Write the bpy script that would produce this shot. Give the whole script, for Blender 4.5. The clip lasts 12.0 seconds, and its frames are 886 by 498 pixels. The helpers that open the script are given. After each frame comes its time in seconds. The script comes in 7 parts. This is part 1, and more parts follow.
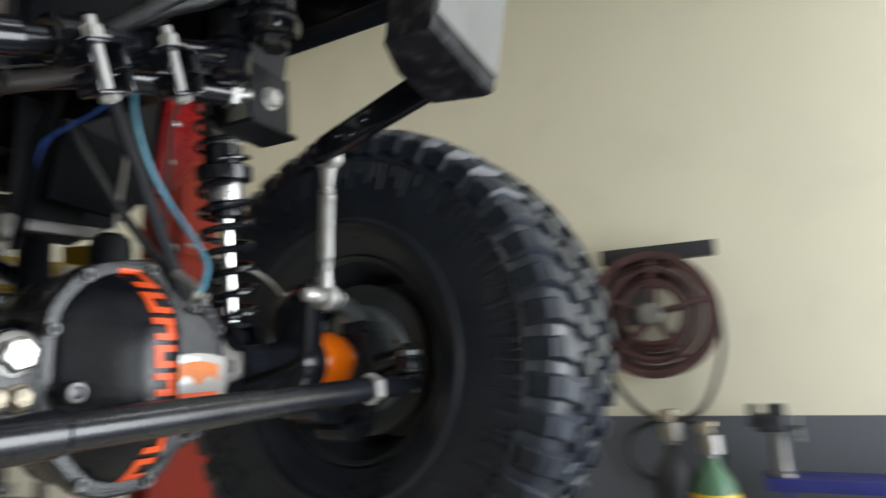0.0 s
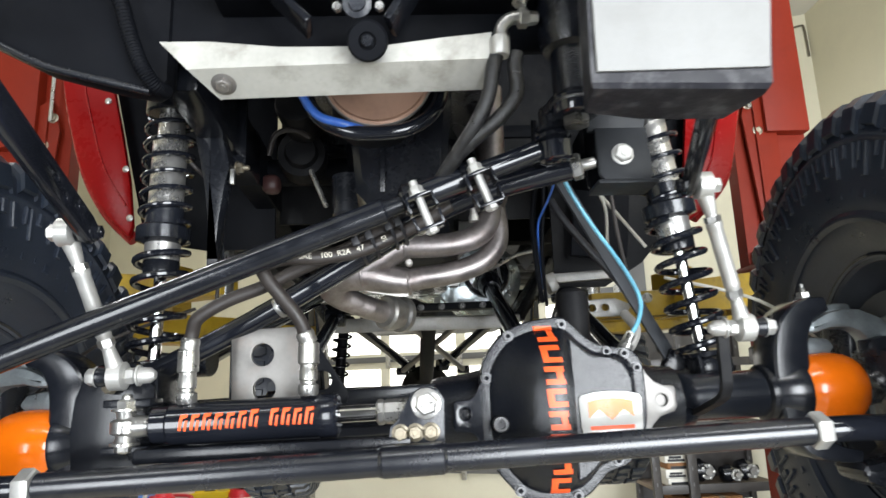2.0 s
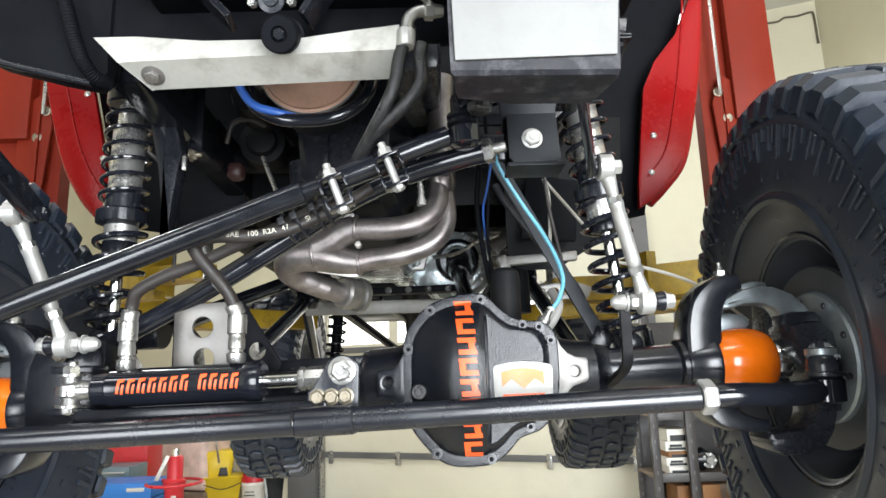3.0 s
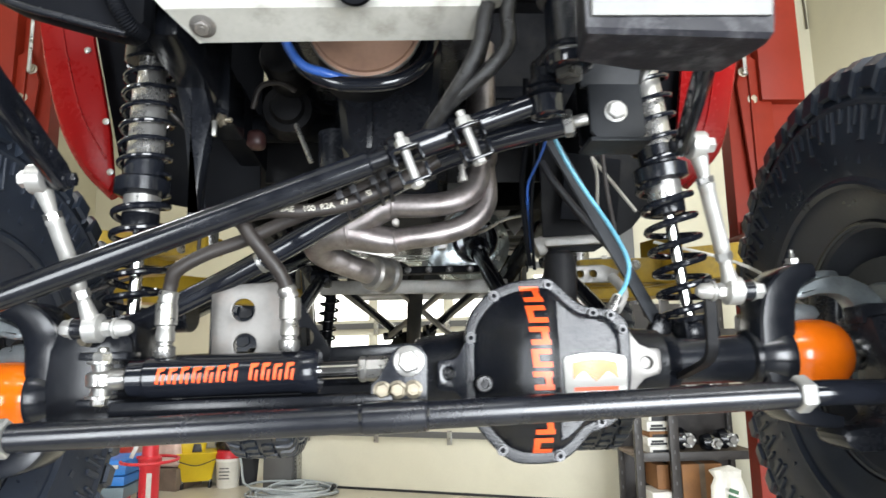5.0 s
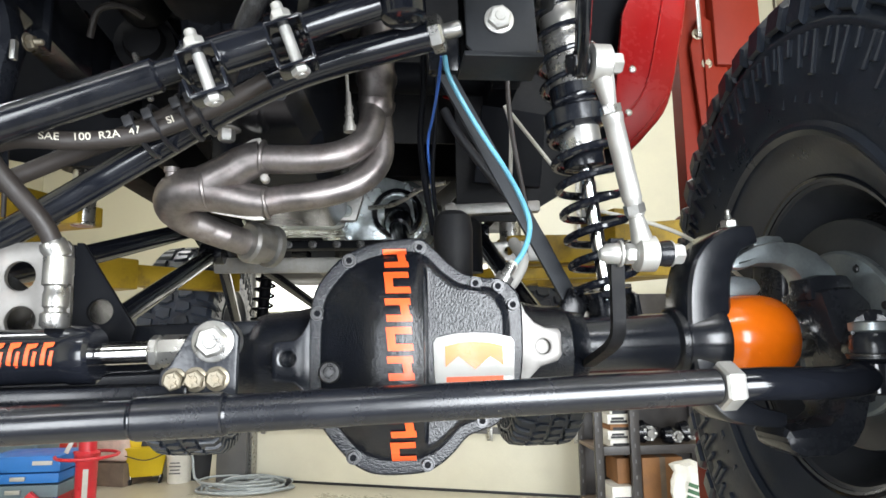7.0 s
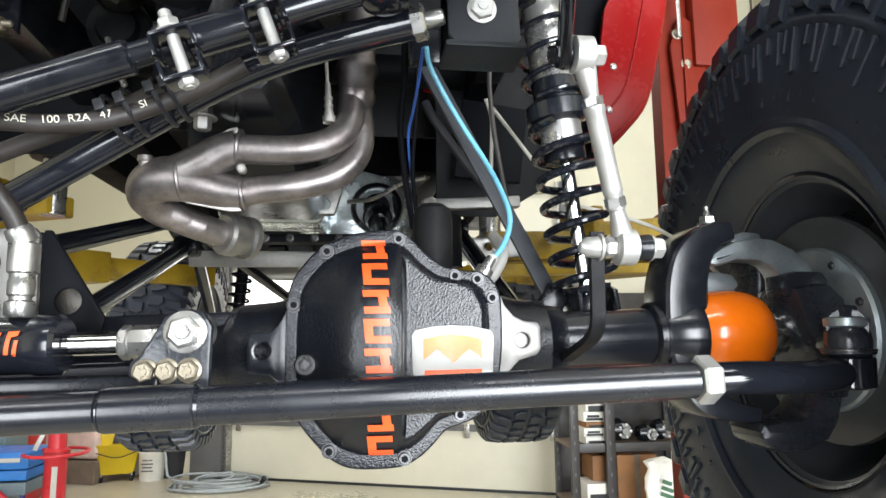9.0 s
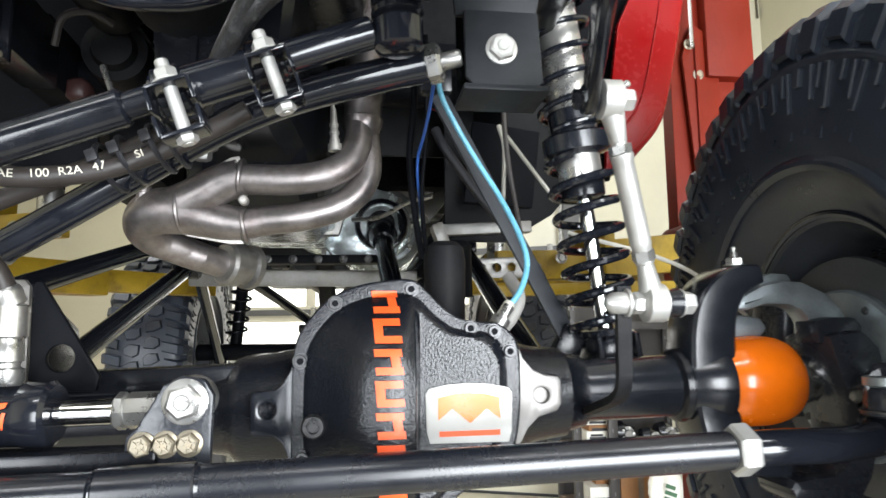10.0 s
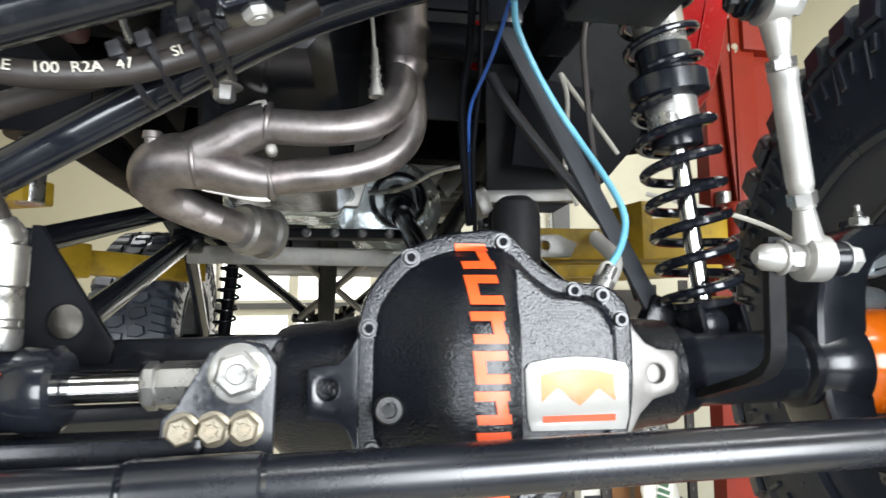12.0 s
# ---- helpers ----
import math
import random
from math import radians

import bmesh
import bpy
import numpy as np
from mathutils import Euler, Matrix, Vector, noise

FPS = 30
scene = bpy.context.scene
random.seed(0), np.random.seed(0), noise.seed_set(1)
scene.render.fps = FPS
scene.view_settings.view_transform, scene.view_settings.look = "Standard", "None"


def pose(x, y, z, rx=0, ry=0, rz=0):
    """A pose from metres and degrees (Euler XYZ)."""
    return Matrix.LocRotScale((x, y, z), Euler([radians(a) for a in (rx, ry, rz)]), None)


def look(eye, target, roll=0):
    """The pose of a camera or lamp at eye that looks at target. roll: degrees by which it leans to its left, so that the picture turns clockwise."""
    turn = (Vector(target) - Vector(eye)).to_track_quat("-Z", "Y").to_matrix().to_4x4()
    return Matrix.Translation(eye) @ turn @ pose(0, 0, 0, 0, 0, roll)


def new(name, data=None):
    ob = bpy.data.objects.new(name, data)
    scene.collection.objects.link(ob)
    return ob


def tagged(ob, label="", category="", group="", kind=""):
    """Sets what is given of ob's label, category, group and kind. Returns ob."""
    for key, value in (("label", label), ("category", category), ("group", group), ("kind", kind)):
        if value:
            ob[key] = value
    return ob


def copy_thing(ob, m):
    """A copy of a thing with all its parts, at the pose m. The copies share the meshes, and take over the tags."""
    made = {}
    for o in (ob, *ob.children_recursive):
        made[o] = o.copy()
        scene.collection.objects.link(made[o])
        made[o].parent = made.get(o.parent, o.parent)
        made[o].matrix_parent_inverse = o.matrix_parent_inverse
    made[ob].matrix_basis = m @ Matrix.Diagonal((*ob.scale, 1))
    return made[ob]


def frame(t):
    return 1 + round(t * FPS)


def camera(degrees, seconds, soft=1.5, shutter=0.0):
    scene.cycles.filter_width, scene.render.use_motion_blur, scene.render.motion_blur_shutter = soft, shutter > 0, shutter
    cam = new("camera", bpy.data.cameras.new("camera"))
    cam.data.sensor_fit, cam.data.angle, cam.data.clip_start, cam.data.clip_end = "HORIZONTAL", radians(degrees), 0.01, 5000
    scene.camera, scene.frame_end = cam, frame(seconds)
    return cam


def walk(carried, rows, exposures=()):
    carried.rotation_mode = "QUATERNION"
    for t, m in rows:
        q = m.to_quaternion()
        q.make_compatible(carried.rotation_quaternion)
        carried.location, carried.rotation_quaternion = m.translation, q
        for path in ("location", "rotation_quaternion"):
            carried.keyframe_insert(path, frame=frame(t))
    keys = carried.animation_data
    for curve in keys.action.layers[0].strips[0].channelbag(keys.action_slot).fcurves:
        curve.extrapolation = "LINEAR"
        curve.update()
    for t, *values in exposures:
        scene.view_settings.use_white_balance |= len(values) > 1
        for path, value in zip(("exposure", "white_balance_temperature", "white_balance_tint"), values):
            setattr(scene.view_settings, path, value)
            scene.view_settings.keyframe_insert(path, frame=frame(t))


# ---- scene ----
cam = camera(69.8, 12.0, shutter=0.5)
EXPOSURES = [(0, -1.12), (0.3, -1.0), (0.5, -0.88), (1, -0.65), (1.5, -0.45), (2.0, -0.25), (2.7, -0.1), (4.3, -0.05), (12, -0.05)]
PATH = [
    (0, (-0.369, -0.584, 1.598), (1.402, 0.266, 1.971), -2.2),
    (0.1, (-0.325, -0.585, 1.593), (1.346, 0.447, 1.972), -2.4),
    (0.3, (-0.259, -0.554, 1.598), (1.236, 0.719, 1.981), -2.4),
    (0.5, (-0.189, -0.562, 1.619), (1.113, 0.908, 2.002), -2.3),
    (1, (-0.113, -0.696, 1.604), (0.613, 1.125, 2.0), -2.5),
    (1.5, (-0.083, -0.822, 1.645), (0.14, 1.121, 2.062), -2.1),
    (2, (-0.01, -0.923, 1.658), (0.061, 1.034, 2.065), -2.0),
    (2.5, (0.117, -0.983, 1.629), (0.126, 0.976, 2.034), -1.8),
    (2.7, (0.151, -0.989, 1.616), (0.156, 0.971, 2.015), -1.7),
    (4.3, (0.159, -0.973, 1.63), (0.204, 1.0, 1.958), -1.3),
    (4.5, (0.12, -0.955, 1.626), (0.185, 1.017, 1.956), -1.2),
    (5, (-0.003, -0.898, 1.643), (0.097, 1.075, 1.954), -1.0),
    (5.5, (-0.076, -0.855, 1.642), (0.045, 1.118, 1.95), -0.7),
    (6, (-0.002, -0.787, 1.645), (0.142, 1.185, 1.943), -0.6),
    (6.5, (0.125, -0.714, 1.643), (0.287, 1.259, 1.929), -0.8),
    (7, (0.18, -0.679, 1.624), (0.354, 1.293, 1.91), -0.8),
    (7.5, (0.181, -0.662, 1.616), (0.377, 1.307, 1.902), -0.7),
    (9.5, (0.179, -0.67, 1.62), (0.422, 1.296, 1.891), -0.4),
    (10, (0.167, -0.63, 1.692), (0.407, 1.338, 1.953), -0.4),
    (10.5, (0.108, -0.546, 1.68), (0.34, 1.423, 1.939), -0.6),
    (11, (0.039, -0.479, 1.647), (0.283, 1.487, 1.92), -0.2),
    (11.5, (0.038, -0.467, 1.657), (0.306, 1.498, 1.91), -0.1),
    (12, (0.066, -0.466, 1.658), (0.379, 1.492, 1.913), 0.0),
]
walk(cam, [(t, look(eye, target, roll)) for t, eye, target, roll in PATH], EXPOSURES)

# ---------- light ----------
world = bpy.data.worlds.new("world")
scene.world = world
world.use_nodes = True
sky = world.node_tree.nodes.new("ShaderNodeTexSky")
sky.sky_type = "NISHITA"
sky.sun_disc = False
sky.sun_elevation, sky.sun_rotation = radians(38), radians(160)
world.node_tree.links.new(sky.outputs["Color"], world.node_tree.nodes["Background"].inputs["Color"])
world.node_tree.nodes["Background"].inputs["Strength"].default_value = 0.12

LAMPS = [(-2.4, -2.2), (0.4, -2.2), (2.7, -2.2), (-2.9, 1.9), (2.2, 2.6), (-1.4, 4.8), (1.8, 4.4)]
LAMP_Z = 4.75
for lx, ly in LAMPS:
    # watts are set tube by tube, to balance walls and highlights
    lamp = bpy.data.lights.new("tube_lamp", "AREA")
    lamp.shape, lamp.size, lamp.size_y = "RECTANGLE", 1.6, 0.32
    lamp.energy, lamp.color = (34.0 if lx > 2 and ly < 0 else 22.0 if ly < 0 else 4.0 if lx > 2 else 9.0 if lx > 0 else 62.0), (0.97, 0.98, 1.0)
    new("tube_lamp", lamp).matrix_world = pose(lx, ly, LAMP_Z - 0.06)

# daylight that comes in by the open bay door and a wide window behind the camera
for wx, wide, high, watt in ((2.2, 3.4, 2.9, 725.0), (-2.4, 1.4, 2.6, 200.0)):
    pane = bpy.data.lights.new("daylight", "AREA")
    pane.shape, pane.size, pane.size_y = "RECTANGLE", wide, high
    pane.energy, pane.color = watt, (0.9, 0.95, 1.0)
    new("daylight", pane).matrix_world = pose(wx, -4.38, high / 2 + 0.05, 90, 0, 0)

# ---------- building tools ----------
ROOT = {}


def thing(name, loc=(0, 0, 0), label="", category="", group="", kind=""):
    ob = new(name)
    ob.location = loc
    ob.empty_display_size = 0.05
    ROOT[ob] = Vector(loc)
    return tagged(ob, label, category, group, kind)


def finish(bm, name, material, smooth=True, angle=38):
    bmesh.ops.recalc_face_normals(bm, faces=bm.faces[:])
    me = bpy.data.meshes.new(name)
    bm.to_mesh(me)
    bm.free()
    me.materials.append(material)
    if smooth:
        me.polygons.foreach_set("use_smooth", [True] * len(me.polygons))
        me.set_sharp_from_angle(angle=radians(angle))
    return me


def part(name, bm, material, parent=None, label="", smooth=True, angle=38):
    """One mesh object out of a bmesh in world coordinates, under a thing or a part."""
    root = parent
    while root is not None and root.parent is not None:
        root = root.parent
    if root is not None:
        bmesh.ops.translate(bm, verts=bm.verts[:], vec=-ROOT[root])
    ob = new(name, finish(bm, name, material, smooth, angle))
    ob.parent = parent
    if label:
        ob["label"] = label
    return ob


def solo(name, bm, material, label, category, group="", kind="", smooth=True):
    ob = new(name, finish(bm, name, material, smooth))
    return tagged(ob, label, category, group, kind)


def basis(d):
    d = Vector(d).normalized()
    a = Vector((0, 0, 1)) if abs(d.z) < 0.9 else Vector((1, 0, 0))
    u = d.cross(a).normalized()
    return u, d.cross(u).normalized(), d


def rings(bm, loops, closed_ends=True):
    rows = [[bm.verts.new(p) for p in loop] for loop in loops]
    n = len(rows[0])
    for a, b in zip(rows, rows[1:]):
        for i in range(n):
            bm.faces.new((a[i], a[(i + 1) % n], b[(i + 1) % n], b[i]))
    if closed_ends:
        bm.faces.new(rows[0][::-1])
        bm.faces.new(rows[-1])
    return bm


def lathe(p, q, profile, seg=24, bm=None, caps=True, turn=0.0):
    """profile: (metres from p towards q, radius)."""
    bm = bm or bmesh.new()
    p, q = Vector(p), Vector(q)
    u, v, d = basis(q - p)
    loops = []
    for s, r in profile:
        loops.append([p + d * s + (u * math.cos(turn + 2 * math.pi * k / seg) + v * math.sin(turn + 2 * math.pi * k / seg)) * r for k in range(seg)])
    return rings(bm, loops, caps)


def rod(p, q, r, seg=20, bev=0.003, bm=None):
    n = (Vector(q) - Vector(p)).length
    bev = min(bev, r * 0.4, n * 0.3)
    return lathe(p, q, [(0, r - bev), (bev, r), (n - bev, r), (n, r - bev)], seg, bm)


def curve_points(pts, steps=6):
    pts = [Vector(p) for p in pts]
    ext = [pts[0] * 2 - pts[1]] + pts + [pts[-1] * 2 - pts[-2]]
    out = []
    for i in range(1, len(ext) - 2):
        a, b, c, d = ext[i - 1:i + 3]
        for k in range(steps):
            t = k / steps
            out.append(0.5 * (2 * b + (c - a) * t + (2 * a - 5 * b + 4 * c - d) * t * t + (3 * b - a - 3 * c + d) * t ** 3))
    return out + [pts[-1]]


def sweep(pts, r, seg=12, steps=6, bm=None, caps=True):
    """A round tube through pts; r: a number, or a function of 0..1."""
    bm = bm or bmesh.new()
    line = curve_points(pts, steps) if steps > 1 else [Vector(p) for p in pts]
    d0 = (line[1] - line[0]).normalized()
    u = basis(d0)[0]
    loops = []
    for i, p in enumerate(line):
        d = (line[min(i + 1, len(line) - 1)] - line[max(i - 1, 0)]).normalized()
        u = (u - d * u.dot(d)).normalized()
        v = d.cross(u)
        rr = r(i / (len(line) - 1)) if callable(r) else r
        loops.append([p + (u * math.cos(2 * math.pi * k / seg) + v * math.sin(2 * math.pi * k / seg)) * rr for k in range(seg)])
    return rings(bm, loops, caps)


def face(y):
    """Local x, y, z to world x, z, -y: plates that look to the front."""
    return Matrix(((1, 0, 0, 0), (0, 0, -1, y), (0, 1, 0, 0), (0, 0, 0, 1)))


def side(x):
    """Local x, y, z to world y, z, x: plates that look sideways."""
    return Matrix(((0, 0, 1, x), (1, 0, 0, 0), (0, 1, 0, 0), (0, 0, 0, 1)))


def plate(poly, th, m, holes=(), bev=0.002, bm=None):
    """A plate of thickness th with an outline and round holes (x, y, r)."""
    tmp = bmesh.new()
    edges = []
    outlines = [poly] + [[(cx + r * math.cos(2 * math.pi * k / 20), cy + r * math.sin(2 * math.pi * k / 20)) for k in range(20)] for cx, cy, r in holes]
    for loop in outlines:
        vs = [tmp.verts.new((x, y, 0)) for x, y in loop]
        edges += [tmp.edges.new((vs[i], vs[(i + 1) % len(vs)])) for i in range(len(vs))]
    if holes:
        bmesh.ops.triangle_fill(tmp, use_beauty=True, edges=edges)
    else:
        tmp.faces.new(tmp.verts[:])
    geo = bmesh.ops.extrude_face_region(tmp, geom=tmp.faces[:])["geom"]
    bmesh.ops.translate(tmp, verts=[g for g in geo if isinstance(g, bmesh.types.BMVert)], vec=(0, 0, th))
    bmesh.ops.recalc_face_normals(tmp, faces=tmp.faces[:])
    if bev:
        sharp = [e for e in tmp.edges if len(e.link_faces) == 2 and e.calc_face_angle(0) > 0.6]
        bmesh.ops.bevel(tmp, geom=sharp, offset=min(bev, th * 0.4), segments=2, affect="EDGES", profile=0.6)
    tmp.transform(m)
    if bm is None:
        return tmp
    me = bpy.data.meshes.new("tmp")
    tmp.to_mesh(me)
    tmp.free()
    bm.from_mesh(me)
    bpy.data.meshes.remove(me)
    return bm


def box(size, m, bev=0.004, bm=None, seg=2):
    tmp = bmesh.new()
    bmesh.ops.create_cube(tmp, size=1.0)
    bmesh.ops.scale(tmp, vec=size, verts=tmp.verts[:])
    if bev:
        bmesh.ops.bevel(tmp, geom=tmp.edges[:], offset=min(bev, min(size) * 0.45), segments=seg, affect="EDGES", profile=0.6)
    tmp.transform(m)
    if bm is None:
        return tmp
    me = bpy.data.meshes.new("tmp")
    tmp.to_mesh(me)
    tmp.free()
    bm.from_mesh(me)
    bpy.data.meshes.remove(me)
    return bm


def beam(p, q, w, h, bev=0.005, up=(0, 0, 1), bm=None):
    """A square bar from p to q, w wide and h high."""
    p, q = Vector(p), Vector(q)
    d = (q - p).normalized()
    s = d.cross(Vector(up)).normalized()
    t = s.cross(d)
    m = Matrix((s, d, t)).transposed().to_4x4()
    m.translation = (p + q) / 2
    return box((w, (q - p).length, h), m, bev, bm)


def hexbolt(p, d, r, h, washer=0.0, bm=None, shank=0.0):
    """A hexagon head on a washer; p: where the washer sits; d: outwards; r: half across the corners."""
    bm = bm or bmesh.new()
    p, d = Vector(p), Vector(d).normalized()
    s = 0.0
    if washer:
        t = 0.14 * washer
        lathe(p, p + d, [(0, washer), (t * 0.7, washer), (t, washer * 0.94)], 24, bm)
        s = t
    lathe(p + d * s, p + d, [(0, r), (h * 0.8, r), (h, r * 0.82)], 6, bm, turn=0.3)
    lathe(p + d * (s + h), p + d * 2, [(0, r * 0.45), (0.001, r * 0.4)], 12, bm)
    if shank:
        rod(p - d * shank, p, r * 0.55, 12, 0.001, bm)
    return bm


def helix(p, q, radius, wire, turns, seg=9, per=22, start=0.0, pitch=None):
    """A coil spring from p to q with flat end coils. pitch: share of the height reached at 0..1."""
    p, q = Vector(p), Vector(q)
    u, v, d = basis(q - p)
    n = int(turns * per)
    height = (q - p).length
    pts = []
    for i in range(n + 1):
        t = i / n
        a = start + 2 * math.pi * turns * t
        s = pitch(t) if pitch else t
        pts.append(p + d * height * s + (u * math.cos(a) + v * math.sin(a)) * radius)
    return sweep(pts, wire, seg, 1)


# ---------- materials ----------
def material(name, base, rough=0.5, metal=0.0, var=0.12, scale=6.0, fine=90.0, bump=0.0, coat=0.0, tint=None, tint_amount=0.0, rvar=0.12, spec=0.5, island=0.0, speck=0.0):
    """Base colour with broad and fine variation, uneven gloss and fine relief."""
    m = bpy.data.materials.new(name)
    m.use_nodes = True
    t = m.node_tree
    b = t.nodes["Principled BSDF"]
    n, k = t.nodes.new, t.links.new
    co = n("ShaderNodeTexCoord")
    broad, small = n("ShaderNodeTexNoise"), n("ShaderNodeTexNoise")
    broad.inputs["Scale"].default_value, broad.inputs["Detail"].default_value = scale, 5
    small.inputs["Scale"].default_value, small.inputs["Detail"].default_value = fine, 4
    for x in (broad, small):
        k(co.outputs["Object"], x.inputs["Vector"])
    add = n("ShaderNodeMath")
    add.operation = "MULTIPLY_ADD"
    k(small.outputs["Fac"], add.inputs[0])
    add.inputs[1].default_value = 0.35
    k(broad.outputs["Fac"], add.inputs[2])
    ramp = n("ShaderNodeMapRange")
    ramp.inputs["From Min"].default_value, ramp.inputs["From Max"].default_value = 0.45, 0.9
    ramp.inputs["To Min"].default_value, ramp.inputs["To Max"].default_value = 1 - var, 1 + var
    k(add.outputs[0], ramp.inputs["Value"])
    scl = n("ShaderNodeVectorMath")
    scl.operation = "SCALE"
    scl.inputs[0].default_value = base
    k(ramp.outputs[0], scl.inputs["Scale"])
    colour = scl.outputs[0]
    if tint_amount:
        mix = n("ShaderNodeMix")
        mix.data_type = "RGBA"
        spot = n("ShaderNodeMapRange")
        spot.inputs["From Min"].default_value, spot.inputs["From Max"].default_value = 0.5, 0.68
        spot.inputs["To Max"].default_value = tint_amount
        stain = n("ShaderNodeTexNoise")
        stain.inputs["Scale"].default_value, stain.inputs["Detail"].default_value = scale * 1.7, 8
        stain.inputs["Roughness"].default_value = 0.65
        k(co.outputs["Object"], stain.inputs["Vector"])
        k(stain.outputs["Fac"], spot.inputs["Value"])
        k(spot.outputs[0], mix.inputs["Factor"])
        k(colour, mix.inputs["A"])
        mix.inputs["B"].default_value = (*tint, 1)
        colour = mix.outputs["Result"]
    if island:
        info, hsv = n("ShaderNodeObjectInfo"), n("ShaderNodeHueSaturation")
        mr = n("ShaderNodeMapRange")
        mr.inputs["To Min"].default_value, mr.inputs["To Max"].default_value = 1 - island, 1 + island
        k(info.outputs["Random"], mr.inputs["Value"])
        k(mr.outputs[0], hsv.inputs["Value"])
        k(colour, hsv.inputs["Color"])
        colour = hsv.outputs["Color"]
    k(colour, b.inputs["Base Color"])
    rr = n("ShaderNodeMapRange")
    rr.inputs["From Min"].default_value, rr.inputs["From Max"].default_value = 0.45, 0.9
    rr.inputs["To Min"].default_value, rr.inputs["To Max"].default_value = max(rough - rvar, 0.03), min(rough + rvar, 1)
    k(add.outputs[0], rr.inputs["Value"])
    k(rr.outputs[0], b.inputs["Roughness"])
    b.inputs["Metallic"].default_value = metal
    b.inputs["Specular IOR Level"].default_value = spec
    b.inputs["Coat Weight"].default_value = coat
    b.inputs["Coat Roughness"].default_value = 0.08
    if bump:
        bp = n("ShaderNodeBump")
        bp.inputs["Strength"].default_value, bp.inputs["Distance"].default_value = bump, 0.002
        k(small.outputs["Fac"], bp.inputs["Height"])
        k(bp.outputs[0], b.inputs["Normal"])
    return m


def glow(name, colour, strength):
    m = bpy.data.materials.new(name)
    m.use_nodes = True
    b = m.node_tree.nodes["Principled BSDF"]
    b.inputs["Base Color"].default_value = (*colour, 1)
    b.inputs["Emission Color"].default_value = (*colour, 1)
    b.inputs["Emission Strength"].default_value = strength
    return m


BLACK = material("black_powder_coat", (0.0078, 0.009, 0.0128), 0.13, 0, 0.3, 9, 160, 0.012, tint=(0.02, 0.02, 0.023), tint_amount=0.06, spec=0.6, rvar=0.03)
POWDER = material("semi_gloss_powder_coat", (0.0085, 0.0098, 0.014), 0.26, 0, 0.25, 12, 220, 0.008, spec=0.75, rvar=0.04)
BRACKETBLACK = material("flat_black_bracket_paint", (0.013, 0.0145, 0.017), 0.42, 0, 0.25, 12, 180, 0.05, spec=0.2)
SATIN = material("satin_black_steel", (0.007, 0.008, 0.0108), 0.22, 0, 0.3, 7, 120, 0.04, tint=(0.022, 0.022, 0.022), tint_amount=0.12, spec=0.35, rvar=0.07)
WORN = material("worn_black_coat", (0.0072, 0.0083, 0.0115), 0.17, 0, 0.3, 40, 300, 0.02, tint=(0.12, 0.12, 0.12), tint_amount=0.06, spec=0.5, rvar=0.05)
MATT = material("matt_black", (0.0045, 0.005, 0.0066), 0.5, 0, 0.3, 7, 120, 0.1, tint=(0.01, 0.01, 0.011), tint_amount=0.25, spec=0.05)
WRINKLE = material("textured_black_cast", (0.006, 0.007, 0.0098), 0.08, 0, 0.25, 14, 350, 0.46, spec=0.45, rvar=0.03)
CAST = material("black_painted_casting", (0.017, 0.019, 0.0245), 0.26, 0, 0.3, 16, 180, 0.15, spec=0.4)
# matt black again, base colour raised to stand in for ambient light
LIFTEDBLACK = material("dusty_black_undercoat", (0.0085, 0.0087, 0.0098), 0.5, 0, 0.4, 9, 90, 0.3, tint=(0.02, 0.019, 0.018), tint_amount=0.4, spec=0.1)
FORGEBLACK = material("black_painted_forging", (0.009, 0.0105, 0.0145), 0.2, 0, 0.3, 14, 150, 0.03, tint=(0.02, 0.022, 0.026), tint_amount=0.2, spec=0.6, rvar=0.06)
RAWEDGE = material("bright_ground_weld", (0.5, 0.48, 0.45), 0.4, 0.7, 0.2, 30, 160, 0.1)
BRUSHED = material("polished_shock_body", (0.55, 0.54, 0.52), 0.3, 0.85, 0.08, 20, 160, 0.02)
ROTOR = material("dark_rotor_iron", (0.085, 0.09, 0.096), 0.4, 0.6, 0.2, 10, 120, 0.1)
RIMPAINT = material("black_rim_paint", (0.055, 0.06, 0.07), 0.36, 0.2, 0.2, 9, 120, 0.05)
ZINC = material("zinc_plated_steel", (0.4, 0.395, 0.38), 0.32, 0.9, 0.12, 40, 260, 0.05, tint=(0.24, 0.225, 0.2), tint_amount=0.25)
GOLD = material("yellow_zinc", (0.27, 0.24, 0.185), 0.45, 0.85, 0.15, 50, 260, 0.08, tint=(0.36, 0.28, 0.18), tint_amount=0.35)
SILVER = material("clear_zinc_link", (0.45, 0.445, 0.425), 0.42, 0.6, 0.1, 30, 220, 0.05)
CHROME = material("chrome_rod", (0.82, 0.81, 0.8), 0.1, 1, 0.05, 30, 200, 0.0)
STEEL = material("bare_steel_plate", (0.19, 0.182, 0.172), 0.42, 0.6, 0.22, 12, 140, 0.08, tint=(0.24, 0.2, 0.175), tint_amount=0.5)
BOLT = material("dull_zinc_bolt", (0.08, 0.08, 0.082), 0.36, 0.85, 0.2, 40, 240, 0.08)
FORGED = material("blue_grey_forging", (0.3, 0.335, 0.35), 0.38, 0.7, 0.2, 18, 200, 0.1, tint=(0.16, 0.17, 0.18), tint_amount=0.4)
ORANGE = material("orange_urethane", (0.8, 0.155, 0.004), 0.2, 0, 0.08, 9, 90, 0.03, coat=0.4)
ORANGE_PAINT = material("orange_paint", (0.85, 0.1, 0.02), 0.4, 0, 0.12, 30, 220, 0.15)
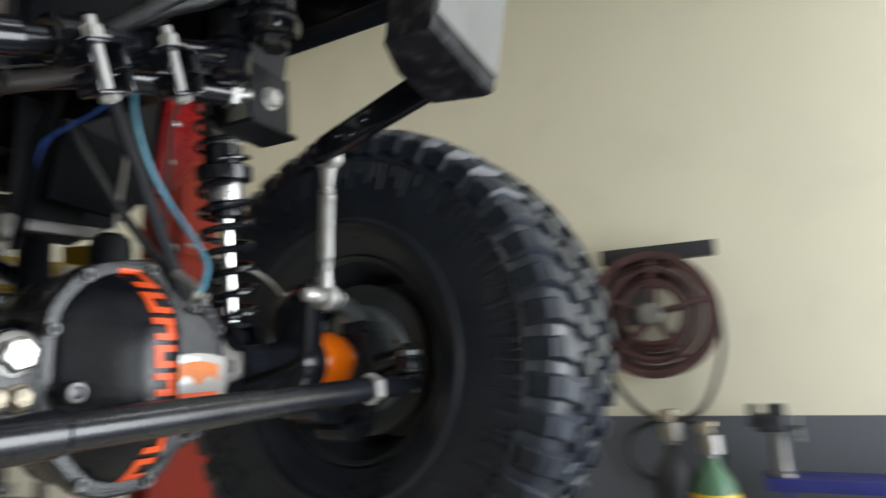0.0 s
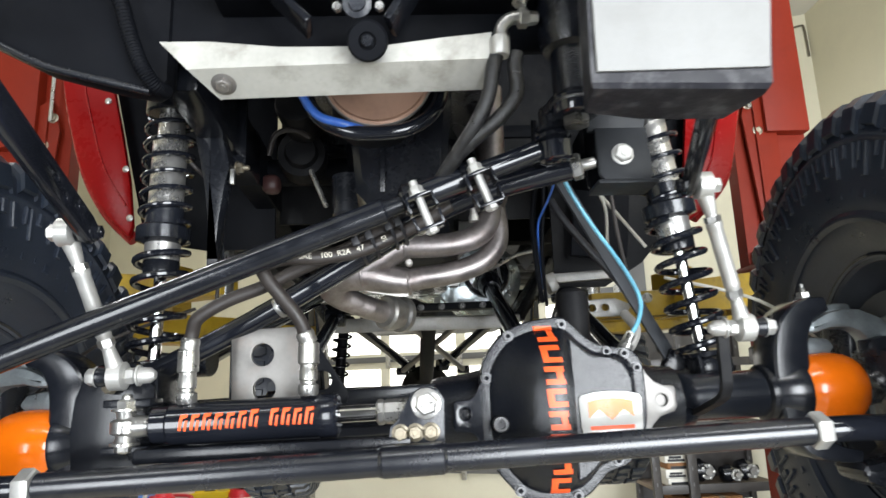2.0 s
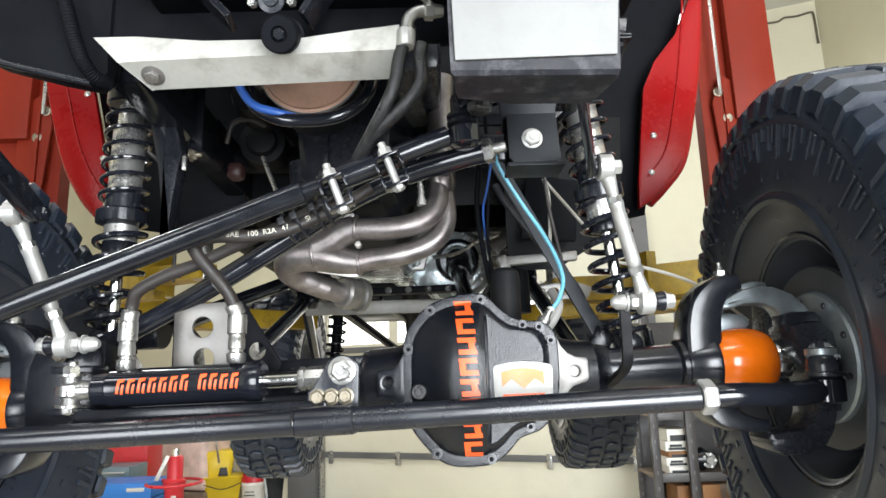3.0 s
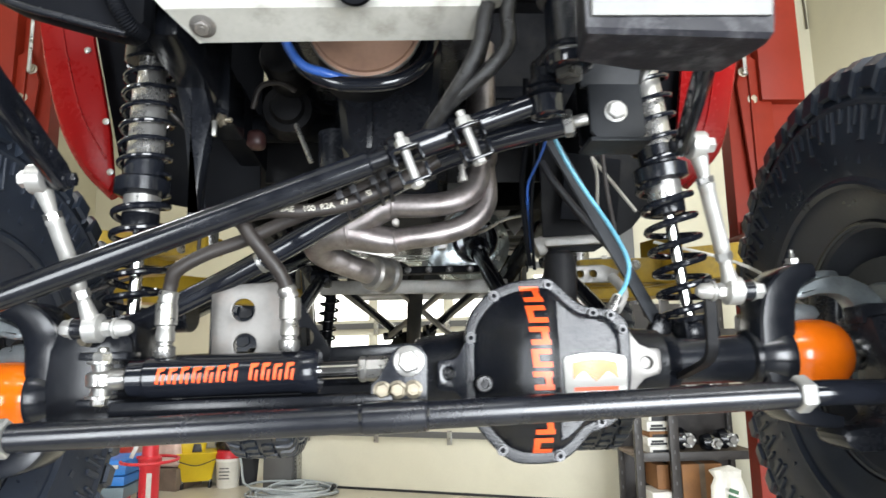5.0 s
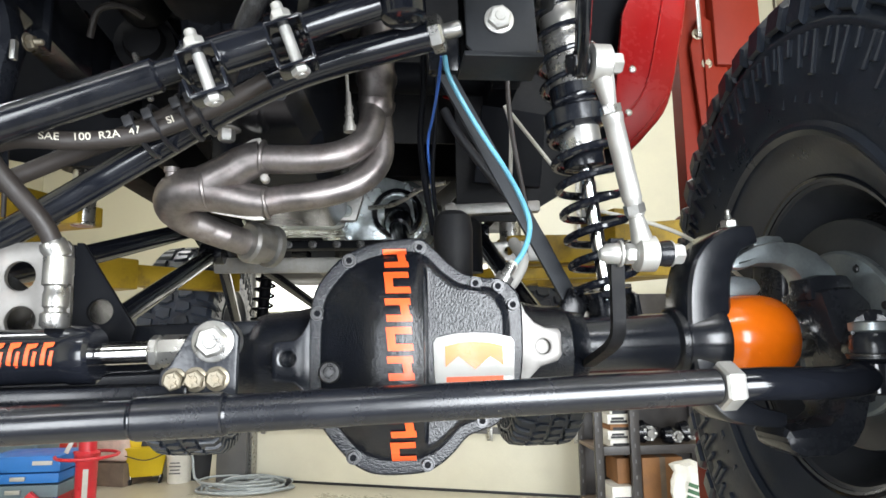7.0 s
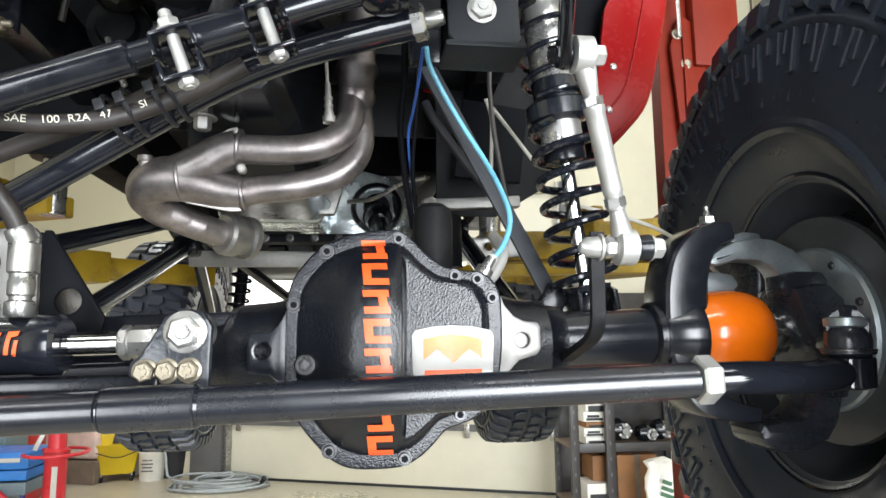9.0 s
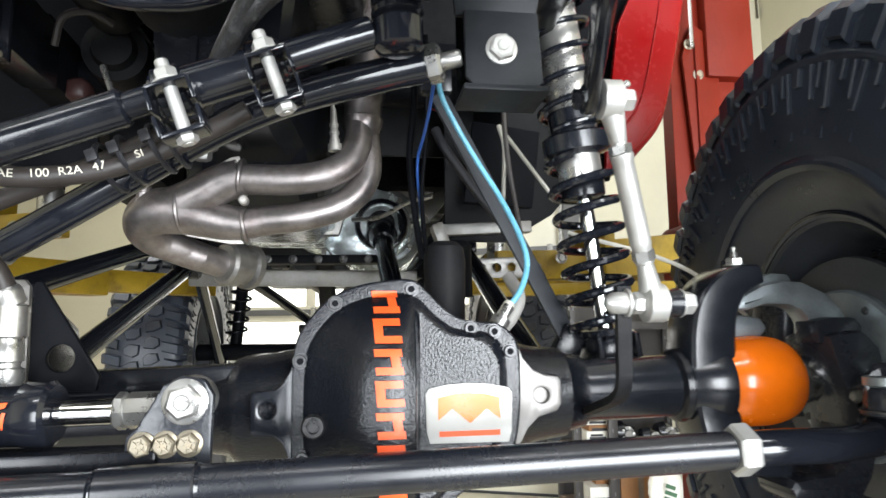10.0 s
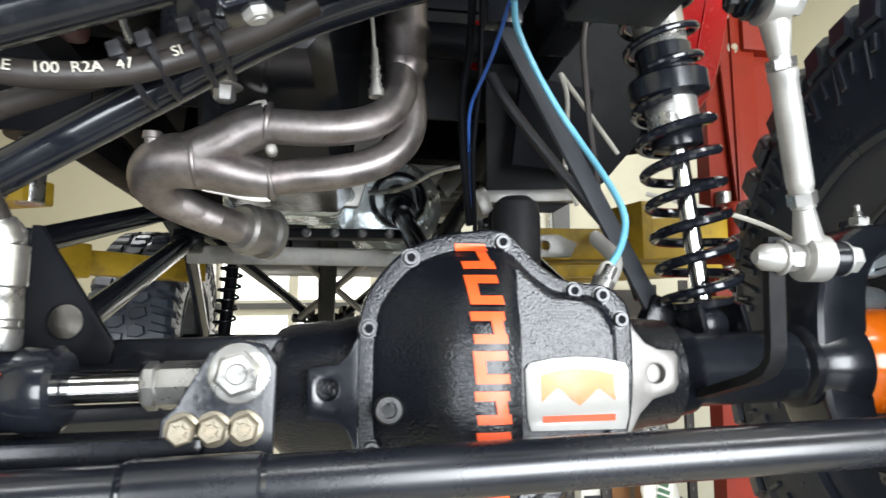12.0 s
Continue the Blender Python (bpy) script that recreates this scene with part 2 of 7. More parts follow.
RUBBER = material("tyre_rubber", (0.018, 0.023, 0.034), 0.36, 0, 0.25, 8, 150, 0.18, tint=(0.032, 0.038, 0.048), tint_amount=0.3, island=0.15)
TREAD = material("worn_tread_rubber", (0.0155, 0.0215, 0.0335), 0.42, 0, 0.25, 12, 170, 0.25, tint=(0.045, 0.043, 0.043), tint_amount=0.3, island=0.25)
ALU = material("bare_aluminium_plate", (0.46, 0.455, 0.42), 0.5, 0.45, 0.14, 9, 120, 0.1, tint=(0.22, 0.205, 0.175), tint_amount=0.65)
CASEALU = material("bright_cast_case", (0.68, 0.75, 0.78), 0.22, 0.65, 0.3, 16, 40, 0.8, tint=(0.16, 0.17, 0.17), tint_amount=0.5)
CASTALU = material("cast_aluminium", (0.25, 0.245, 0.235), 0.42, 0.8, 0.2, 12, 150, 0.3, tint=(0.2, 0.17, 0.14), tint_amount=0.5)
HEADER = material("heat_tinted_steel", (0.24, 0.218, 0.212), 0.4, 0.85, 0.32, 13, 130, 0.05, tint=(0.14, 0.105, 0.1), tint_amount=0.7)
RED = material("red_body_paint", (0.22, 0.0025, 0.003), 0.3, 0, 0.08, 5, 80, 0.01, spec=0.18)
POST = material("orange_red_post_paint", (0.155, 0.0135, 0.005), 0.45, 0, 0.1, 4, 60, 0.05, tint=(0.1, 0.009, 0.004), tint_amount=0.3, spec=0.15)
YELLOW = material("yellow_arm_paint", (0.36, 0.235, 0.018), 0.4, 0, 0.2, 6, 70, 0.12, tint=(0.12, 0.075, 0.025), tint_amount=0.7)
WALLM = material("cream_wall_paint", (0.6, 0.565, 0.43), 0.6, 0, 0.04, 0.7, 40, 0.06, tint=(0.5, 0.47, 0.37), tint_amount=0.4)
BAND = material("dark_grey_wall_band", (0.075, 0.08, 0.092), 0.6, 0, 0.12, 1.2, 40, 0.08)
DOORM = material("off_white_door_panel", (0.66, 0.63, 0.51), 0.5, 0, 0.05, 1.0, 60, 0.05, tint=(0.55, 0.52, 0.42), tint_amount=0.3)
FLOORM = material("sealed_concrete_floor", (0.5, 0.465, 0.37), 0.34, 0, 0.12, 0.9, 25, 0.06, tint=(0.33, 0.3, 0.25), tint_amount=0.5)
DIMFLOOR = material("dark_floor_paint", (0.07, 0.07, 0.075), 0.45, 0, 0.2, 1.2, 30, 0.06, tint=(0.11, 0.105, 0.1), tint_amount=0.4)
CEILM = material("white_ceiling_panel", (0.6, 0.58, 0.52), 0.8, 0, 0.05, 1.0, 40, 0.05)
GREY = material("grey_painted_steel", (0.11, 0.11, 0.11), 0.5, 0, 0.15, 4, 60, 0.08)
HOSE = material("grey_black_hose", (0.026, 0.0215, 0.0195), 0.5, 0, 0.2, 30, 200, 0.2, spec=0.35)
BRAID = material("black_braided_sleeve", (0.008, 0.008, 0.009), 0.38, 0, 0.4, 60, 420, 0.5, tint=(0.2, 0.2, 0.19), tint_amount=0.12)
BLUE = material("bright_blue_hose", (0.15, 0.43, 0.58), 0.3, 0, 0.1, 30, 160, 0.05)
DEEPBLUE = material("blue_sleeve", (0.035, 0.12, 0.45), 0.4, 0, 0.2, 20, 120, 0.1)
PALE = material("pale_line", (0.55, 0.53, 0.47), 0.45, 0, 0.1, 30, 160, 0.05)
WHITE = material("white_enamel", (0.48, 0.475, 0.455), 0.16, 0, 0.05, 20, 120, 0.02, coat=0.6)
TAN = material("brown_pulley_face", (0.26, 0.15, 0.1), 0.5, 0.2, 0.2, 14, 120, 0.1)
PRINT = material("pale_print", (0.6, 0.57, 0.48), 0.6, 0, 0.2, 60, 300, 0.05)
PLASTIC_Y = material("yellow_plastic", (0.72, 0.52, 0.02), 0.4, 0, 0.08, 5, 60, 0.05)
PLASTIC_W = material("white_plastic", (0.74, 0.72, 0.66), 0.45, 0, 0.06, 6, 60, 0.05, tint=(0.5, 0.46, 0.38), tint_amount=0.3)
PLASTIC_B = material("black_plastic", (0.0125, 0.013, 0.016), 0.45, 0, 0.2, 6, 60, 0.08)
JACKRED = material("red_enamel", (0.5, 0.02, 0.03), 0.35, 0, 0.1, 6, 70, 0.05)
CHESTBLUE = material("blue_enamel", (0.02, 0.16, 0.5), 0.4, 0, 0.1, 6, 70, 0.05)
NAVY = material("navy_enamel", (0.02, 0.025, 0.16), 0.4, 0, 0.15, 6, 70, 0.05)
SLATE = material("slate_toolbox", (0.12, 0.17, 0.2), 0.4, 0, 0.1, 6, 70, 0.05)
CARD = material("brown_cardboard", (0.26, 0.12, 0.045), 0.75, 0, 0.2, 6, 90, 0.1)
WOOD = material("dark_wood_shelf", (0.16, 0.12, 0.09), 0.7, 0, 0.25, 8, 60, 0.15)
GREEN = material("green_cylinder_paint", (0.06, 0.14, 0.075), 0.4, 0, 0.15, 8, 80, 0.08)
BROWNHOSE = material("dark_red_hose", (0.05, 0.02, 0.019), 0.5, 0, 0.3, 12, 100, 0.1)
CABLE = material("grey_cable", (0.34, 0.37, 0.38), 0.5, 0, 0.12, 20, 120, 0.05)
WRAP = material("pinkish_wrap", (0.68, 0.52, 0.46), 0.6, 0, 0.2, 8, 60, 0.3)
GLOWPANE = glow("daylit_pane", (1.0, 0.98, 0.93), 3.0)
TUBE = glow("lamp_diffuser", (0.95, 0.98, 1.0), 9.0)

# ---------- the room ----------
solo("floor", box((11.0, 11.9, 0.2), pose(-0.2, 5.05, -0.1), 0), FLOORM, "pale sealed concrete workshop floor with stains", "floor", kind="structure", smooth=False)
# unseen floor strip, added dark so the black paint reflects less light
solo("floor", box((11.0, 3.7, 0.2), pose(-0.2, -2.75, -0.1), 0), DIMFLOOR, "unseen dark grey floor in front of the bay, added to dim reflections", "floor", kind="structure", smooth=False)
solo("ceiling", box((11.0, 15.6, 0.15), pose(-0.2, 3.2, 5.475), 0), CEILM, "pale high workshop ceiling", "ceiling", kind="structure", smooth=False)
RW, LW, FW = 4.2, -4.7, -4.4


def room_wall(name, lx, ly, px, py, z0, z1, mat, label):
    return solo(name, box((lx, ly, z1 - z0), pose(px, py, (z0 + z1) / 2), 0), mat, label, "wall", kind="structure", smooth=False)


room_wall("wall_east", 0.2, 15.4, RW + 0.1, 3.2, 0, 5.4, WALLM, "smooth cream painted workshop wall")
band_east = box((0.012, 9.6, 1.24), pose(RW - 0.006, 0.5, 0.62), 0.002)
solo("trim", band_east, BAND, "dark grey painted lower wall band", "wall trim", kind="structure", smooth=False)
seam = box((0.006, 0.02, 4.2), pose(RW - 0.003, 2.55, 3.25), 0.002)
solo("trim", seam, WALLM, "vertical joint cover on the cream wall", "wall trim", kind="structure", smooth=False)
room_wall("wall_west", 0.2, 15.4, LW - 0.1, 3.2, 0, 5.4, WALLM, "smooth cream painted workshop wall")
# unseen wall, given the dark band colour to keep front reflections dim
for sx0, sx1, sz0, sz1 in ((LW, RW, 2.95, 5.4), (LW, -3.15, 0, 2.95), (-3.15, -1.65, 0, 0.05), (-3.15, -1.65, 2.65, 2.95), (-1.65, 0.5, 0, 2.95), (3.9, RW, 0, 2.95)):
    room_wall("wall_south", sx1 - sx0, 0.2, (sx0 + sx1) / 2, FW - 0.1, sz0, sz1, BAND, "unseen wall round an open bay door, dark grey to dim reflections")
win = thing("window_1", (-2.4, FW - 0.1, 0.05), "wide dark-framed window opening, brightly daylit", "window", kind="structure")
for dx in (-0.73, 0.0, 0.73):
    part("window_frame", box((0.04, 0.08, 2.6), pose(-2.4 + dx, FW - 0.12, 1.35), 0.004), PLASTIC_B, win)
for z in (0.07, 1.35, 2.63):
    part("crossbar", box((1.42, 0.06, 0.04), pose(-2.4, FW - 0.12, z), 0.004), PLASTIC_B, win)
solo("trim", box((0.01, 12.0, 0.012), pose(LW + 0.004, 2.0, 2.35), 0.001), GREY, "thin grey conduit line along the cream wall", "conduit", kind="structure")

# the back wall stands askew to the bay, with a sectional door in it
BU = Vector((0.933, -0.361, 0))
BN = Vector((0.361, 0.933, 0))
B0 = Vector((-0.84, 7.1, 0))
BACK = Matrix(((BU.x, BN.x, 0, B0.x), (BU.y, BN.y, 0, B0.y), (0, 0, 1, 0), (0, 0, 0, 1)))
DOOR_A, DOOR_B, DOOR_H = -0.62, 3.3, 3.2


def back_box(a, b, z0, z1, y0, y1, bev=0.0, bm=None):
    return box((b - a, y1 - y0, z1 - z0), BACK @ pose((a + b) / 2, (y0 + y1) / 2, (z0 + z1) / 2), bev, bm)


for a, b, z0, z1 in ((-4.8, DOOR_A, 0, 5.4), (DOOR_B, 6.2, 0, 5.4), (DOOR_A, DOOR_B, DOOR_H, 5.4)):
    solo("wall_north", back_box(a, b, z0, z1, 0.0, 0.2), WALLM, "cream painted workshop back wall round the door", "wall", kind="structure", smooth=False)
CABLE_RUN = [(4.5, 5.21), (4.75, 5.2), (4.9, 5.235), (5.03, 5.23), (5.1, 5.262), (5.22, 5.25), (5.34, 5.265), (5.372, 5.22), (5.378, 4.9)]
solo("trim", sweep([BACK @ Vector((x, -0.02, z)) for x, z in CABLE_RUN], 0.011, 8, 4), material("dusty_brown_cable", (0.1, 0.085, 0.06), 0.7, 0, 0.3, 12, 60, 0.1), "dusty brown cable sagging along the cream back wall", "cable", kind="structure")

door = thing("door_1", BACK @ Vector(((DOOR_A + DOOR_B) / 2, 0.1, 0)), "closed off-white sectional garage door with lit panes", "garage door", kind="structure")
section = DOOR_H / 5
for i in range(5):
    z0, z1 = i * section + 0.004, (i + 1) * section - 0.004
    if i in (2, 3):
        n = 4
        w = (DOOR_B - DOOR_A) / n
        bm = bmesh.new()
        for zz0, zz1 in ((z0, z0 + 0.09), (z1 - 0.09, z1)):
            back_box(DOOR_A, DOOR_B, zz0, zz1, 0.06, 0.1, 0.003, bm)
        for k in range(n + 1):
            c = DOOR_A + k * w
            back_box(max(DOOR_A, c - 0.06), min(DOOR_B, c + 0.06), z0 + 0.09, z1 - 0.09, 0.06, 0.1, 0.003, bm)
        panel = part("panel", bm, DOORM, door)
        for k in range(n):
            part("pane", back_box(DOOR_A + k * w + 0.06, DOOR_A + (k + 1) * w - 0.06, z0 + 0.09, z1 - 0.09, 0.078, 0.084), GLOWPANE, panel, "bright daylit window pane")
    else:
        panel = part("panel", back_box(DOOR_A, DOOR_B, z0, z1, 0.06, 0.1, 0.006), DOORM, door)
    if i:
        part("strut", back_box(DOOR_A + 0.02, DOOR_B - 0.02, z0 - 0.02, z0 + 0.05, 0.02, 0.06, 0.004), GREY, door, "dark grey steel strut")
        for k in range(5):
            c = DOOR_A + 0.12 + k * (DOOR_B - DOOR_A - 0.24) / 4
            part("hinge", back_box(c - 0.03, c + 0.03, z0 - 0.09, z0 + 0.07, 0.005, 0.022, 0.006), ZINC, door, "zinc door hinge")
part("seal", back_box(DOOR_A, DOOR_B, 0.0, 0.03, 0.055, 0.1, 0.006), PLASTIC_B, door, "black rubber bottom seal")
solo("trim", back_box(DOOR_A - 0.42, DOOR_A - 0.02, 0, 3.3, -0.12, -0.004, 0.006), GREY, "grey steel door jamb cover", "door jamb", kind="structure")
solo("trim", back_box(DOOR_A - 0.02, DOOR_A + 0.02, 0, 3.3, -0.06, 0.05, 0.004), ZINC, "galvanised door track", "door track", kind="structure")
solo("trim", back_box(DOOR_B - 0.02, DOOR_B + 0.02, 0, 3.3, -0.06, 0.05, 0.004), ZINC, "galvanised door track", "door track", kind="structure")
solo("trim", back_box(DOOR_B + 0.03, DOOR_B + 0.2, 0, 3.3, -0.05, -0.004, 0.004), GREY, "grey steel door jamb cover", "door jamb", kind="structure")

for lx, ly in LAMPS:
    fix = thing("ceiling_light", (lx, ly, LAMP_Z), "long white fluorescent ceiling light, switched on", "ceiling light", "ceiling lights")
    part("housing", box((1.7, 0.4, 0.07), pose(lx, ly, LAMP_Z + 0.05), 0.01), WHITE, fix)
    part("diffuser", box((1.6, 0.32, 0.03), pose(lx, ly, LAMP_Z), 0.008), TUBE, fix, "glowing white diffuser")
    for sx in (-0.7, 0.7):
        part("hanger", rod((lx + sx, ly, LAMP_Z + 0.08), (lx + sx, ly, 5.4), 0.006, 8), ZINC, fix)

# ---------- the lift ----------
lift = thing("car_lift", (0, 1.35, 0), "red two-post car lift with worn yellow arms", "car lift")
for s, x0 in ((1, 1.26), (-1, -1.35)):
    # one folded channel, open towards the vehicle
    chan = [(-0.13, -0.07), (-0.13, -0.136), (0.136, -0.136), (0.136, 0.136), (0.01, 0.136), (0.01, 0.07), (0.022, 0.07), (0.022, 0.124), (0.124, 0.124), (0.124, -0.124), (-0.118, -0.124), (-0.118, -0.07)]
    post = part("post", plate([(x0 + u * s, 1.35 + v) for u, v in chan[::s]], 4.0, Matrix.Translation((0, 0, 0.02)), bev=0.003), POST, lift, "orange-red painted steel post", smooth=False)
    part("base_plate", box((0.5, 0.5, 0.02), pose(x0, 1.35, 0.01), 0.004), POST, post)
    part("sheave_cover", box((0.16, 0.26, 1.3), pose(x0 + 0.055 * s, 1.3, 3.14), 0.01), POST, post, "orange-red sheet steel cover")
    part("carriage", box((0.13, 0.13, 1.15), pose(x0 + 0.015 * s, 1.3, 2.2), 0.01), POST, post, "red lift carriage")
    part("front_flange", plate([(x0 + u * s, z) for u, z in ((-0.045, 1.75), (0.02, 1.7), (0.02, 2.62), (-0.06, 2.67), (-0.1, 2.56))][::s], 0.012, face(1.2), bev=0.003), POST, post)
    part("edge_strip", beam((x0 - 0.055 * s, 1.184, 1.8), (x0 - 0.055 * s, 1.184, 2.6), 0.012, 0.012, 0.002, up=(0, 1, 0)), POST, post)
    part("cable", rod((x0 - 0.075 * s, 1.17, 2.58), (x0 - 0.075 * s, 1.17, 4.0), 0.006, 8), ZINC, post, "steel lift cable")
    for z, u in ((2.6, 0.075), (2.5, 0.05)):
        part("bolt", hexbolt((x0 - u * s, 1.188, z), (0, -1, 0), 0.012, 0.008, 0.018), GOLD, post)
    za, xi = (1.9, 0.5) if s > 0 else (1.965, 0.6)
    part("arm_lug", box((0.1, 0.22, 0.18), pose(x0 - 0.09 * s, 1.22, 1.93), 0.03, seg=3), POST, post, "rounded red arm lug")
    part("pin", rod((x0 - 0.1 * s, 1.2, 1.78), (x0 - 0.1 * s, 1.2, 2.06), 0.022, 14), ZINC, post)
    arm = part("lift_arm", beam((s * 1.14, 1.2, za + 0.03), (s * 0.8, 1.12, za - 0.01), 0.13, 0.11, 0.008), YELLOW, lift, "yellow arm with chipped paint")
    part("inner_tube", beam((s * 0.95, 1.15, za - 0.01), (s * xi, 1.04, za - 0.035 * (s > 0)), 0.09, 0.08 if s > 0 else 0.055, 0.006), YELLOW, arm)
    part("lower_web", beam((s * 1.1, 1.16, za - 0.075), (s * (xi + 0.15 * (s < 0)), 1.03, za - 0.1 + 0.025 * (s < 0)), 0.05, 0.03, 0.004), YELLOW, arm)
    part("stop_plate", beam((s * 0.82, 1.1, za + 0.01), (s * 0.785, 1.09, za + 0.01), 0.17, 0.15, 0.006), YELLOW, arm)
    part("pad_stem", rod((s * (xi + 0.02), 1.04, za - 0.03 - 0.03 * (s > 0)), (s * (xi + 0.02), 1.04, za + 0.12), 0.03, 18), ZINC, arm)
    part("pad", rod((s * (xi + 0.02), 1.04, za + 0.12), (s * (xi + 0.02), 1.04, za + 0.15), 0.06, 24), PLASTIC_B, arm, "black rubber lift pad")
    part("pad_bolt", hexbolt((s * 0.69, 1.02, za - 0.01), (0, -1, 0), 0.012, 0.01, 0.016), ZINC, arm)
    if s > 0:
        part("pad_plate", plate([(u * s, z) for u, z in ((0.42, 1.83), (0.6, 1.83), (0.62, 1.865), (0.57, 1.885), (0.43, 1.88))][::s], 0.012, face(0.975), [(s * 0.46, 1.856, 0.011), (s * 0.5, 1.857, 0.011), (s * 0.54, 1.858, 0.011)], 0.002), CASTALU, arm, "bare steel pad plate with holes")
    back = part("lift_arm", beam((s * 1.2, 1.5, 1.9), (s * 0.85, 1.95, 1.9), 0.13, 0.12, 0.008), YELLOW, lift, "yellow arm with chipped paint")
    part("inner_tube", beam((s * 0.9, 1.9, 1.9), (s * 0.52, 2.3, 1.9), 0.09, 0.085, 0.006), YELLOW, back)
    part("pad", rod((s * 0.53, 2.28, 1.94), (s * 0.53, 2.28, 2.05), 0.05, 24), PLASTIC_B, back, "black rubber lift pad")

# ---------- front axle ----------
AY, AZ, AK = 0.22, 1.597, 0.036


def SX(s, x):
    """The left half of the axle is a little shorter."""
    return x if s > 0 else 0.03 - x


def P(s, x, y, z):
    """A point of the right half (z from the axle's middle line), or its mirror with s = -1."""
    return Vector((SX(s, x), y, AZ + AK * s * x + z))


COVER = [(0.083, 1.56), (0.082, 1.645), (0.087, 1.685), (0.103, 1.712), (0.125, 1.734), (0.155, 1.748), (0.19, 1.755), (0.222, 1.756), (0.24, 1.743), (0.258, 1.725), (0.28, 1.71), (0.305, 1.705), (0.326, 1.703), (0.342, 1.693),
         (0.353, 1.672), (0.354, 1.61), (0.348, 1.565), (0.335, 1.537), (0.318, 1.519), (0.298, 1.511), (0.28, 1.504), (0.264, 1.487), (0.246, 1.472), (0.222, 1.462), (0.17, 1.4615), (0.142, 1.472), (0.12, 1.493), (0.1, 1.518), (0.088, 1.54)]
CCX, CCZ = 0.205, 1.61


def outline(scale, y, cx=CCX, cz=CCZ, n=66):
    pts = [Vector((x, 0, z)) for x, z in COVER]
    loop = []
    k = len(pts)
    for i in range(n):
        t = i * k / n
        j = int(t)
        a, b, c, d = pts[(j - 1) % k], pts[j], pts[(j + 1) % k], pts[(j + 2) % k]
        t -= j
        p = 0.5 * (2 * b + (c - a) * t + (2 * a - 5 * b + 4 * c - d) * t * t + (3 * b - a - 3 * c + d) * t ** 3)
        loop.append(Vector((cx + (p.x - CCX) * scale, y, cz + (p.z - CCZ) * scale)))
    return loop


axle = thing("front_axle", (0, AY, AZ), "black heavy-duty front axle hanging under the vehicle", "axle")
part("axle_tube", lathe(P(1, 0.36, AY, 0), P(1, 0.66, AY, 0), [(0, 0.045), (0.09, 0.044), (0.1, 0.0415), (0.3, 0.0415)], 32), FORGEBLACK, axle)
part("axle_tube", lathe(P(1, 0.06, AY, 0), P(-1, 0.64, AY, 0), [(0, 0.043), (0.7, 0.0415)], 32), BLACK, axle)
loops = [outline(1.0, 0.147), outline(1.0, 0.165), outline(0.955, 0.172), outline(0.93, 0.24, 0.208, 1.612), outline(0.74, 0.31, 0.212, 1.632), outline(0.5, 0.36, 0.217, 1.65), outline(0.42, 0.43, 0.219, 1.66)]
housing = part("differential_housing", rings(bmesh.new(), loops), CAST, axle)
part("trunnion", lathe(P(1, 0.31, AY, 0), P(1, 0.46, AY, 0), [(0, 0.09), (0.04, 0.074), (0.08, 0.062), (0.118, 0.058), (0.124, 0.052), (0.145, 0.048)], 32), WRINKLE, axle, "textured black cast collar")
part("trunnion", lathe(P(1, 0.12, AY, 0), P(-1, 0.03, AY, 0), [(0, 0.085), (0.03, 0.075), (0.06, 0.07), (0.1, 0.068), (0.112, 0.064), (0.12, 0.055), (0.145, 0.05)], 32), WRINKLE, axle, "textured black cast collar")
part("pinion_yoke", lathe((0.217, 0.42, 1.66), (0.226, 0.56, 1.715), [(0, 0.05), (0.05, 0.05), (0.055, 0.06), (0.075, 0.06), (0.08, 0.035), (0.13, 0.035)], 24), SATIN, axle)


COVER_Y = 0.137


def smooth(a, b, x):
    t = max(0.0, min(1.0, (x - a) / (b - a)))
    return t * t * (3 - 2 * t)


def cover_depth(x, z, edge):
    """How far the cover stands out: a bulge that falls away to the flange, and a low flat field beside it."""
    e = max(0.0, min(1.0, (edge - 0.115) / 0.6))
    rise = 0.066 * math.sin(e * math.pi / 2) ** 0.75 * (0.5 + 0.5 * smooth(0.09, 0.185, x)) * (1 - 0.12 * smooth(0.2, 0.23, x))
    low = min(0.066 * math.sin(e * math.pi / 2) ** 0.75, 0.021)
    step = smooth(0.2225, 0.2305, x)
    return max(0.0, rise * (1 - step) + low * step)


def cover_share(x, z):
    """0 in the middle of the cover, 1 on its rim."""
    best = 0.0
    for i in range(len(COVER)):
        a, b = Vector(COVER[i]) - Vector((CCX, CCZ)), Vector(COVER[(i + 1) % len(COVER)]) - Vector((CCX, CCZ))
        q = Vector((x - CCX, z - CCZ))
        den = a.x * b.y - a.y * b.x
        u, v = (q.x * b.y - q.y * b.x) / den, (a.x * q.y - a.y * q.x) / den
        if u >= -1e-6 and v >= -1e-6:
            best = u + v
    return best


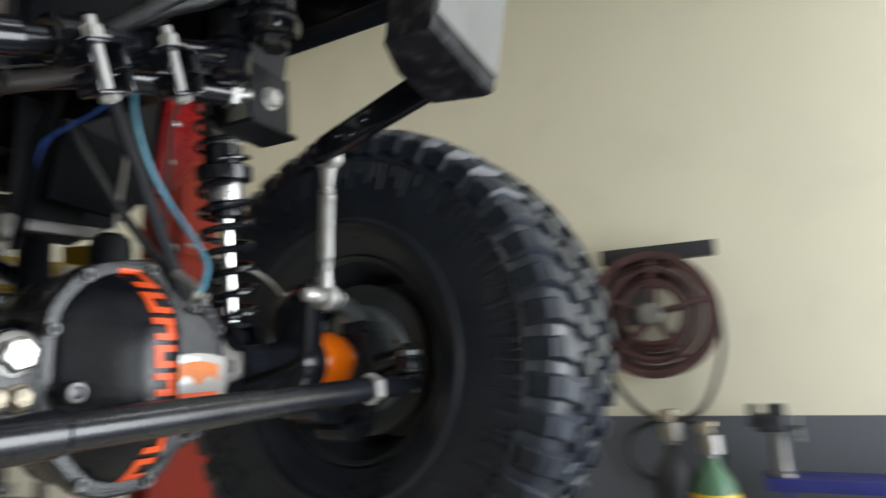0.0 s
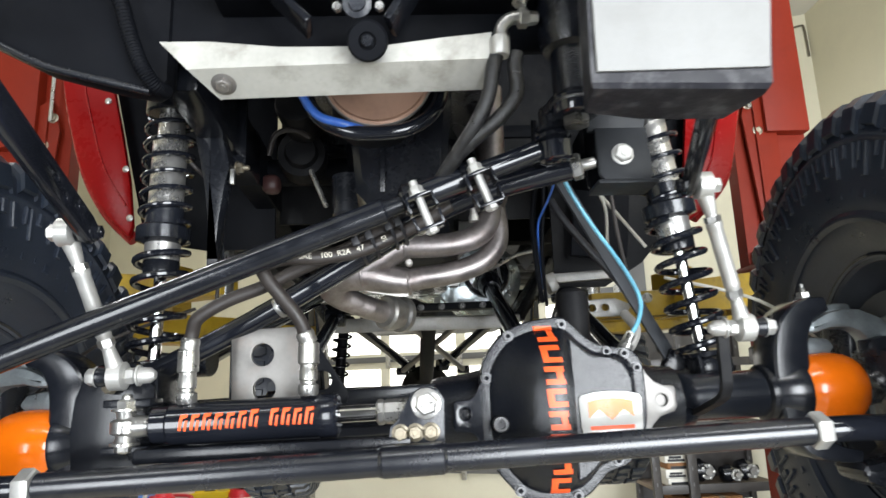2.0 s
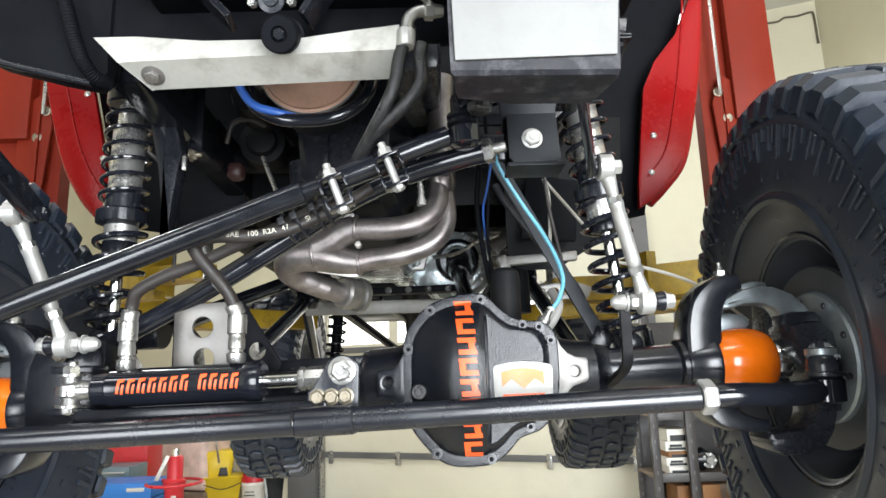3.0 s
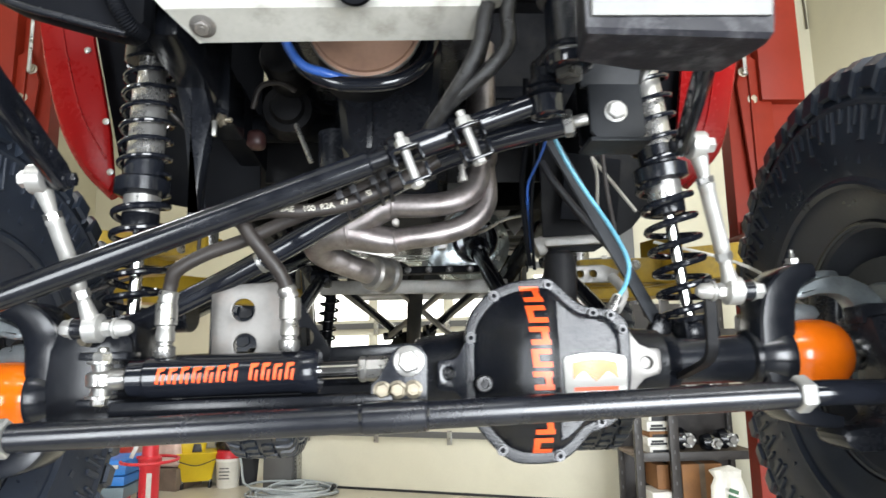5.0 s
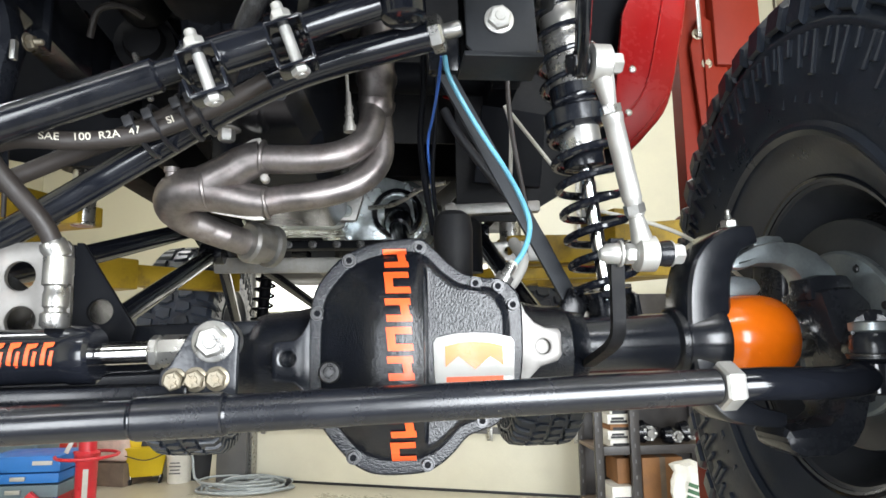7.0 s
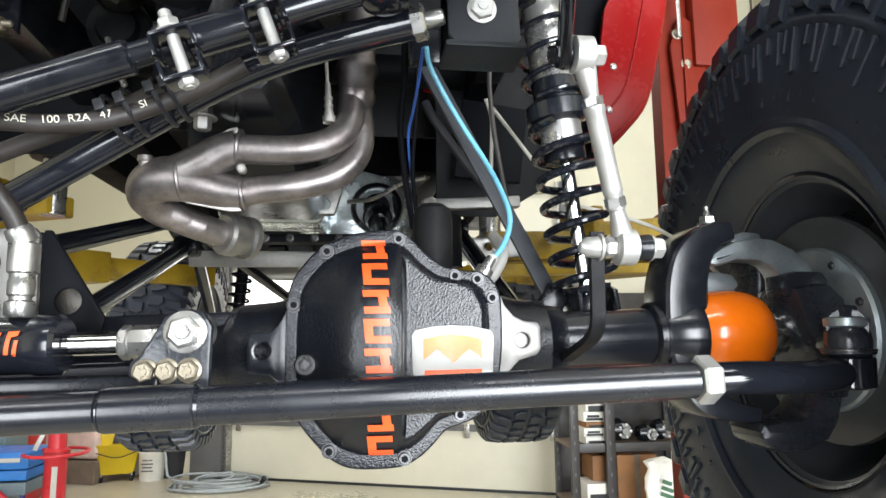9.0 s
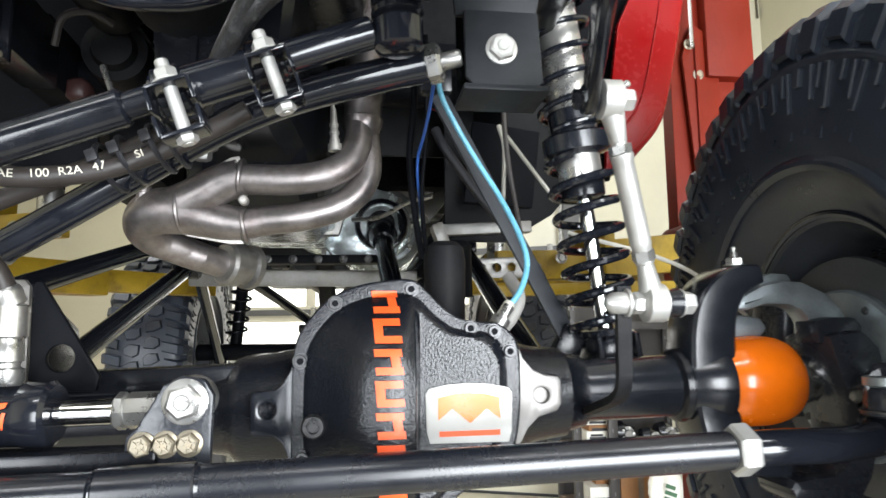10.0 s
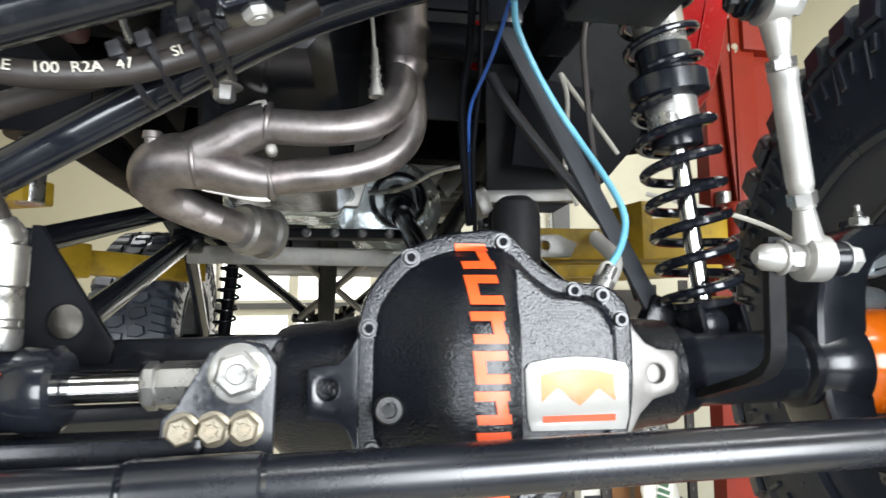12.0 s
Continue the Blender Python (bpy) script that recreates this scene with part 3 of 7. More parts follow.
def cover_mesh():
    """A rounded flange, and inside it a field laid out in upright columns."""
    bm = bmesh.new()
    rings(bm, [outline(k, y, n=174) for k, y in ((0.99, 0.15), (1.0, 0.147), (1.0, 0.139), (0.992, COVER_Y + 0.0004), (0.98, COVER_Y), (0.885, COVER_Y), (0.875, COVER_Y + 0.002))], False)
    rim = outline(0.885, 0.0, n=174)
    x0, x1 = min(p.x for p in rim), max(p.x for p in rim)
    cols = [x0 + (x1 - x0) * (0.5 - 0.5 * math.cos(math.pi * k / 46)) for k in range(1, 46)] + [0.2205 + 0.0011 * k for k in range(11)]
    rows = []
    for x in sorted(cols):
        cut = sorted(a.z + (b.z - a.z) * (x - a.x) / (b.x - a.x) for a, b in zip(rim, rim[1:] + rim[:1]) if (a.x - x) * (b.x - x) < 0)
        z0, z1 = cut[0], cut[-1]
        col = []
        for k in range(49):
            z = z0 + (z1 - z0) * (0.5 - 0.5 * math.cos(math.pi * k / 48))
            col.append(bm.verts.new((x, front_of_cover(x, z) + 0.0006, z)))
        rows.append(col)
    for a, b in zip(rows, rows[1:]):
        for k in range(48):
            bm.faces.new((a[k], a[k + 1], b[k + 1], b[k]))
    return bm


def front_of_cover(x, z):
    return COVER_Y - cover_depth(x, z, 1 - cover_share(x, z))


cover = part("differential_cover", cover_mesh(), WRINKLE, axle, "glossy textured black cast cover", angle=50)
for bx, bz in ((0.221, 1.744), (0.131, 1.727), (0.092, 1.66), (0.341, 1.669), (0.293, 1.697), (0.322, 1.693), (0.138, 1.484), (0.229, 1.473), (0.298, 1.524), (0.096, 1.55)):
    bm = lathe((bx, COVER_Y, bz), (bx, 0, bz), [(0, 0.0092), (0.001, 0.0092), (0.001, 0.0075), (0.0055, 0.0075), (0.0065, 0.0067), (0.0065, 0.0042), (0.001, 0.0036)], 20)
    bolt = part("cover_bolt", bm, BOLT, cover, "zinc socket head bolt")
    part("socket", rod((bx, COVER_Y - 0.003, bz), (bx, COVER_Y - 0.0055, bz), 0.0041, 6, 0), MATT, bolt, "dark hexagon socket")
plug = part("fill_plug", lathe((0.11, 0.121, 1.588), (0.108, 0.06, 1.588), [(0, 0.0135), (0.008, 0.0135), (0.011, 0.0115), (0.011, 0.0075), (0.004, 0.007)], 24), BOLT, cover, "dull zinc fill plug")
part("socket", rod((0.1098, 0.117, 1.588), (0.1095, 0.1145, 1.588), 0.006, 4, 0), BOLT, plug, "dark square socket")


def decal(poly, lift, n=6):
    """A thin painted shape that follows the cover."""
    bm = bmesh.new()
    vs = [bm.verts.new((x, 0, z)) for x, z in poly]
    bm.faces.new(vs)
    bmesh.ops.triangulate(bm, faces=bm.faces[:])
    bmesh.ops.subdivide_edges(bm, edges=bm.edges[:], cuts=n, use_grid_fill=True)
    for v in bm.verts:
        v.co.y = front_of_cover(v.co.x, v.co.z) - lift
    ext = bmesh.ops.extrude_face_region(bm, geom=bm.faces[:])["geom"]
    bmesh.ops.translate(bm, verts=[g for g in ext if isinstance(g, bmesh.types.BMVert)], vec=(0, -0.0012, 0))
    return bm


# raised lettering, drawn as plain slanted blocks
for i in range(8):
    z1 = 1.742 - i * 0.0338
    x0 = 0.1735 + 0.0013 * i
    z0 = z1 - 0.0275
    for poly in ([(x0, z1), (x0 + 0.03, z1), (x0 + 0.031, z1 - 0.008), (x0 + 0.001, z1 - 0.008)], [(x0 + 0.002, z0 + 0.008), (x0 + 0.032, z0 + 0.008), (x0 + 0.033, z0), (x0 + 0.003, z0)],
                 [(x0 + 0.001, z1 - 0.008), (x0 + 0.011, z1 - 0.008), (x0 + 0.012, z0 + 0.008), (x0 + 0.002, z0 + 0.008)] if i % 2 else [(x0 + 0.018, z1 - 0.008), (x0 + 0.028, z1 - 0.008), (x0 + 0.03, z0 + 0.008), (x0 + 0.02, z0 + 0.008)]):
        part("painted_block", decal(poly, 0.0006, 3), ORANGE_PAINT, cover, "orange painted raised block")
LBL = [(0.241, 1.566), (0.2375, 1.578), (0.236, 1.622), (0.24, 1.628), (0.262, 1.6325), (0.286, 1.634), (0.312, 1.6325), (0.334, 1.628), (0.338, 1.622), (0.337, 1.578), (0.333, 1.566)]
badge = part("badge", plate(LBL, 0.003, face(0.1165), bev=0.0015), WHITE, cover, "white enamel badge with an orange mark")
part("badge_mark", plate([(0.251, 1.592), (0.2505, 1.617), (0.27, 1.6215), (0.287, 1.6225), (0.304, 1.6215), (0.323, 1.617), (0.3235, 1.593), (0.307, 1.604), (0.288, 1.5885), (0.267, 1.605)], 0.0006, face(0.1134), bev=0), material("amber_print", (0.66, 0.16, 0.01), 0.3, 0, 0.08, 30, 150, 0.02), badge, "amber printed mark", smooth=False)
part("badge_line", plate([(0.252, 1.5735), (0.252, 1.5795), (0.323, 1.5805), (0.323, 1.5745)], 0.0006, face(0.1134), bev=0), ORANGE_PAINT, badge, "small red printed bar", smooth=False)
part("jack_tab", plate([(0.348, 1.678), (0.354, 1.675), (0.36, 1.66), (0.372, 1.646), (0.386, 1.6395), (0.404, 1.638), (0.407, 1.632), (0.407, 1.604), (0.402, 1.596), (0.378, 1.589), (0.364, 1.575), (0.355, 1.558), (0.348, 1.556)], 0.018, face(0.163), [(0.3825, 1.615, 0.0095)], 0.003), STEEL, axle, "bare machined steel tab with a hole")
part("jack_tab", plate([(0.086, 1.668), (0.081, 1.65), (0.073, 1.635), (0.064, 1.627), (0.04, 1.625), (0.036, 1.622), (0.036, 1.58), (0.04, 1.576), (0.064, 1.574), (0.073, 1.566), (0.08, 1.55), (0.086, 1.54)], 0.02, face(0.158), [(0.055, 1.604, 0.0098)], 0.003), FORGEBLACK, axle, "black painted steel tab with a hole")
for bx, bz, mat in ((0.3825, 1.615, STEEL), (0.055, 1.604, FORGEBLACK)):
    part("blind_hole", rod((bx, 0.165, bz), (bx, 0.153, bz), 0.0105, 18, 0), mat, axle)
part("breather_fitting", lathe((0.333, 0.165, 1.7), (0.352, 0.17, 1.73), [(0, 0.012), (0.012, 0.012), (0.014, 0.007), (0.03, 0.007)], 12), ZINC, axle)

# ends of the axle
for s in (1, -1):
    # a forged C: a flat rounded section along a bent middle line
    mid = [(0.728, -0.115, 0.011), (0.69, -0.107, 0.015), (0.655, -0.09, 0.024), (0.639, -0.06, 0.03), (0.633, -0.02, 0.033), (0.631, 0.03, 0.034), (0.633, 0.07, 0.033), (0.64, 0.1, 0.031), (0.654, 0.123, 0.027), (0.675, 0.14, 0.021), (0.705, 0.147, 0.014)]
    pts = [Vector((SX(s, x), 0, AZ + AK * s * x + z)) for x, z, w in mid]
    line_c = curve_points(pts, 5)
    loops = []
    for k, p in enumerate(line_c):
        d = (line_c[min(k + 1, len(line_c) - 1)] - line_c[max(k - 1, 0)]).normalized()
        n = Vector((-d.z, 0, d.x))
        t = k / 5
        a, b = mid[min(int(t), 10)][2], mid[min(int(t) + 1, 10)][2]
        w = a + (b - a) * (t - int(t))
        loops.append([p + n * w * u + Vector((0, AY + 0.043 * v, 0)) for u, v in ((-1, -0.7), (-0.94, -0.87), (-0.8, -0.96), (-0.4, -0.995), (0, -1), (0.4, -0.995), (0.8, -0.96), (0.94, -0.87), (1, -0.7), (1, 0.7), (0.8, 1), (-0.8, 1), (-1, 0.7))])
    part("inner_c", rings(bmesh.new(), loops), FORGEBLACK, axle, "glossy black C-shaped axle end", angle=30)
    part("weld", lathe(P(s, 0.584, AY, 0), P(s, 0.604, AY, 0), [(0, 0.043), (0.004, 0.049), (0.012, 0.05), (0.018, 0.044)], 32), SATIN, axle)
    part("end_collar", lathe(P(s, 0.598, AY, 0), P(s, 0.68, AY, 0), [(0, 0.044), (0.006, 0.0475), (0.05, 0.058), (0.055, 0.0575), (0.058, 0.052)], 44), FORGEBLACK, axle)
    part("ball_joint", lathe(P(s, 0.69, AY, 0.128), P(s, 0.688, AY, 0.2), [(0, 0.026), (0.02, 0.026), (0.024, 0.018), (0.03, 0.017), (0.042, 0.015)], 20), CAST, axle)
    part("ball_joint_nut", hexbolt(P(s, 0.68, AY - 0.02, 0.16), (0, 0, 1), 0.012, 0.01, 0.015), ZINC, axle)
    part("grease_nipple", lathe(P(s, 0.68, AY - 0.02, 0.17), P(s, 0.676, AY - 0.022, 0.21), [(0, 0.005), (0.008, 0.005), (0.01, 0.0035), (0.016, 0.004), (0.018, 0.002)], 10), ZINC, axle)
    boot = [(0, 0.047), (0.003, 0.0535), (0.012, 0.0575), (0.024, 0.0603), (0.036, 0.0619), (0.048, 0.0627), (0.06, 0.0628), (0.072, 0.062), (0.084, 0.06), (0.095, 0.0565), (0.104, 0.051), (0.11, 0.042)]
    part("boot", lathe(P(s, 0.652, AY, 0), P(s, 0.8, AY, 0), boot, 48), ORANGE, axle, "glossy orange urethane shaft boot")
    part("stub_shaft", lathe(P(s, 0.76, AY, 0), P(s, 0.9, AY, 0), [(0, 0.03), (0.01, 0.036), (0.03, 0.036), (0.032, 0.028), (0.13, 0.028)], 24), CHROME, axle)

    knuckle = thing("steering_knuckle", P(s, 0.8, AY, 0), "cast steel steering knuckle with a bolted arm", "steering knuckle", "steering knuckles")
    top = [(0.668, 0.098), (0.673, 0.112), (0.69, 0.123), (0.712, 0.132), (0.742, 0.137), (0.773, 0.134), (0.804, 0.119), (0.826, 0.096), (0.838, 0.076), (0.836, 0.052), (0.776, 0.052), (0.776, 0.08), (0.765, 0.094), (0.748, 0.102), (0.713, 0.104), (0.69, 0.098)]
    part("upper_arm", plate([(SX(s, x), AZ + AK * s * x + z) for x, z in (top if s > 0 else top[::-1])], 0.04, face(AY + 0.005), bev=0.01), FORGED, knuckle, "bright machined upper arm")
    low2 = [(0.672, 0.055), (0.672, 0.091), (0.7, 0.092), (0.728, 0.087), (0.738, 0.07), (0.724, 0.058)]
    part("upper_web", plate([(SX(s, x), AZ + AK * s * x + z) for x, z in (low2 if s > 0 else low2[::-1])], 0.03, face(AY + 0.03), bev=0.008), FORGED, knuckle, "bright machined web")
    body = [(0.775, 0.062), (0.83, 0.066), (0.862, 0.03), (0.862, -0.06), (0.84, -0.1), (0.81, -0.09), (0.806, -0.03), (0.79, 0.0)]
    part("upright", plate([(SX(s, x), AZ + AK * s * x + z) for x, z in (body if s > 0 else body[::-1])], 0.1, face(AY + 0.03), bev=0.014), CAST, knuckle, "dark cast upright")
    low = [(0.716, -0.134), (0.722, -0.125), (0.75, -0.123), (0.782, -0.122), (0.8, -0.11), (0.808, -0.09), (0.808, -0.05), (0.85, -0.05), (0.846, -0.1), (0.836, -0.13), (0.82, -0.152), (0.79, -0.165), (0.745, -0.165), (0.724, -0.154)]
    part("lower_arm", plate([(SX(s, x), AZ + AK * s * x + z) for x, z in (low if s > 0 else low[::-1])], 0.085, face(AY + 0.03), bev=0.012), CAST, knuckle, "dark cast lower arm")
    part("steering_arm", sweep([P(s, 0.83, AY - 0.04, -0.02), P(s, 0.815, AY - 0.09, -0.01), P(s, 0.78, 0.07, 0.0), P(s, 0.75, 0.03, 0.004)], 0.022, 14), CAST, knuckle)
    part("arm_boss", plate([(SX(s, x), AZ + AK * s * x + z) for x, z in ((0.772, 0.048), (0.772, 0.08), (0.79, 0.084), (0.83, 0.082), (0.838, 0.07), (0.838, 0.048))[::s]], 0.05, face(AY - 0.005), bev=0.006), CAST, knuckle, "dark cast arm boss")
    part("top_tab", plate([(SX(s, x), AZ + AK * s * x + z) for x, z in ((0.722, 0.128), (0.722, 0.144), (0.742, 0.149), (0.767, 0.147), (0.775, 0.13))[::s]], 0.03, face(AY + 0.02), bev=0.004), FORGED, knuckle, "bright machined tab")
    part("arm_bolt", hexbolt(P(s, 0.838, AY - 0.045, 0.03), (0, 0, -1), 0.013, 0.014, 0.016), BOLT, knuckle)
    part("brake_rotor", lathe(P(s, 0.862, AY, 0), P(s, 0.9, AY, 0), [(0, 0.055), (0.0, 0.168), (0.009, 0.17), (0.012, 0.165), (0.014, 0.1), (0.03, 0.09)], 48), ROTOR, knuckle, "grey cast iron brake disc")
    part("hub_ring", lathe(P(s, 0.85, AY, 0), P(s, 0.9, AY, 0), [(0, 0.085), (0.0, 0.118), (0.004, 0.122), (0.014, 0.122)], 44), FORGED, knuckle, "blue-grey machined hub ring")
    for k in range(9):
        a = k * 2 * math.pi / 9
        part("hub_bolt", hexbolt(P(s, 0.85, AY + 0.104 * math.cos(a), 0.104 * math.sin(a)), (-s, 0, 0), 0.006, 0.006), BOLT, knuckle)
    part("caliper", box((0.085, 0.09, 0.2), pose(*P(s, 0.86, AY + 0.135, 0.03), 8), 0.02, seg=3), CAST, knuckle, "black brake caliper")
    part("brake_hose", sweep([P(s, 0.78, AY + 0.1, 0.08), P(s, 0.7, AY + 0.1, 0.15), P(s, 0.62, AY + 0.1, 0.19), P(s, 0.5, AY + 0.16, 0.24)], 0.0035, 8), PALE if s > 0 else HOSE, knuckle)

# brackets welded to the tube
def strap(path, x, w, th):
    """A flat bar bent along a path (y, z), w wide across x."""
    pts = [Vector((x, y, z)) for y, z in path]
    loops = []
    for k, p in enumerate(pts):
        d = (pts[min(k + 1, len(pts) - 1)] - pts[max(k - 1, 0)]).normalized()
        n = Vector((0, -d.z, d.y)) * th / 2
        e = Vector((w / 2, 0, 0))
        loops.append([p - e - n, p + e - n, p + e + n, p - e + n])
    return rings(bmesh.new(), loops)


part("sway_bracket", strap([(0.05, 1.742), (0.053, 1.7), (0.056, 1.645), (0.059, 1.632), (0.068, 1.622), (0.09, 1.613), (0.18, 1.59)], 0.452, 0.016, 0.009), LIFTEDBLACK, axle, "bent black steel bracket strap")
part("link_bracket", plate([(-0.566, 1.6), (-0.562, 1.65), (-0.55, 1.68), (-0.53, 1.7), (-0.5, 1.708), (-0.465, 1.7), (-0.44, 1.665), (-0.432, 1.62), (-0.434, 1.54), (-0.56, 1.54)], 0.012, face(0.135), bev=0.003), SATIN, axle, "black steel bracket plate on the axle")
part("link_bracket_side", plate([(0.135, 1.55), (0.28, 1.55), (0.28, 1.65), (0.2, 1.7), (0.135, 1.69)], 0.012, side(-0.45), bev=0.003), SATIN, axle)
part("mount_plate", plate([(-0.325, 1.628), (-0.328, 1.743), (-0.32, 1.752), (-0.222, 1.756), (-0.216, 1.748), (-0.212, 1.628)], 0.008, face(0.158), [(-0.276, 1.711, 0.0185), (-0.272, 1.655, 0.0185)], 0.002), STEEL, axle, "bare grey steel mount plate with two holes")
part("mount_side", plate([(0.159, 1.628), (0.31, 1.628), (0.28, 1.7), (0.159, 1.752)], 0.008, side(-0.222), bev=0.002), SATIN, axle)
part("mount_side", plate([(0.159, 1.628), (0.31, 1.628), (0.28, 1.7), (0.159, 1.742)], 0.008, side(-0.332), bev=0.002), SATIN, axle)
part("gusset", plate([(-0.211, 1.753), (-0.203, 1.753), (-0.134, 1.645), (-0.138, 1.628), (-0.211, 1.628)], 0.008, face(0.158), [(-0.178, 1.666, 0.0155)], 0.002), MATT, axle, "black triangular gusset with a hole")
part("truss", beam((-0.42, AY, 1.625), (0.02, AY, 1.64), 0.07, 0.03, 0.006), SATIN, axle)
part("ram_tray", beam((-0.43, 0.06, 1.566), (-0.03, 0.05, 1.571), 0.05, 0.022, 0.006), SATIN, axle)
for s, bx in ((1, 0.522), (-1, 0.512)):
    for dx in (-0.028, 0.028):
        part("shock_tab", plate([(0.22, 1.6), (0.33, 1.6), (0.325, 1.69), (0.285, 1.7), (0.25, 1.69)], 0.008, side(s * bx + dx), bev=0.002), SATIN, axle)

# ---------- tie rod ----------
TL, TR = Vector((-0.55, 0.0, 1.535)), Vector((0.55, 0.0, 1.571))
tie = thing("tie_rod", (TL + TR) / 2, "glossy black steel tie rod with zinc jam nuts", "tie rod")


def on_tie(x):
    return TL + (TR - TL) * ((x + 0.55) / 1.1)


part("tube", rod(on_tie(-0.538), on_tie(0.538), 0.0195, 40, 0.002), POWDER, tie)
part("clamp_sleeve", lathe(on_tie(-0.072), on_tie(0.016), [(0, 0.0205), (0.002, 0.0222), (0.086, 0.0222), (0.088, 0.0205)], 40), POWDER, tie)
for s in (1, -1):
    part("jam_nut", lathe(on_tie(s * 0.539), on_tie(s * 0.7), [(0, 0.0235), (0.003, 0.0265), (0.018, 0.0265), (0.022, 0.0235)], 6, turn=0.5), SILVER, tie, "bright zinc jam nut")
    hub = P(s, 0.757, 0.04, -0.052)
    part("rod_end", sweep([on_tie(s * 0.552), on_tie(s * 0.6), P(s, 0.66, 0.012, -0.05), P(s, 0.71, 0.026, -0.051), hub + Vector((0, 0, 0.004))], lambda t: 0.0185 + 0.004 * max(0, t - 0.6), 20), BLACK, tie)
    part("ball_housing", lathe(hub - Vector((0, 0, 0.018)), hub + Vector((0, 0, 0.1)), [(0, 0.016), (0.003, 0.026), (0.036, 0.0275), (0.041, 0.022)], 28), BLACK, tie)
    part("dust_boot", lathe(hub + Vector((0, 0, 0.021)), hub + Vector((0, 0, 0.1)), [(0, 0.022), (0.003, 0.029), (0.007, 0.029), (0.009, 0.025), (0.018, 0.026), (0.03, 0.024), (0.034, 0.021)], 28), CAST, tie, "ridged ball joint boot")
    part("boot_ring", lathe(hub + Vector((0, 0, 0.026)), hub + Vector((0, 0, 0.1)), [(0, 0.0285), (0.001, 0.0298), (0.003, 0.0298), (0.004, 0.0285)], 28), BOLT, tie, "bright boot retaining ring")
    part("taper_washer", lathe(hub + Vector((0, 0, 0.054)), hub + Vector((0, 0, 0.1)), [(0, 0.02), (0.003, 0.0245), (0.012, 0.0245), (0.014, 0.018)], 24), FORGED, tie, "blue-grey tapered washer")
    part("stud_nut", hexbolt(hub + Vector((0, 0, 0.068)), (0, 0, 1), 0.015, 0.013), CAST, tie)
for wx in (-0.073, 0.0165):
    part("weld", lathe(on_tie(wx), on_tie(wx + 0.1), [(-0.003, 0.0197), (0.0, 0.0212), (0.003, 0.0197)], 36), BLACK, tie)
# the clamp ear, with its row of bolts
part("clamp_ear", plate([(-0.064, 1.558), (-0.062, 1.595), (-0.052, 1.603), (-0.03, 1.642), (-0.012, 1.652), (0.01, 1.648), (0.019, 1.632), (0.018, 1.6), (0.018, 1.558)], 0.012, face(0.044), bev=0.003), CAST, tie)
for bx, bz in ((-0.046, 1.586), (-0.0245, 1.5865), (-0.002, 1.587)):
    part("clamp_bolt", hexbolt((bx, 0.032, bz), (0, -1, 0), 0.0108, 0.0075, 0.0132), GOLD, tie, "gold zinc bolt with radial head marks")
    for k in range(6):
        a = k * math.pi / 3 + 0.3
        part("head_mark", beam((bx + 0.002 * math.cos(a), 0.0215, bz + 0.002 * math.sin(a)), (bx + 0.0075 * math.cos(a), 0.0215, bz + 0.0075 * math.sin(a)), 0.0016, 0.0012, 0), GOLD, tie)
part("pivot_bolt", hexbolt((-0.008, 0.034, 1.6265), (0, -1, 0), 0.0175, 0.011, 0.0225), ZINC, tie, "large zinc pivot bolt")

# ---------- steering ram ----------
ram = thing("steering_ram", (-0.28, 0.055, 1.612), "black hydraulic steering ram with orange painted lettering", "hydraulic ram")
RL, RR = Vector((-0.415, 0.068, 1.608)), Vector((-0.138, 0.062, 1.6145))
rd = (RR - RL).normalized()
part("cylinder", lathe(RL, RR, [(0, 0.022), (0.004, 0.0265), (0.026, 0.027), (0.03, 0.0305), (0.247, 0.0305), (0.25, 0.0325), (0.273, 0.0325), (0.277, 0.028)], 40), BLACK, ram)
part("piston_rod", rod(RR, RR + rd * 0.066, 0.0125, 24, 0.001), CHROME, ram, "polished chrome piston rod")
part("rod_nut", lathe(RR + rd * 0.056, RR + rd * 0.12, [(0, 0.015), (0.003, 0.019), (0.01, 0.019), (0.012, 0.0165), (0.015, 0.0185), (0.055, 0.0185)], 8), ZINC, ram, "bright zinc coupler")
part("rod_eye", lathe((-0.008, 0.074, 1.6265), (-0.008, 0.034, 1.6265), [(0, 0.022), (0.003, 0.024), (0.034, 0.024), (0.037, 0.022)], 24), ZINC, ram)
part("end_eye", sweep([RL, RL - rd * 0.02, RL - rd * 0.045], lambda t: 0.014 + 0.004 * t, 16), ZINC, ram)
E0 = RL - rd * 0.04
part("ball_eye", lathe(E0 - Vector((0, 0, 0.011)), E0 + Vector((0, 0, 0.1)), [(0, 0.018), (0.003, 0.0215), (0.019, 0.0215), (0.022, 0.018)], 28), ZINC, ram, "zinc ball eye")
for dz, sg in ((0.012, 1), (-0.012, -1)):
    part("eye_washer", lathe(E0 + Vector((0, 0, dz)), E0 + Vector((0, 0, dz + sg)), [(0, 0.013), (0.01, 0.015), (0.011, 0.021), (0.0145, 0.021), (0.015, 0.015)], 28), ZINC, ram)
part("eye_bolt", hexbolt(E0 + Vector((0, 0, 0.026)), (0, 0, 1), 0.0145, 0.014), ZINC, ram)
part("eye_stud", rod(E0 + Vector((0, 0, 0.034)), E0 + Vector((0, 0, 0.048)), 0.008, 14), ZINC, ram)
part("eye_nut", hexbolt(E0 - Vector((0, 0, 0.026)), (0, 0, -1), 0.0145, 0.011), ZINC, ram)
part("clevis", box((0.07, 0.05, 0.012), pose(E0.x, 0.09, E0.z + 0.034), 0.003), SATIN, ram)
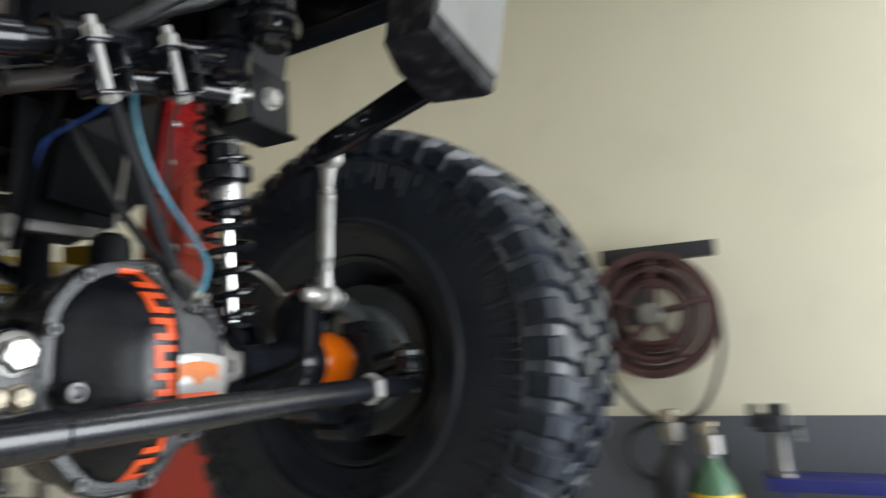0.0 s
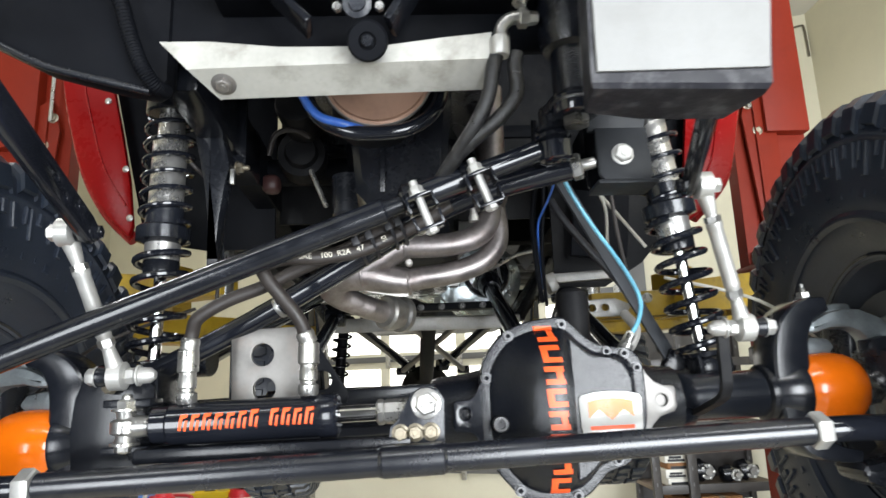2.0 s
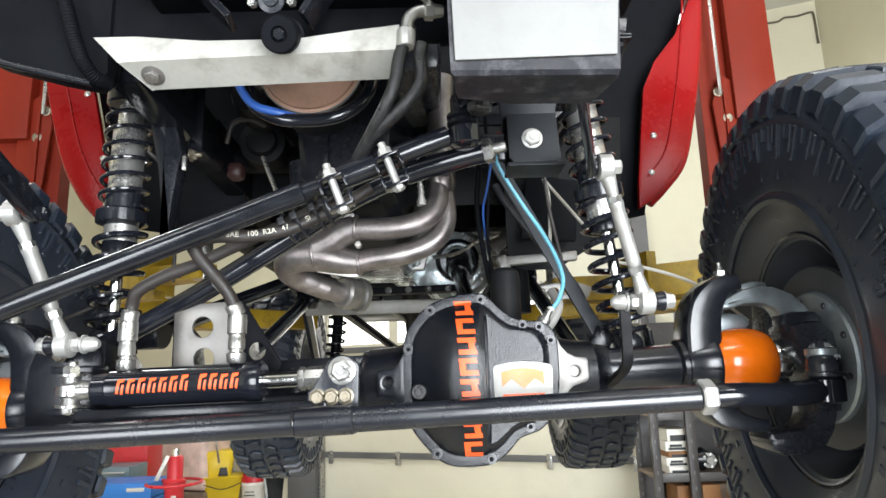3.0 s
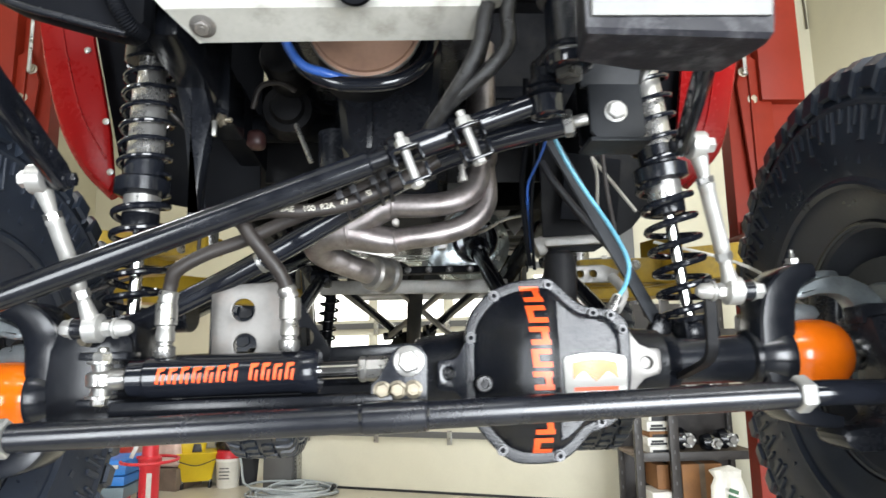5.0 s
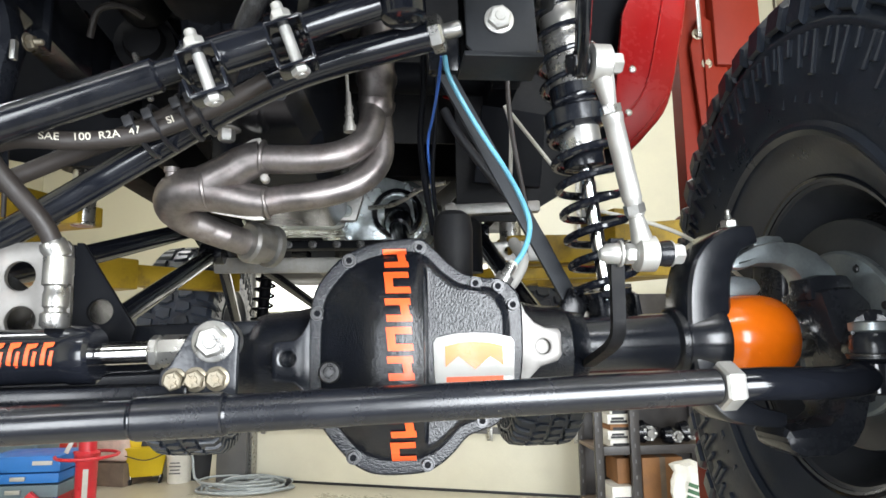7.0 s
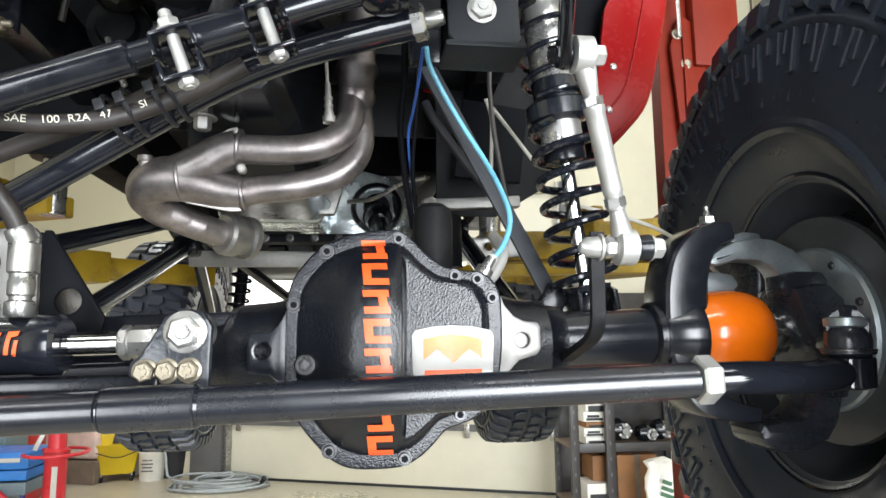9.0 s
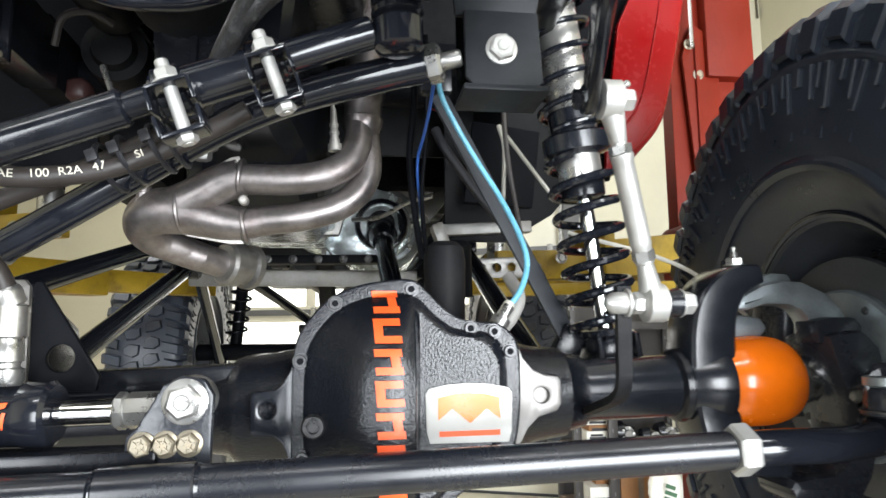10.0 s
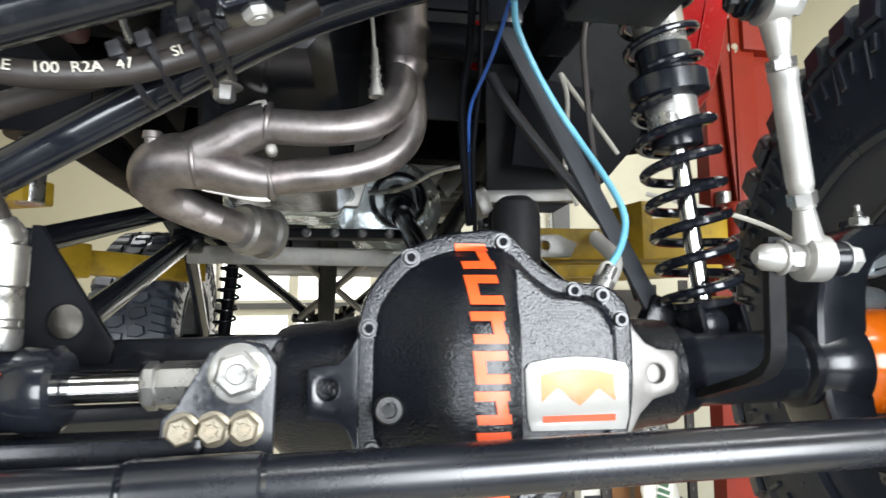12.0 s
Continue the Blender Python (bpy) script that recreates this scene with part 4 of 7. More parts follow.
part("clevis", box((0.07, 0.05, 0.012), pose(E0.x, 0.09, E0.z - 0.034), 0.003), SATIN, ram)
rnd = random.Random(4)
lx = -0.368
for i in range(11):
    w = 0.0138
    if i == 7:
        lx += 0.012
    h = 0.028 + rnd.uniform(-0.002, 0.004)
    zc = RL.z + 0.002 + (lx + 0.415) * 0.0235
    for poly in ([(lx, -h / 2), (lx + 0.0045, -h / 2), (lx + 0.0085, h / 2), (lx + 0.004, h / 2)], [(lx + 0.006, h * 0.28), (lx + w, h * 0.36), (lx + w + 0.001, h * 0.52), (lx + 0.006, h / 2)],
                 [(lx + 0.0075, -h / 2), (lx + 0.012, -h / 2 + 0.001), (lx + 0.015, h * 0.2), (lx + 0.0115, h * 0.2)]):
        bm = bmesh.new()
        bm.faces.new([bm.verts.new((x, 0, z)) for x, z in poly])
        bmesh.ops.subdivide_edges(bm, edges=bm.edges[:], cuts=4, use_grid_fill=True)
        for v in bm.verts:
            yy = RL.y + (v.co.x - RL.x) * (RR.y - RL.y) / (RR.x - RL.x)
            v.co = (v.co.x, yy - math.sqrt(0.0311 ** 2 - (v.co.z - 0.002) ** 2), zc + v.co.z - 0.002)
        part("painted_stroke", bm, ORANGE_PAINT, ram, "orange painted brush stroke")
    lx += w + 0.0032
HA, HB = Vector((-0.365, 0.062, 1.637)), Vector((-0.183, 0.054, 1.643))
for f in (HA, HB):
    part("hose_fitting", lathe(f, f + Vector((0, 0, 1)), [(0, 0.012), (0.004, 0.015), (0.016, 0.015), (0.018, 0.011), (0.022, 0.011), (0.024, 0.0135), (0.038, 0.0135), (0.04, 0.0125), (0.046, 0.0125), (0.048, 0.0155), (0.078, 0.0155), (0.08, 0.0125)], 14), ZINC, ram, "zinc crimped hose fitting")

# ---------- drag link and track bar ----------
DA, DB = Vector((-0.82, -0.008, 1.6255)), Vector((0.172, -0.02, 1.993))
dd = (DB - DA).normalized()
drag = thing("drag_link", (DA + DB) / 2, "glossy black tubular drag link with two clamps", "drag link")


def on_drag(x):
    return DA + (DB - DA) * ((x - DA.x) / (DB.x - DA.x))


part("tube", rod(DA, on_drag(-0.06), 0.0185, 36, 0.003), WORN, drag, "black tube with rubbed paint")
part("thread", rod(on_drag(-0.062), on_drag(-0.03), 0.0135, 24, 0.001), SATIN, drag)
part("adjuster", rod(on_drag(-0.035), on_drag(0.085), 0.021, 36, 0.002), BLACK, drag)
part("end_rod", rod(on_drag(0.08), DB, 0.0165, 30, 0.002), BLACK, drag)
part("ball_housing", lathe(DB + Vector((0.027, 0, -0.02)), DB + Vector((0.017, 0, 0.1)), [(0, 0.018), (0.004, 0.025), (0.03, 0.026), (0.036, 0.02)], 28), BLACK, drag)
part("dust_boot", lathe(DB + Vector((0.025, 0, 0.014)), DB + Vector((0.015, 0, 0.1)), [(0, 0.02), (0.004, 0.027), (0.01, 0.0265), (0.013, 0.022), (0.016, 0.026), (0.022, 0.0255), (0.025, 0.018), (0.05, 0.016)], 24), SATIN, drag, "ridged black dust boot")
for cx in (-0.018, 0.067):
    c = on_drag(cx)
    clamp = part("clamp", lathe(c - dd * 0.014, c + dd * 0.014, [(0, 0.0225), (0.002, 0.0255), (0.026, 0.0255), (0.028, 0.0225)], 28), SATIN, drag, "black pinch clamp")
    up = Vector((-dd.z, 0, dd.x))
    p0 = c + Vector((0, -0.038, 0)) - up * 0.037 + dd * 0.004
    for k0, k1 in ((0.026, 0.004), (-0.022, -0.002)):
        # a bent strap that opens towards the other one
        e = p0 + up * k0
        part("clamp_strap", beam(e - dd * 0.019, e + dd * 0.019, 0.03, 0.004, 0.0015, up=up), BLACK, clamp)
        for sd in (-1, 1):
            part("clamp_strap", beam(p0 + up * k0 + dd * 0.0185 * sd, p0 + up * k1 + dd * 0.0195 * sd, 0.03, 0.0035, 0.001, up=dd), BLACK, clamp)
    part("clamp_bolt", rod(p0 - up * 0.024, p0 + up * 0.03, 0.0062, 14, 0.001), SILVER, clamp, "zinc clamp bolt")
    part("clamp_bolt_head", hexbolt(p0 - up * 0.022, -up, 0.0098, 0.008, 0.0), SILVER, clamp)
    part("clamp_nut", hexbolt(p0 + up * 0.0285, up, 0.0108, 0.012, 0.0155), SILVER, clamp, "zinc flange nut")
    part("clamp_stud", rod(p0 + up * 0.04, p0 + up * 0.052, 0.0062, 14, 0.001), SILVER, clamp)

track = thing("track_bar", (-0.1, 0.09, 1.88), "black bent tubular track bar", "track bar")
TB = [(-0.53, 0.21, 1.662), (-0.3, 0.156, 1.764), (-0.1, 0.107, 1.867), (-0.02, 0.09, 1.911), (0.05, 0.078, 1.943), (0.13, 0.054, 1.963), (0.235, 0.02, 1.979)]
part("tube", sweep(TB, 0.0185, 28, 5), BLACK, track)
t0, t1 = Vector(TB[-2]), Vector(TB[-1])
td = (t1 - t0).normalized()
part("jam_nut", lathe(t1 - td * 0.006, t1 + td, [(0, 0.018), (0.003, 0.0215), (0.015, 0.0215), (0.018, 0.018)], 6), ZINC, track, "zinc jam nut")
part("threaded_end", lathe(t1, t1 + td, [(0.012, 0.0095), (0.03, 0.0095), (0.033, 0.008)], 18), ZINC, track)
part("bushing", lathe((-0.535, 0.16, 1.672), (-0.535, 0.25, 1.672), [(0, 0.02), (0.004, 0.028), (0.075, 0.028), (0.08, 0.02)], 24), SATIN, track)
part("end_ring", lathe(Vector(TB[1]) + Vector((0.05, -0.012, 0.0235)), Vector(TB[2]), [(0, 0.0192), (0.003, 0.0197), (0.007, 0.0192)], 28), ZINC, track, "bright worn ring")

bracket = thing("track_bar_bracket", (0.31, 0.02, 2.0), "black steel frame bracket with a pale zinc bolt", "bracket")
part("front_plate", plate([(0.272, 1.966), (0.28, 1.957), (0.35, 1.955), (0.358, 1.962), (0.353, 2.042), (0.27, 2.042)], 0.007, face(0.022), bev=0.002), BRACKETBLACK, bracket)
part("upper_plate", plate([(0.262, 2.04), (0.353, 2.04), (0.385, 2.2), (0.25, 2.2)], 0.007, face(0.032), bev=0.002), BRACKETBLACK, bracket)
part("lower_lip", beam((0.268, 0.04, 1.951), (0.362, 0.04, 1.951), 0.07, 0.007, 0.002), BRACKETBLACK, bracket)
part("rear_plate", plate([(0.272, 1.966), (0.28, 1.957), (0.35, 1.955), (0.358, 1.962), (0.353, 2.2), (0.27, 2.2)], 0.007, face(0.09), bev=0.002), SATIN, bracket)
part("bolt", hexbolt((0.311, 0.014, 1.997), (0, -1, 0), 0.0145, 0.009, 0.0175), SILVER, bracket, "pale zinc bolt")

# ---------- sway bar ----------
LINKS = [(1, Vector((0.422, -0.008, 1.936)), Vector((0.485, 0.045, 1.723)), Vector((0.402, -0.004, 1.938)), Vector((0.345, -0.21, 1.966))),
         (-1, Vector((-0.523, -0.008, 1.888)), Vector((-0.474, 0.075, 1.682)), Vector((-0.494, -0.002, 1.889)), Vector((-0.494, -0.2, 1.972)))]
swb = thing("sway_bar", (-0.07, -0.3, 1.99), "flat-armed black steel sway bar with adjusting holes", "sway bar")
for s, top, low, tip, root in LINKS:
    d = (top - low).normalized()
    link = thing("sway_bar_link", low, "silver zinc sway bar link with rod ends", "sway bar link", "sway bar links")
    part("rod", lathe(low + d * 0.045, top - d * 0.03, [(0, 0.008), (0.002, 0.0105), (0.02, 0.0105), (0.022, 0.0116), (0.026, 0.0116), (0.115, 0.0116), (0.118, 0.0126), (0.124, 0.0126), (0.126, 0.0095), (0.137, 0.0085)], 16), SILVER, link)
    part("jam_nut", lathe(low + d * 0.05, top, [(0, 0.0125), (0.011, 0.0125)], 6), ZINC, link)
    part("jam_nut", lathe(top - d * 0.058, top, [(0, 0.0125), (0.009, 0.0125)], 6), ZINC, link)
    for c, r in ((low, 0.0215), (top, 0.021)):
        part("rod_end", lathe(c - Vector((0.013, 0, 0)), c + Vector((1, 0, 0)), [(0, r - 0.005), (0.003, r), (0.023, r), (0.026, r - 0.005)], 24), SILVER, link)
        part("neck", lathe(c + (d if c is low else -d) * 0.016, c + (d if c is low else -d), [(0, 0.013), (0.03, 0.009)], 14), SILVER, link)
        o = 1 if c is top else -1
        part("spacer", lathe(c + Vector((-0.013 * s * o, 0, 0)), c + Vector((-s * o, 0, 0)), [(0, 0.011), (0.002, 0.014), (0.012, 0.016), (0.016, 0.016)], 18), SATIN, link)
        part("stud_nut", hexbolt(c + Vector((0.012 * s * o, 0, 0)), (s * o, 0, 0), 0.0125, 0.012, 0.015), SILVER, link)
        if c is low:
            part("end_nut", hexbolt(c + Vector((0.03 * s, 0, 0)), (s, 0, 0), 0.013, 0.014, 0.016), SILVER, link)
            part("acorn", lathe(c + Vector((-0.03 * s, 0, 0)), c + Vector((-s, 0, 0)), [(0, 0.016), (0.003, 0.016), (0.004, 0.013), (0.018, 0.012), (0.026, 0.006)], 14), SILVER, link)
    dirn = (tip - root).normalized()
    up = Vector((0, 0, 1)) - dirn * dirn.z
    up.normalize()
    sx = dirn.cross(up)
    M = Matrix((dirn, up, sx)).transposed().to_4x4()
    M.translation = root - sx * 0.007
    n = (tip - root).length
    poly = [(-0.1, -0.02), (n - 0.01, -0.0215), (n + 0.008, -0.017), (n + 0.016, 0.0), (n + 0.008, 0.017), (n - 0.01, 0.0215), (-0.1, 0.03)]
    part("arm", plate(poly, 0.014, M, [(n - 0.055, 0.006, 0.0045), (n - 0.085, -0.004, 0.0045), (n - 0.115, 0.006, 0.0045)], 0.0055), BLACK, swb)
    part("tip_bolt", hexbolt(tip - sx * 0.007 * 1, -sx, 0.011, 0.009, 0.014), BLACK, swb)
    part("tip_bolt", hexbolt(tip + sx * 0.007 * 1, sx, 0.011, 0.009, 0.014), BLACK, swb)

part("bracket_bolt", hexbolt((-0.502, 0.112, 1.668), (-0.35, -0.9, -0.25), 0.0105, 0.009, 0.013), GOLD, axle, "gold zinc bolt")

# ---------- coilovers ----------
def coilover(low, top, s):
    d = (top - low).normalized()
    n = (top - low).length
    th = thing("coilover_shock", low, "coilover shock with silver body and black dual springs", "shock absorber", "coilover shocks")
    part("shaft", rod(low, low + d * 0.25, 0.0115, 24, 0.001), CHROME, th, "polished chrome shaft")
    part("lower_eye", lathe(low + Vector((0, -0.02, 0)), low + Vector((0, 0.03, 0)), [(0, 0.016), (0.003, 0.02), (0.037, 0.02), (0.04, 0.016)], 22), SATIN, th)
    part("lower_seat", lathe(low + d * 0.02, top, [(0, 0.02), (0.004, 0.036), (0.012, 0.038), (0.014, 0.025)], 30), SATIN, th)
    part("seal_head", lathe(low + d * 0.225, top, [(0, 0.02), (0.004, 0.032), (0.03, 0.0335), (0.034, 0.031)], 30), SATIN, th, "black seal head")
    part("body", lathe(low + d * 0.255, top, [(0, 0.0325), (n - 0.31, 0.0325), (n - 0.3, 0.026), (n - 0.255, 0.024)], 36), BRUSHED, th, "polished silver shock body")
    part("slider", lathe(low + d * 0.29, top, [(0, 0.034), (0.003, 0.041), (0.006, 0.05), (0.03, 0.0505), (0.034, 0.046), (0.036, 0.036), (0.07, 0.0355), (0.072, 0.033)], 36), FORGEBLACK, th, "black spring slider")
    part("lower_spring", helix(low + d * 0.034, low + d * 0.29, 0.0465, 0.0066, 6.3, start=0.8 * s), BLACK, th, "glossy black coil spring")
    part("upper_spring", helix(low + d * 0.33, top - d * 0.0, 0.0455, 0.0048, 6.6, start=2.2 * s), BLACK, th, "glossy black coil spring")
    part("top_mount", rod(top, top + d * 0.05, 0.05, 30, 0.004), SATIN, th)
    part("reservoir_hose", sweep([low + d * 0.45 + Vector((-0.05 * s, -0.02, 0)), low + d * 0.4 + Vector((-0.09 * s, 0.02, 0)), low + d * 0.3 + Vector((-0.1 * s, 0.03, 0)), low + d * 0.18 + Vector((-0.09 * s, 0.06, 0))], 0.004, 8), HOSE, th)
    return th


coilover(Vector((0.523, 0.28, 1.665)), Vector((0.442, 0.262, 2.24)), 1)
coilover(Vector((-0.512, 0.29, 1.645)), Vector((-0.505, 0.3, 2.2)), -1)

# ---------- wheels ----------
def ring_profile(profile, seg, centre, bm=None):
    bm = bm or bmesh.new()
    loops = []
    for x, r in profile:
        loops.append([Vector((centre.x + x, centre.y + r * math.cos(2 * math.pi * k / seg), centre.z + r * math.sin(2 * math.pi * k / seg))) for k in range(seg)])
    return rings(bm, loops, False)


def block_mesh(name, outline_pts, h0, h1, taper=0.82):
    """A tread block: an outline (across, along) raised from h0 to h1."""
    bm = bmesh.new()
    cx = sum(p[0] for p in outline_pts) / len(outline_pts)
    cy = sum(p[1] for p in outline_pts) / len(outline_pts)
    low = [bm.verts.new((x, y, h0)) for x, y in outline_pts]
    mid = [bm.verts.new((cx + (x - cx) * 0.95, cy + (y - cy) * 0.93, h1 - 0.003)) for x, y in outline_pts]
    top = [bm.verts.new((cx + (x - cx) * 0.88, cy + (y - cy) * taper, h1)) for x, y in outline_pts]
    n = len(low)
    for a, b in ((low, mid), (mid, top)):
        for i in range(n):
            bm.faces.new((a[i], a[(i + 1) % n], b[(i + 1) % n], b[i]))
    bm.faces.new(top)
    return finish(bm, name, TREAD, False)


def shoulder_mesh(name, w_top, down, half):
    """A block on the shoulder that folds down onto the sidewall."""
    bm = bmesh.new()
    prof = [(0.085, 0.505), (0.085, 0.5265), (0.147, 0.519), (0.167, 0.5), (0.1735, 0.5 - down), (0.166, 0.496 - down), (0.15, 0.48)]
    rows = []
    for y in (-half, -half * 0.78, half * 0.78, half):
        k = 1.0 if abs(y) < half * 0.9 else 0.0
        rows.append([bm.verts.new((x * (w_top if i < 2 else 1) - (0 if k else 0.003), y + 0.014 * (i < 2), r - (0 if k else 0.008))) for i, (x, r) in enumerate(prof)])
    n = len(prof)
    for a, b in zip(rows, rows[1:]):
        for i in range(n):
            bm.faces.new((a[i], a[(i + 1) % n], b[(i + 1) % n], b[i]))
    bm.faces.new(rows[0][::-1])
    bm.faces.new(rows[-1])
    return finish(bm, name, TREAD, False)


def wheel(centre):
    w = thing("wheel", centre, "black off-road wheel with a chunky mud-terrain tyre", "wheel", "wheels")
    half = [(-0.112, 0.222), (-0.118, 0.236), (-0.14, 0.262), (-0.158, 0.3), (-0.1655, 0.345), (-0.167, 0.385), (-0.166, 0.425), (-0.1655, 0.437), (-0.1705, 0.441), (-0.1705, 0.447), (-0.164, 0.451), (-0.159, 0.482), (-0.146, 0.499), (-0.12, 0.508), (-0.06, 0.513), (0.0, 0.514)]
    full = half + [(-x, r) for x, r in half[-2::-1]]
    tyre = part("tyre", ring_profile(full, 96, centre), RUBBER, w, "black mud-terrain tyre", angle=60)
    rim = [(-0.116, 0.226), (-0.119, 0.234), (-0.116, 0.236), (-0.111, 0.232), (-0.108, 0.22), (-0.09, 0.214), (-0.05, 0.196), (0.03, 0.192), (0.06, 0.186), (0.066, 0.14), (0.05, 0.09), (0.06, 0.07), (0.06, 0.0005)]
    part("rim", ring_profile(rim, 72, centre), RIMPAINT, w, "black steel rim")
    rim2 = [(-0.116, 0.226), (-0.112, 0.226), (0.112, 0.226), (0.118, 0.236), (0.111, 0.21), (0.062, 0.2)]
    part("rim_back", ring_profile(rim2, 48, centre), MATT, w)
    part("rim_lip", ring_profile([(-0.1185, 0.2305), (-0.1215, 0.2335), (-0.1185, 0.2365)], 72, centre), BLACK, w, "glossy black rolled rim edge")
    part("hub", lathe(centre + Vector((-0.09, 0, 0)), centre + Vector((0.1, 0, 0)), [(0, 0.06), (0.005, 0.075), (0.06, 0.08), (0.15, 0.08)], 30), MATT, w)
    N = 46
    shoulder = [shoulder_mesh("shoulder_block", 1.0, 0.034, 0.0225), shoulder_mesh("shoulder_block", 1.14, 0.042, 0.021)]
    mids = [block_mesh("tread_block", [(0.008, -0.025), (0.05, -0.03), (0.074, -0.013), (0.07, 0.017), (0.034, 0.03), (0.01, 0.017)], 0.508, 0.527), block_mesh("tread_block", [(0.012, -0.028), (0.045, -0.025), (0.076, -0.008), (0.066, 0.025), (0.03, 0.025), (0.006, 0.008)], 0.508, 0.527)]
    for i in range(N):
        for sg in (1, -1):
            a = 2 * math.pi * (i + (0.5 if sg < 0 else 0)) / N
            for mesh, off in ((shoulder[i % 2], 0.0), (mids[i % 2], math.pi / N * 0.9)):
                ob = new(mesh.name.split(".")[0], mesh)
                ob.parent = tyre
                # local x across, y along, z outwards; the other half is the same turned round
                ob.matrix_basis = Matrix.Rotation(a + off, 4, "X") @ (Matrix.Rotation(math.pi, 4, "Z") if sg < 0 else Matrix.Identity(4))
    # moulded ribs on the sidewalls
    bm = bmesh.new()
    # long and short bars below the ring, in a pattern that shifts round the tyre
    for i in range(112):
        a = 2 * math.pi * (i + 0.25 * math.sin(i * 1.9)) / 112
        r1 = 0.437
        r0 = (0.388, 0.402, 0.375, 0.41)[(i + i // 9) % 4]
        for sg in (1, -1):
            m = Matrix.Translation(centre) @ Matrix.Rotation(a, 4, "X")
            box((0.014, 0.0075 if i % 3 else 0.013, r1 - r0), m @ pose(0.1655 * sg, 0, (r0 + r1) / 2, (4 if i % 2 else -3), -1.5 * sg, 0), 0.002, bm, 1)
    # raised marks, drawn as plain bars
    for i in range(64):
        if i % 16 in (0, 6, 7, 14, 15):
            continue
        a = 2 * math.pi * i / 64
        hgt = 0.016 + 0.008 * math.sin(i * 2.7)
        for sg in (1, -1):
            m = Matrix.Translation(centre) @ Matrix.Rotation(a, 4, "X")
            box((0.006, 0.004 + 0.009 * (i % 3 == 0), hgt), m @ pose(0.1635 * sg, 0, 0.348, 8 * math.sin(i), -6 * sg, 0), 0, bm)
    ribs = part("sidewall_ribs", bm, RUBBER, tyre, "moulded sidewall ribs", smooth=False)
    ribs["kind"] = "stuff"
    part("bead_ring", ring_profile([(-0.158, 0.292), (-0.1655, 0.3), (-0.166, 0.306), (-0.16, 0.314)], 72, centre), RUBBER, tyre)
    return w


WC = Vector((0.952, AY, AZ + AK * 0.92))
front_wheel = wheel(WC)
# both front wheels are steered a little
front_wheel.rotation_euler = (0, 0, radians(-6))
copy_thing(front_wheel, pose(-0.905, AY, AZ - AK * 0.92, 0, 0, 174))
copy_thing(front_wheel, pose(0.96, 2.76, 1.6, 7, 0, 0))
copy_thing(front_wheel, pose(-0.78, 2.76, 1.6, 3, 0, 180))

# ---------- body and frame ----------
vehicle = thing("off_road_vehicle", (0, 1.6, 2.3), "red off-road vehicle raised on a lift, seen from below", "vehicle")
for s in (1, -1):
    part("rail", beam((s * 0.40, -0.18 if s > 0 else 0.06, 2.2), (s * 0.42, 0.55, 2.19), 0.06, 0.12, 0.01), SATIN, vehicle)
    part("rail", beam((s * 0.42, 0.5, 2.2), (s * 0.47, 2.9, 2.12), 0.06, 0.12, 0.01), MATT, vehicle)
    part("shock_tower", plate([(s * 0.37, 2.1), (s * 0.54, 2.24), (s * 0.56, 2.34), (s * 0.37, 2.34)] if s > 0 else [(-0.37, 2.34), (-0.56, 2.34), (-0.54, 2.24), (-0.37, 2.1)], 0.012, face(0.24 if s > 0 else 0.36), bev=0.003), SATIN, vehicle)
    part("shock_tower_top", box((0.2, 0.16, 0.012), pose(s * 0.46, 0.29, 2.29), 0.003), SATIN, vehicle)
HOOP = [(-0.62, 2.285), (-0.541, 2.248), (-0.515, 2.232), (-0.477, 2.198), (-0.449, 2.154), (-0.436, 2.099), (-0.425, 2.044), (-0.415, 1.969), (-0.405, 1.88), (-0.395, 1.88), (-0.389, 1.969), (-0.381, 2.034), (-0.372, 2.078), (-0.378, 2.111), (-0.397, 2.166), (-0.431, 2.216), (-0.474, 2.246), (-0.517, 2.277), (-0.58, 2.33)]
part("shock_hoop", plate(HOOP[::-1], 0.05, face(0.305), bev=0.016), SATIN, vehicle, "curved black shock hoop")
part("hoop_bolt", hexbolt((-0.368, 0.288, 2.085), (1, -0.1, 0), 0.011, 0.01, 0.014, shank=0.03), GOLD, vehicle, "gold zinc bolt")
part("hoop_bolt_end", rod((-0.362, 0.288, 2.085), (-0.344, 0.287, 2.085), 0.005, 12), GOLD, vehicle)
part("clip", box((0.008, 0.01, 0.03), pose(-0.366, 0.252, 2.055), 0.002), ZINC, vehicle)
part("cross_tube", rod((-0.42, 0.66, 2.2), (0.42, 0.66, 2.2), 0.035, 20), MATT, vehicle)
part("skid_crossmember", box((0.62, 0.1, 0.045), pose(0.0, 1.2, 1.848, 6), 0.006), CASTALU, vehicle, "bare grey crossmember")
for s in (1, -1):
    part("crossmember_arm", beam((s * 0.3, 1.2, 1.855), (s * 0.44, 1.25, 2.06), 0.06, 0.04, 0.006), SATIN, vehicle)
part("bump_stop", lathe((0.283, 0.305, 1.7), (0.283, 0.305, 1.9), [(0, 0.03), (0.1, 0.031), (0.118, 0.028), (0.126, 0.018)], 26), LIFTEDBLACK, vehicle, "black rubber bump stop")
part("side_brace", plate([(0.36, 1.95), (0.5, 1.94), (0.52, 2.1), (0.38, 2.12)], 0.02, face(0.62), bev=0.004), MATT, vehicle)
part("lever_bracket", box((0.2, 0.03, 0.024), pose(0.41, 0.66, 1.906, 0, -3), 0.004), CASTALU, vehicle, "small cast grey bracket")
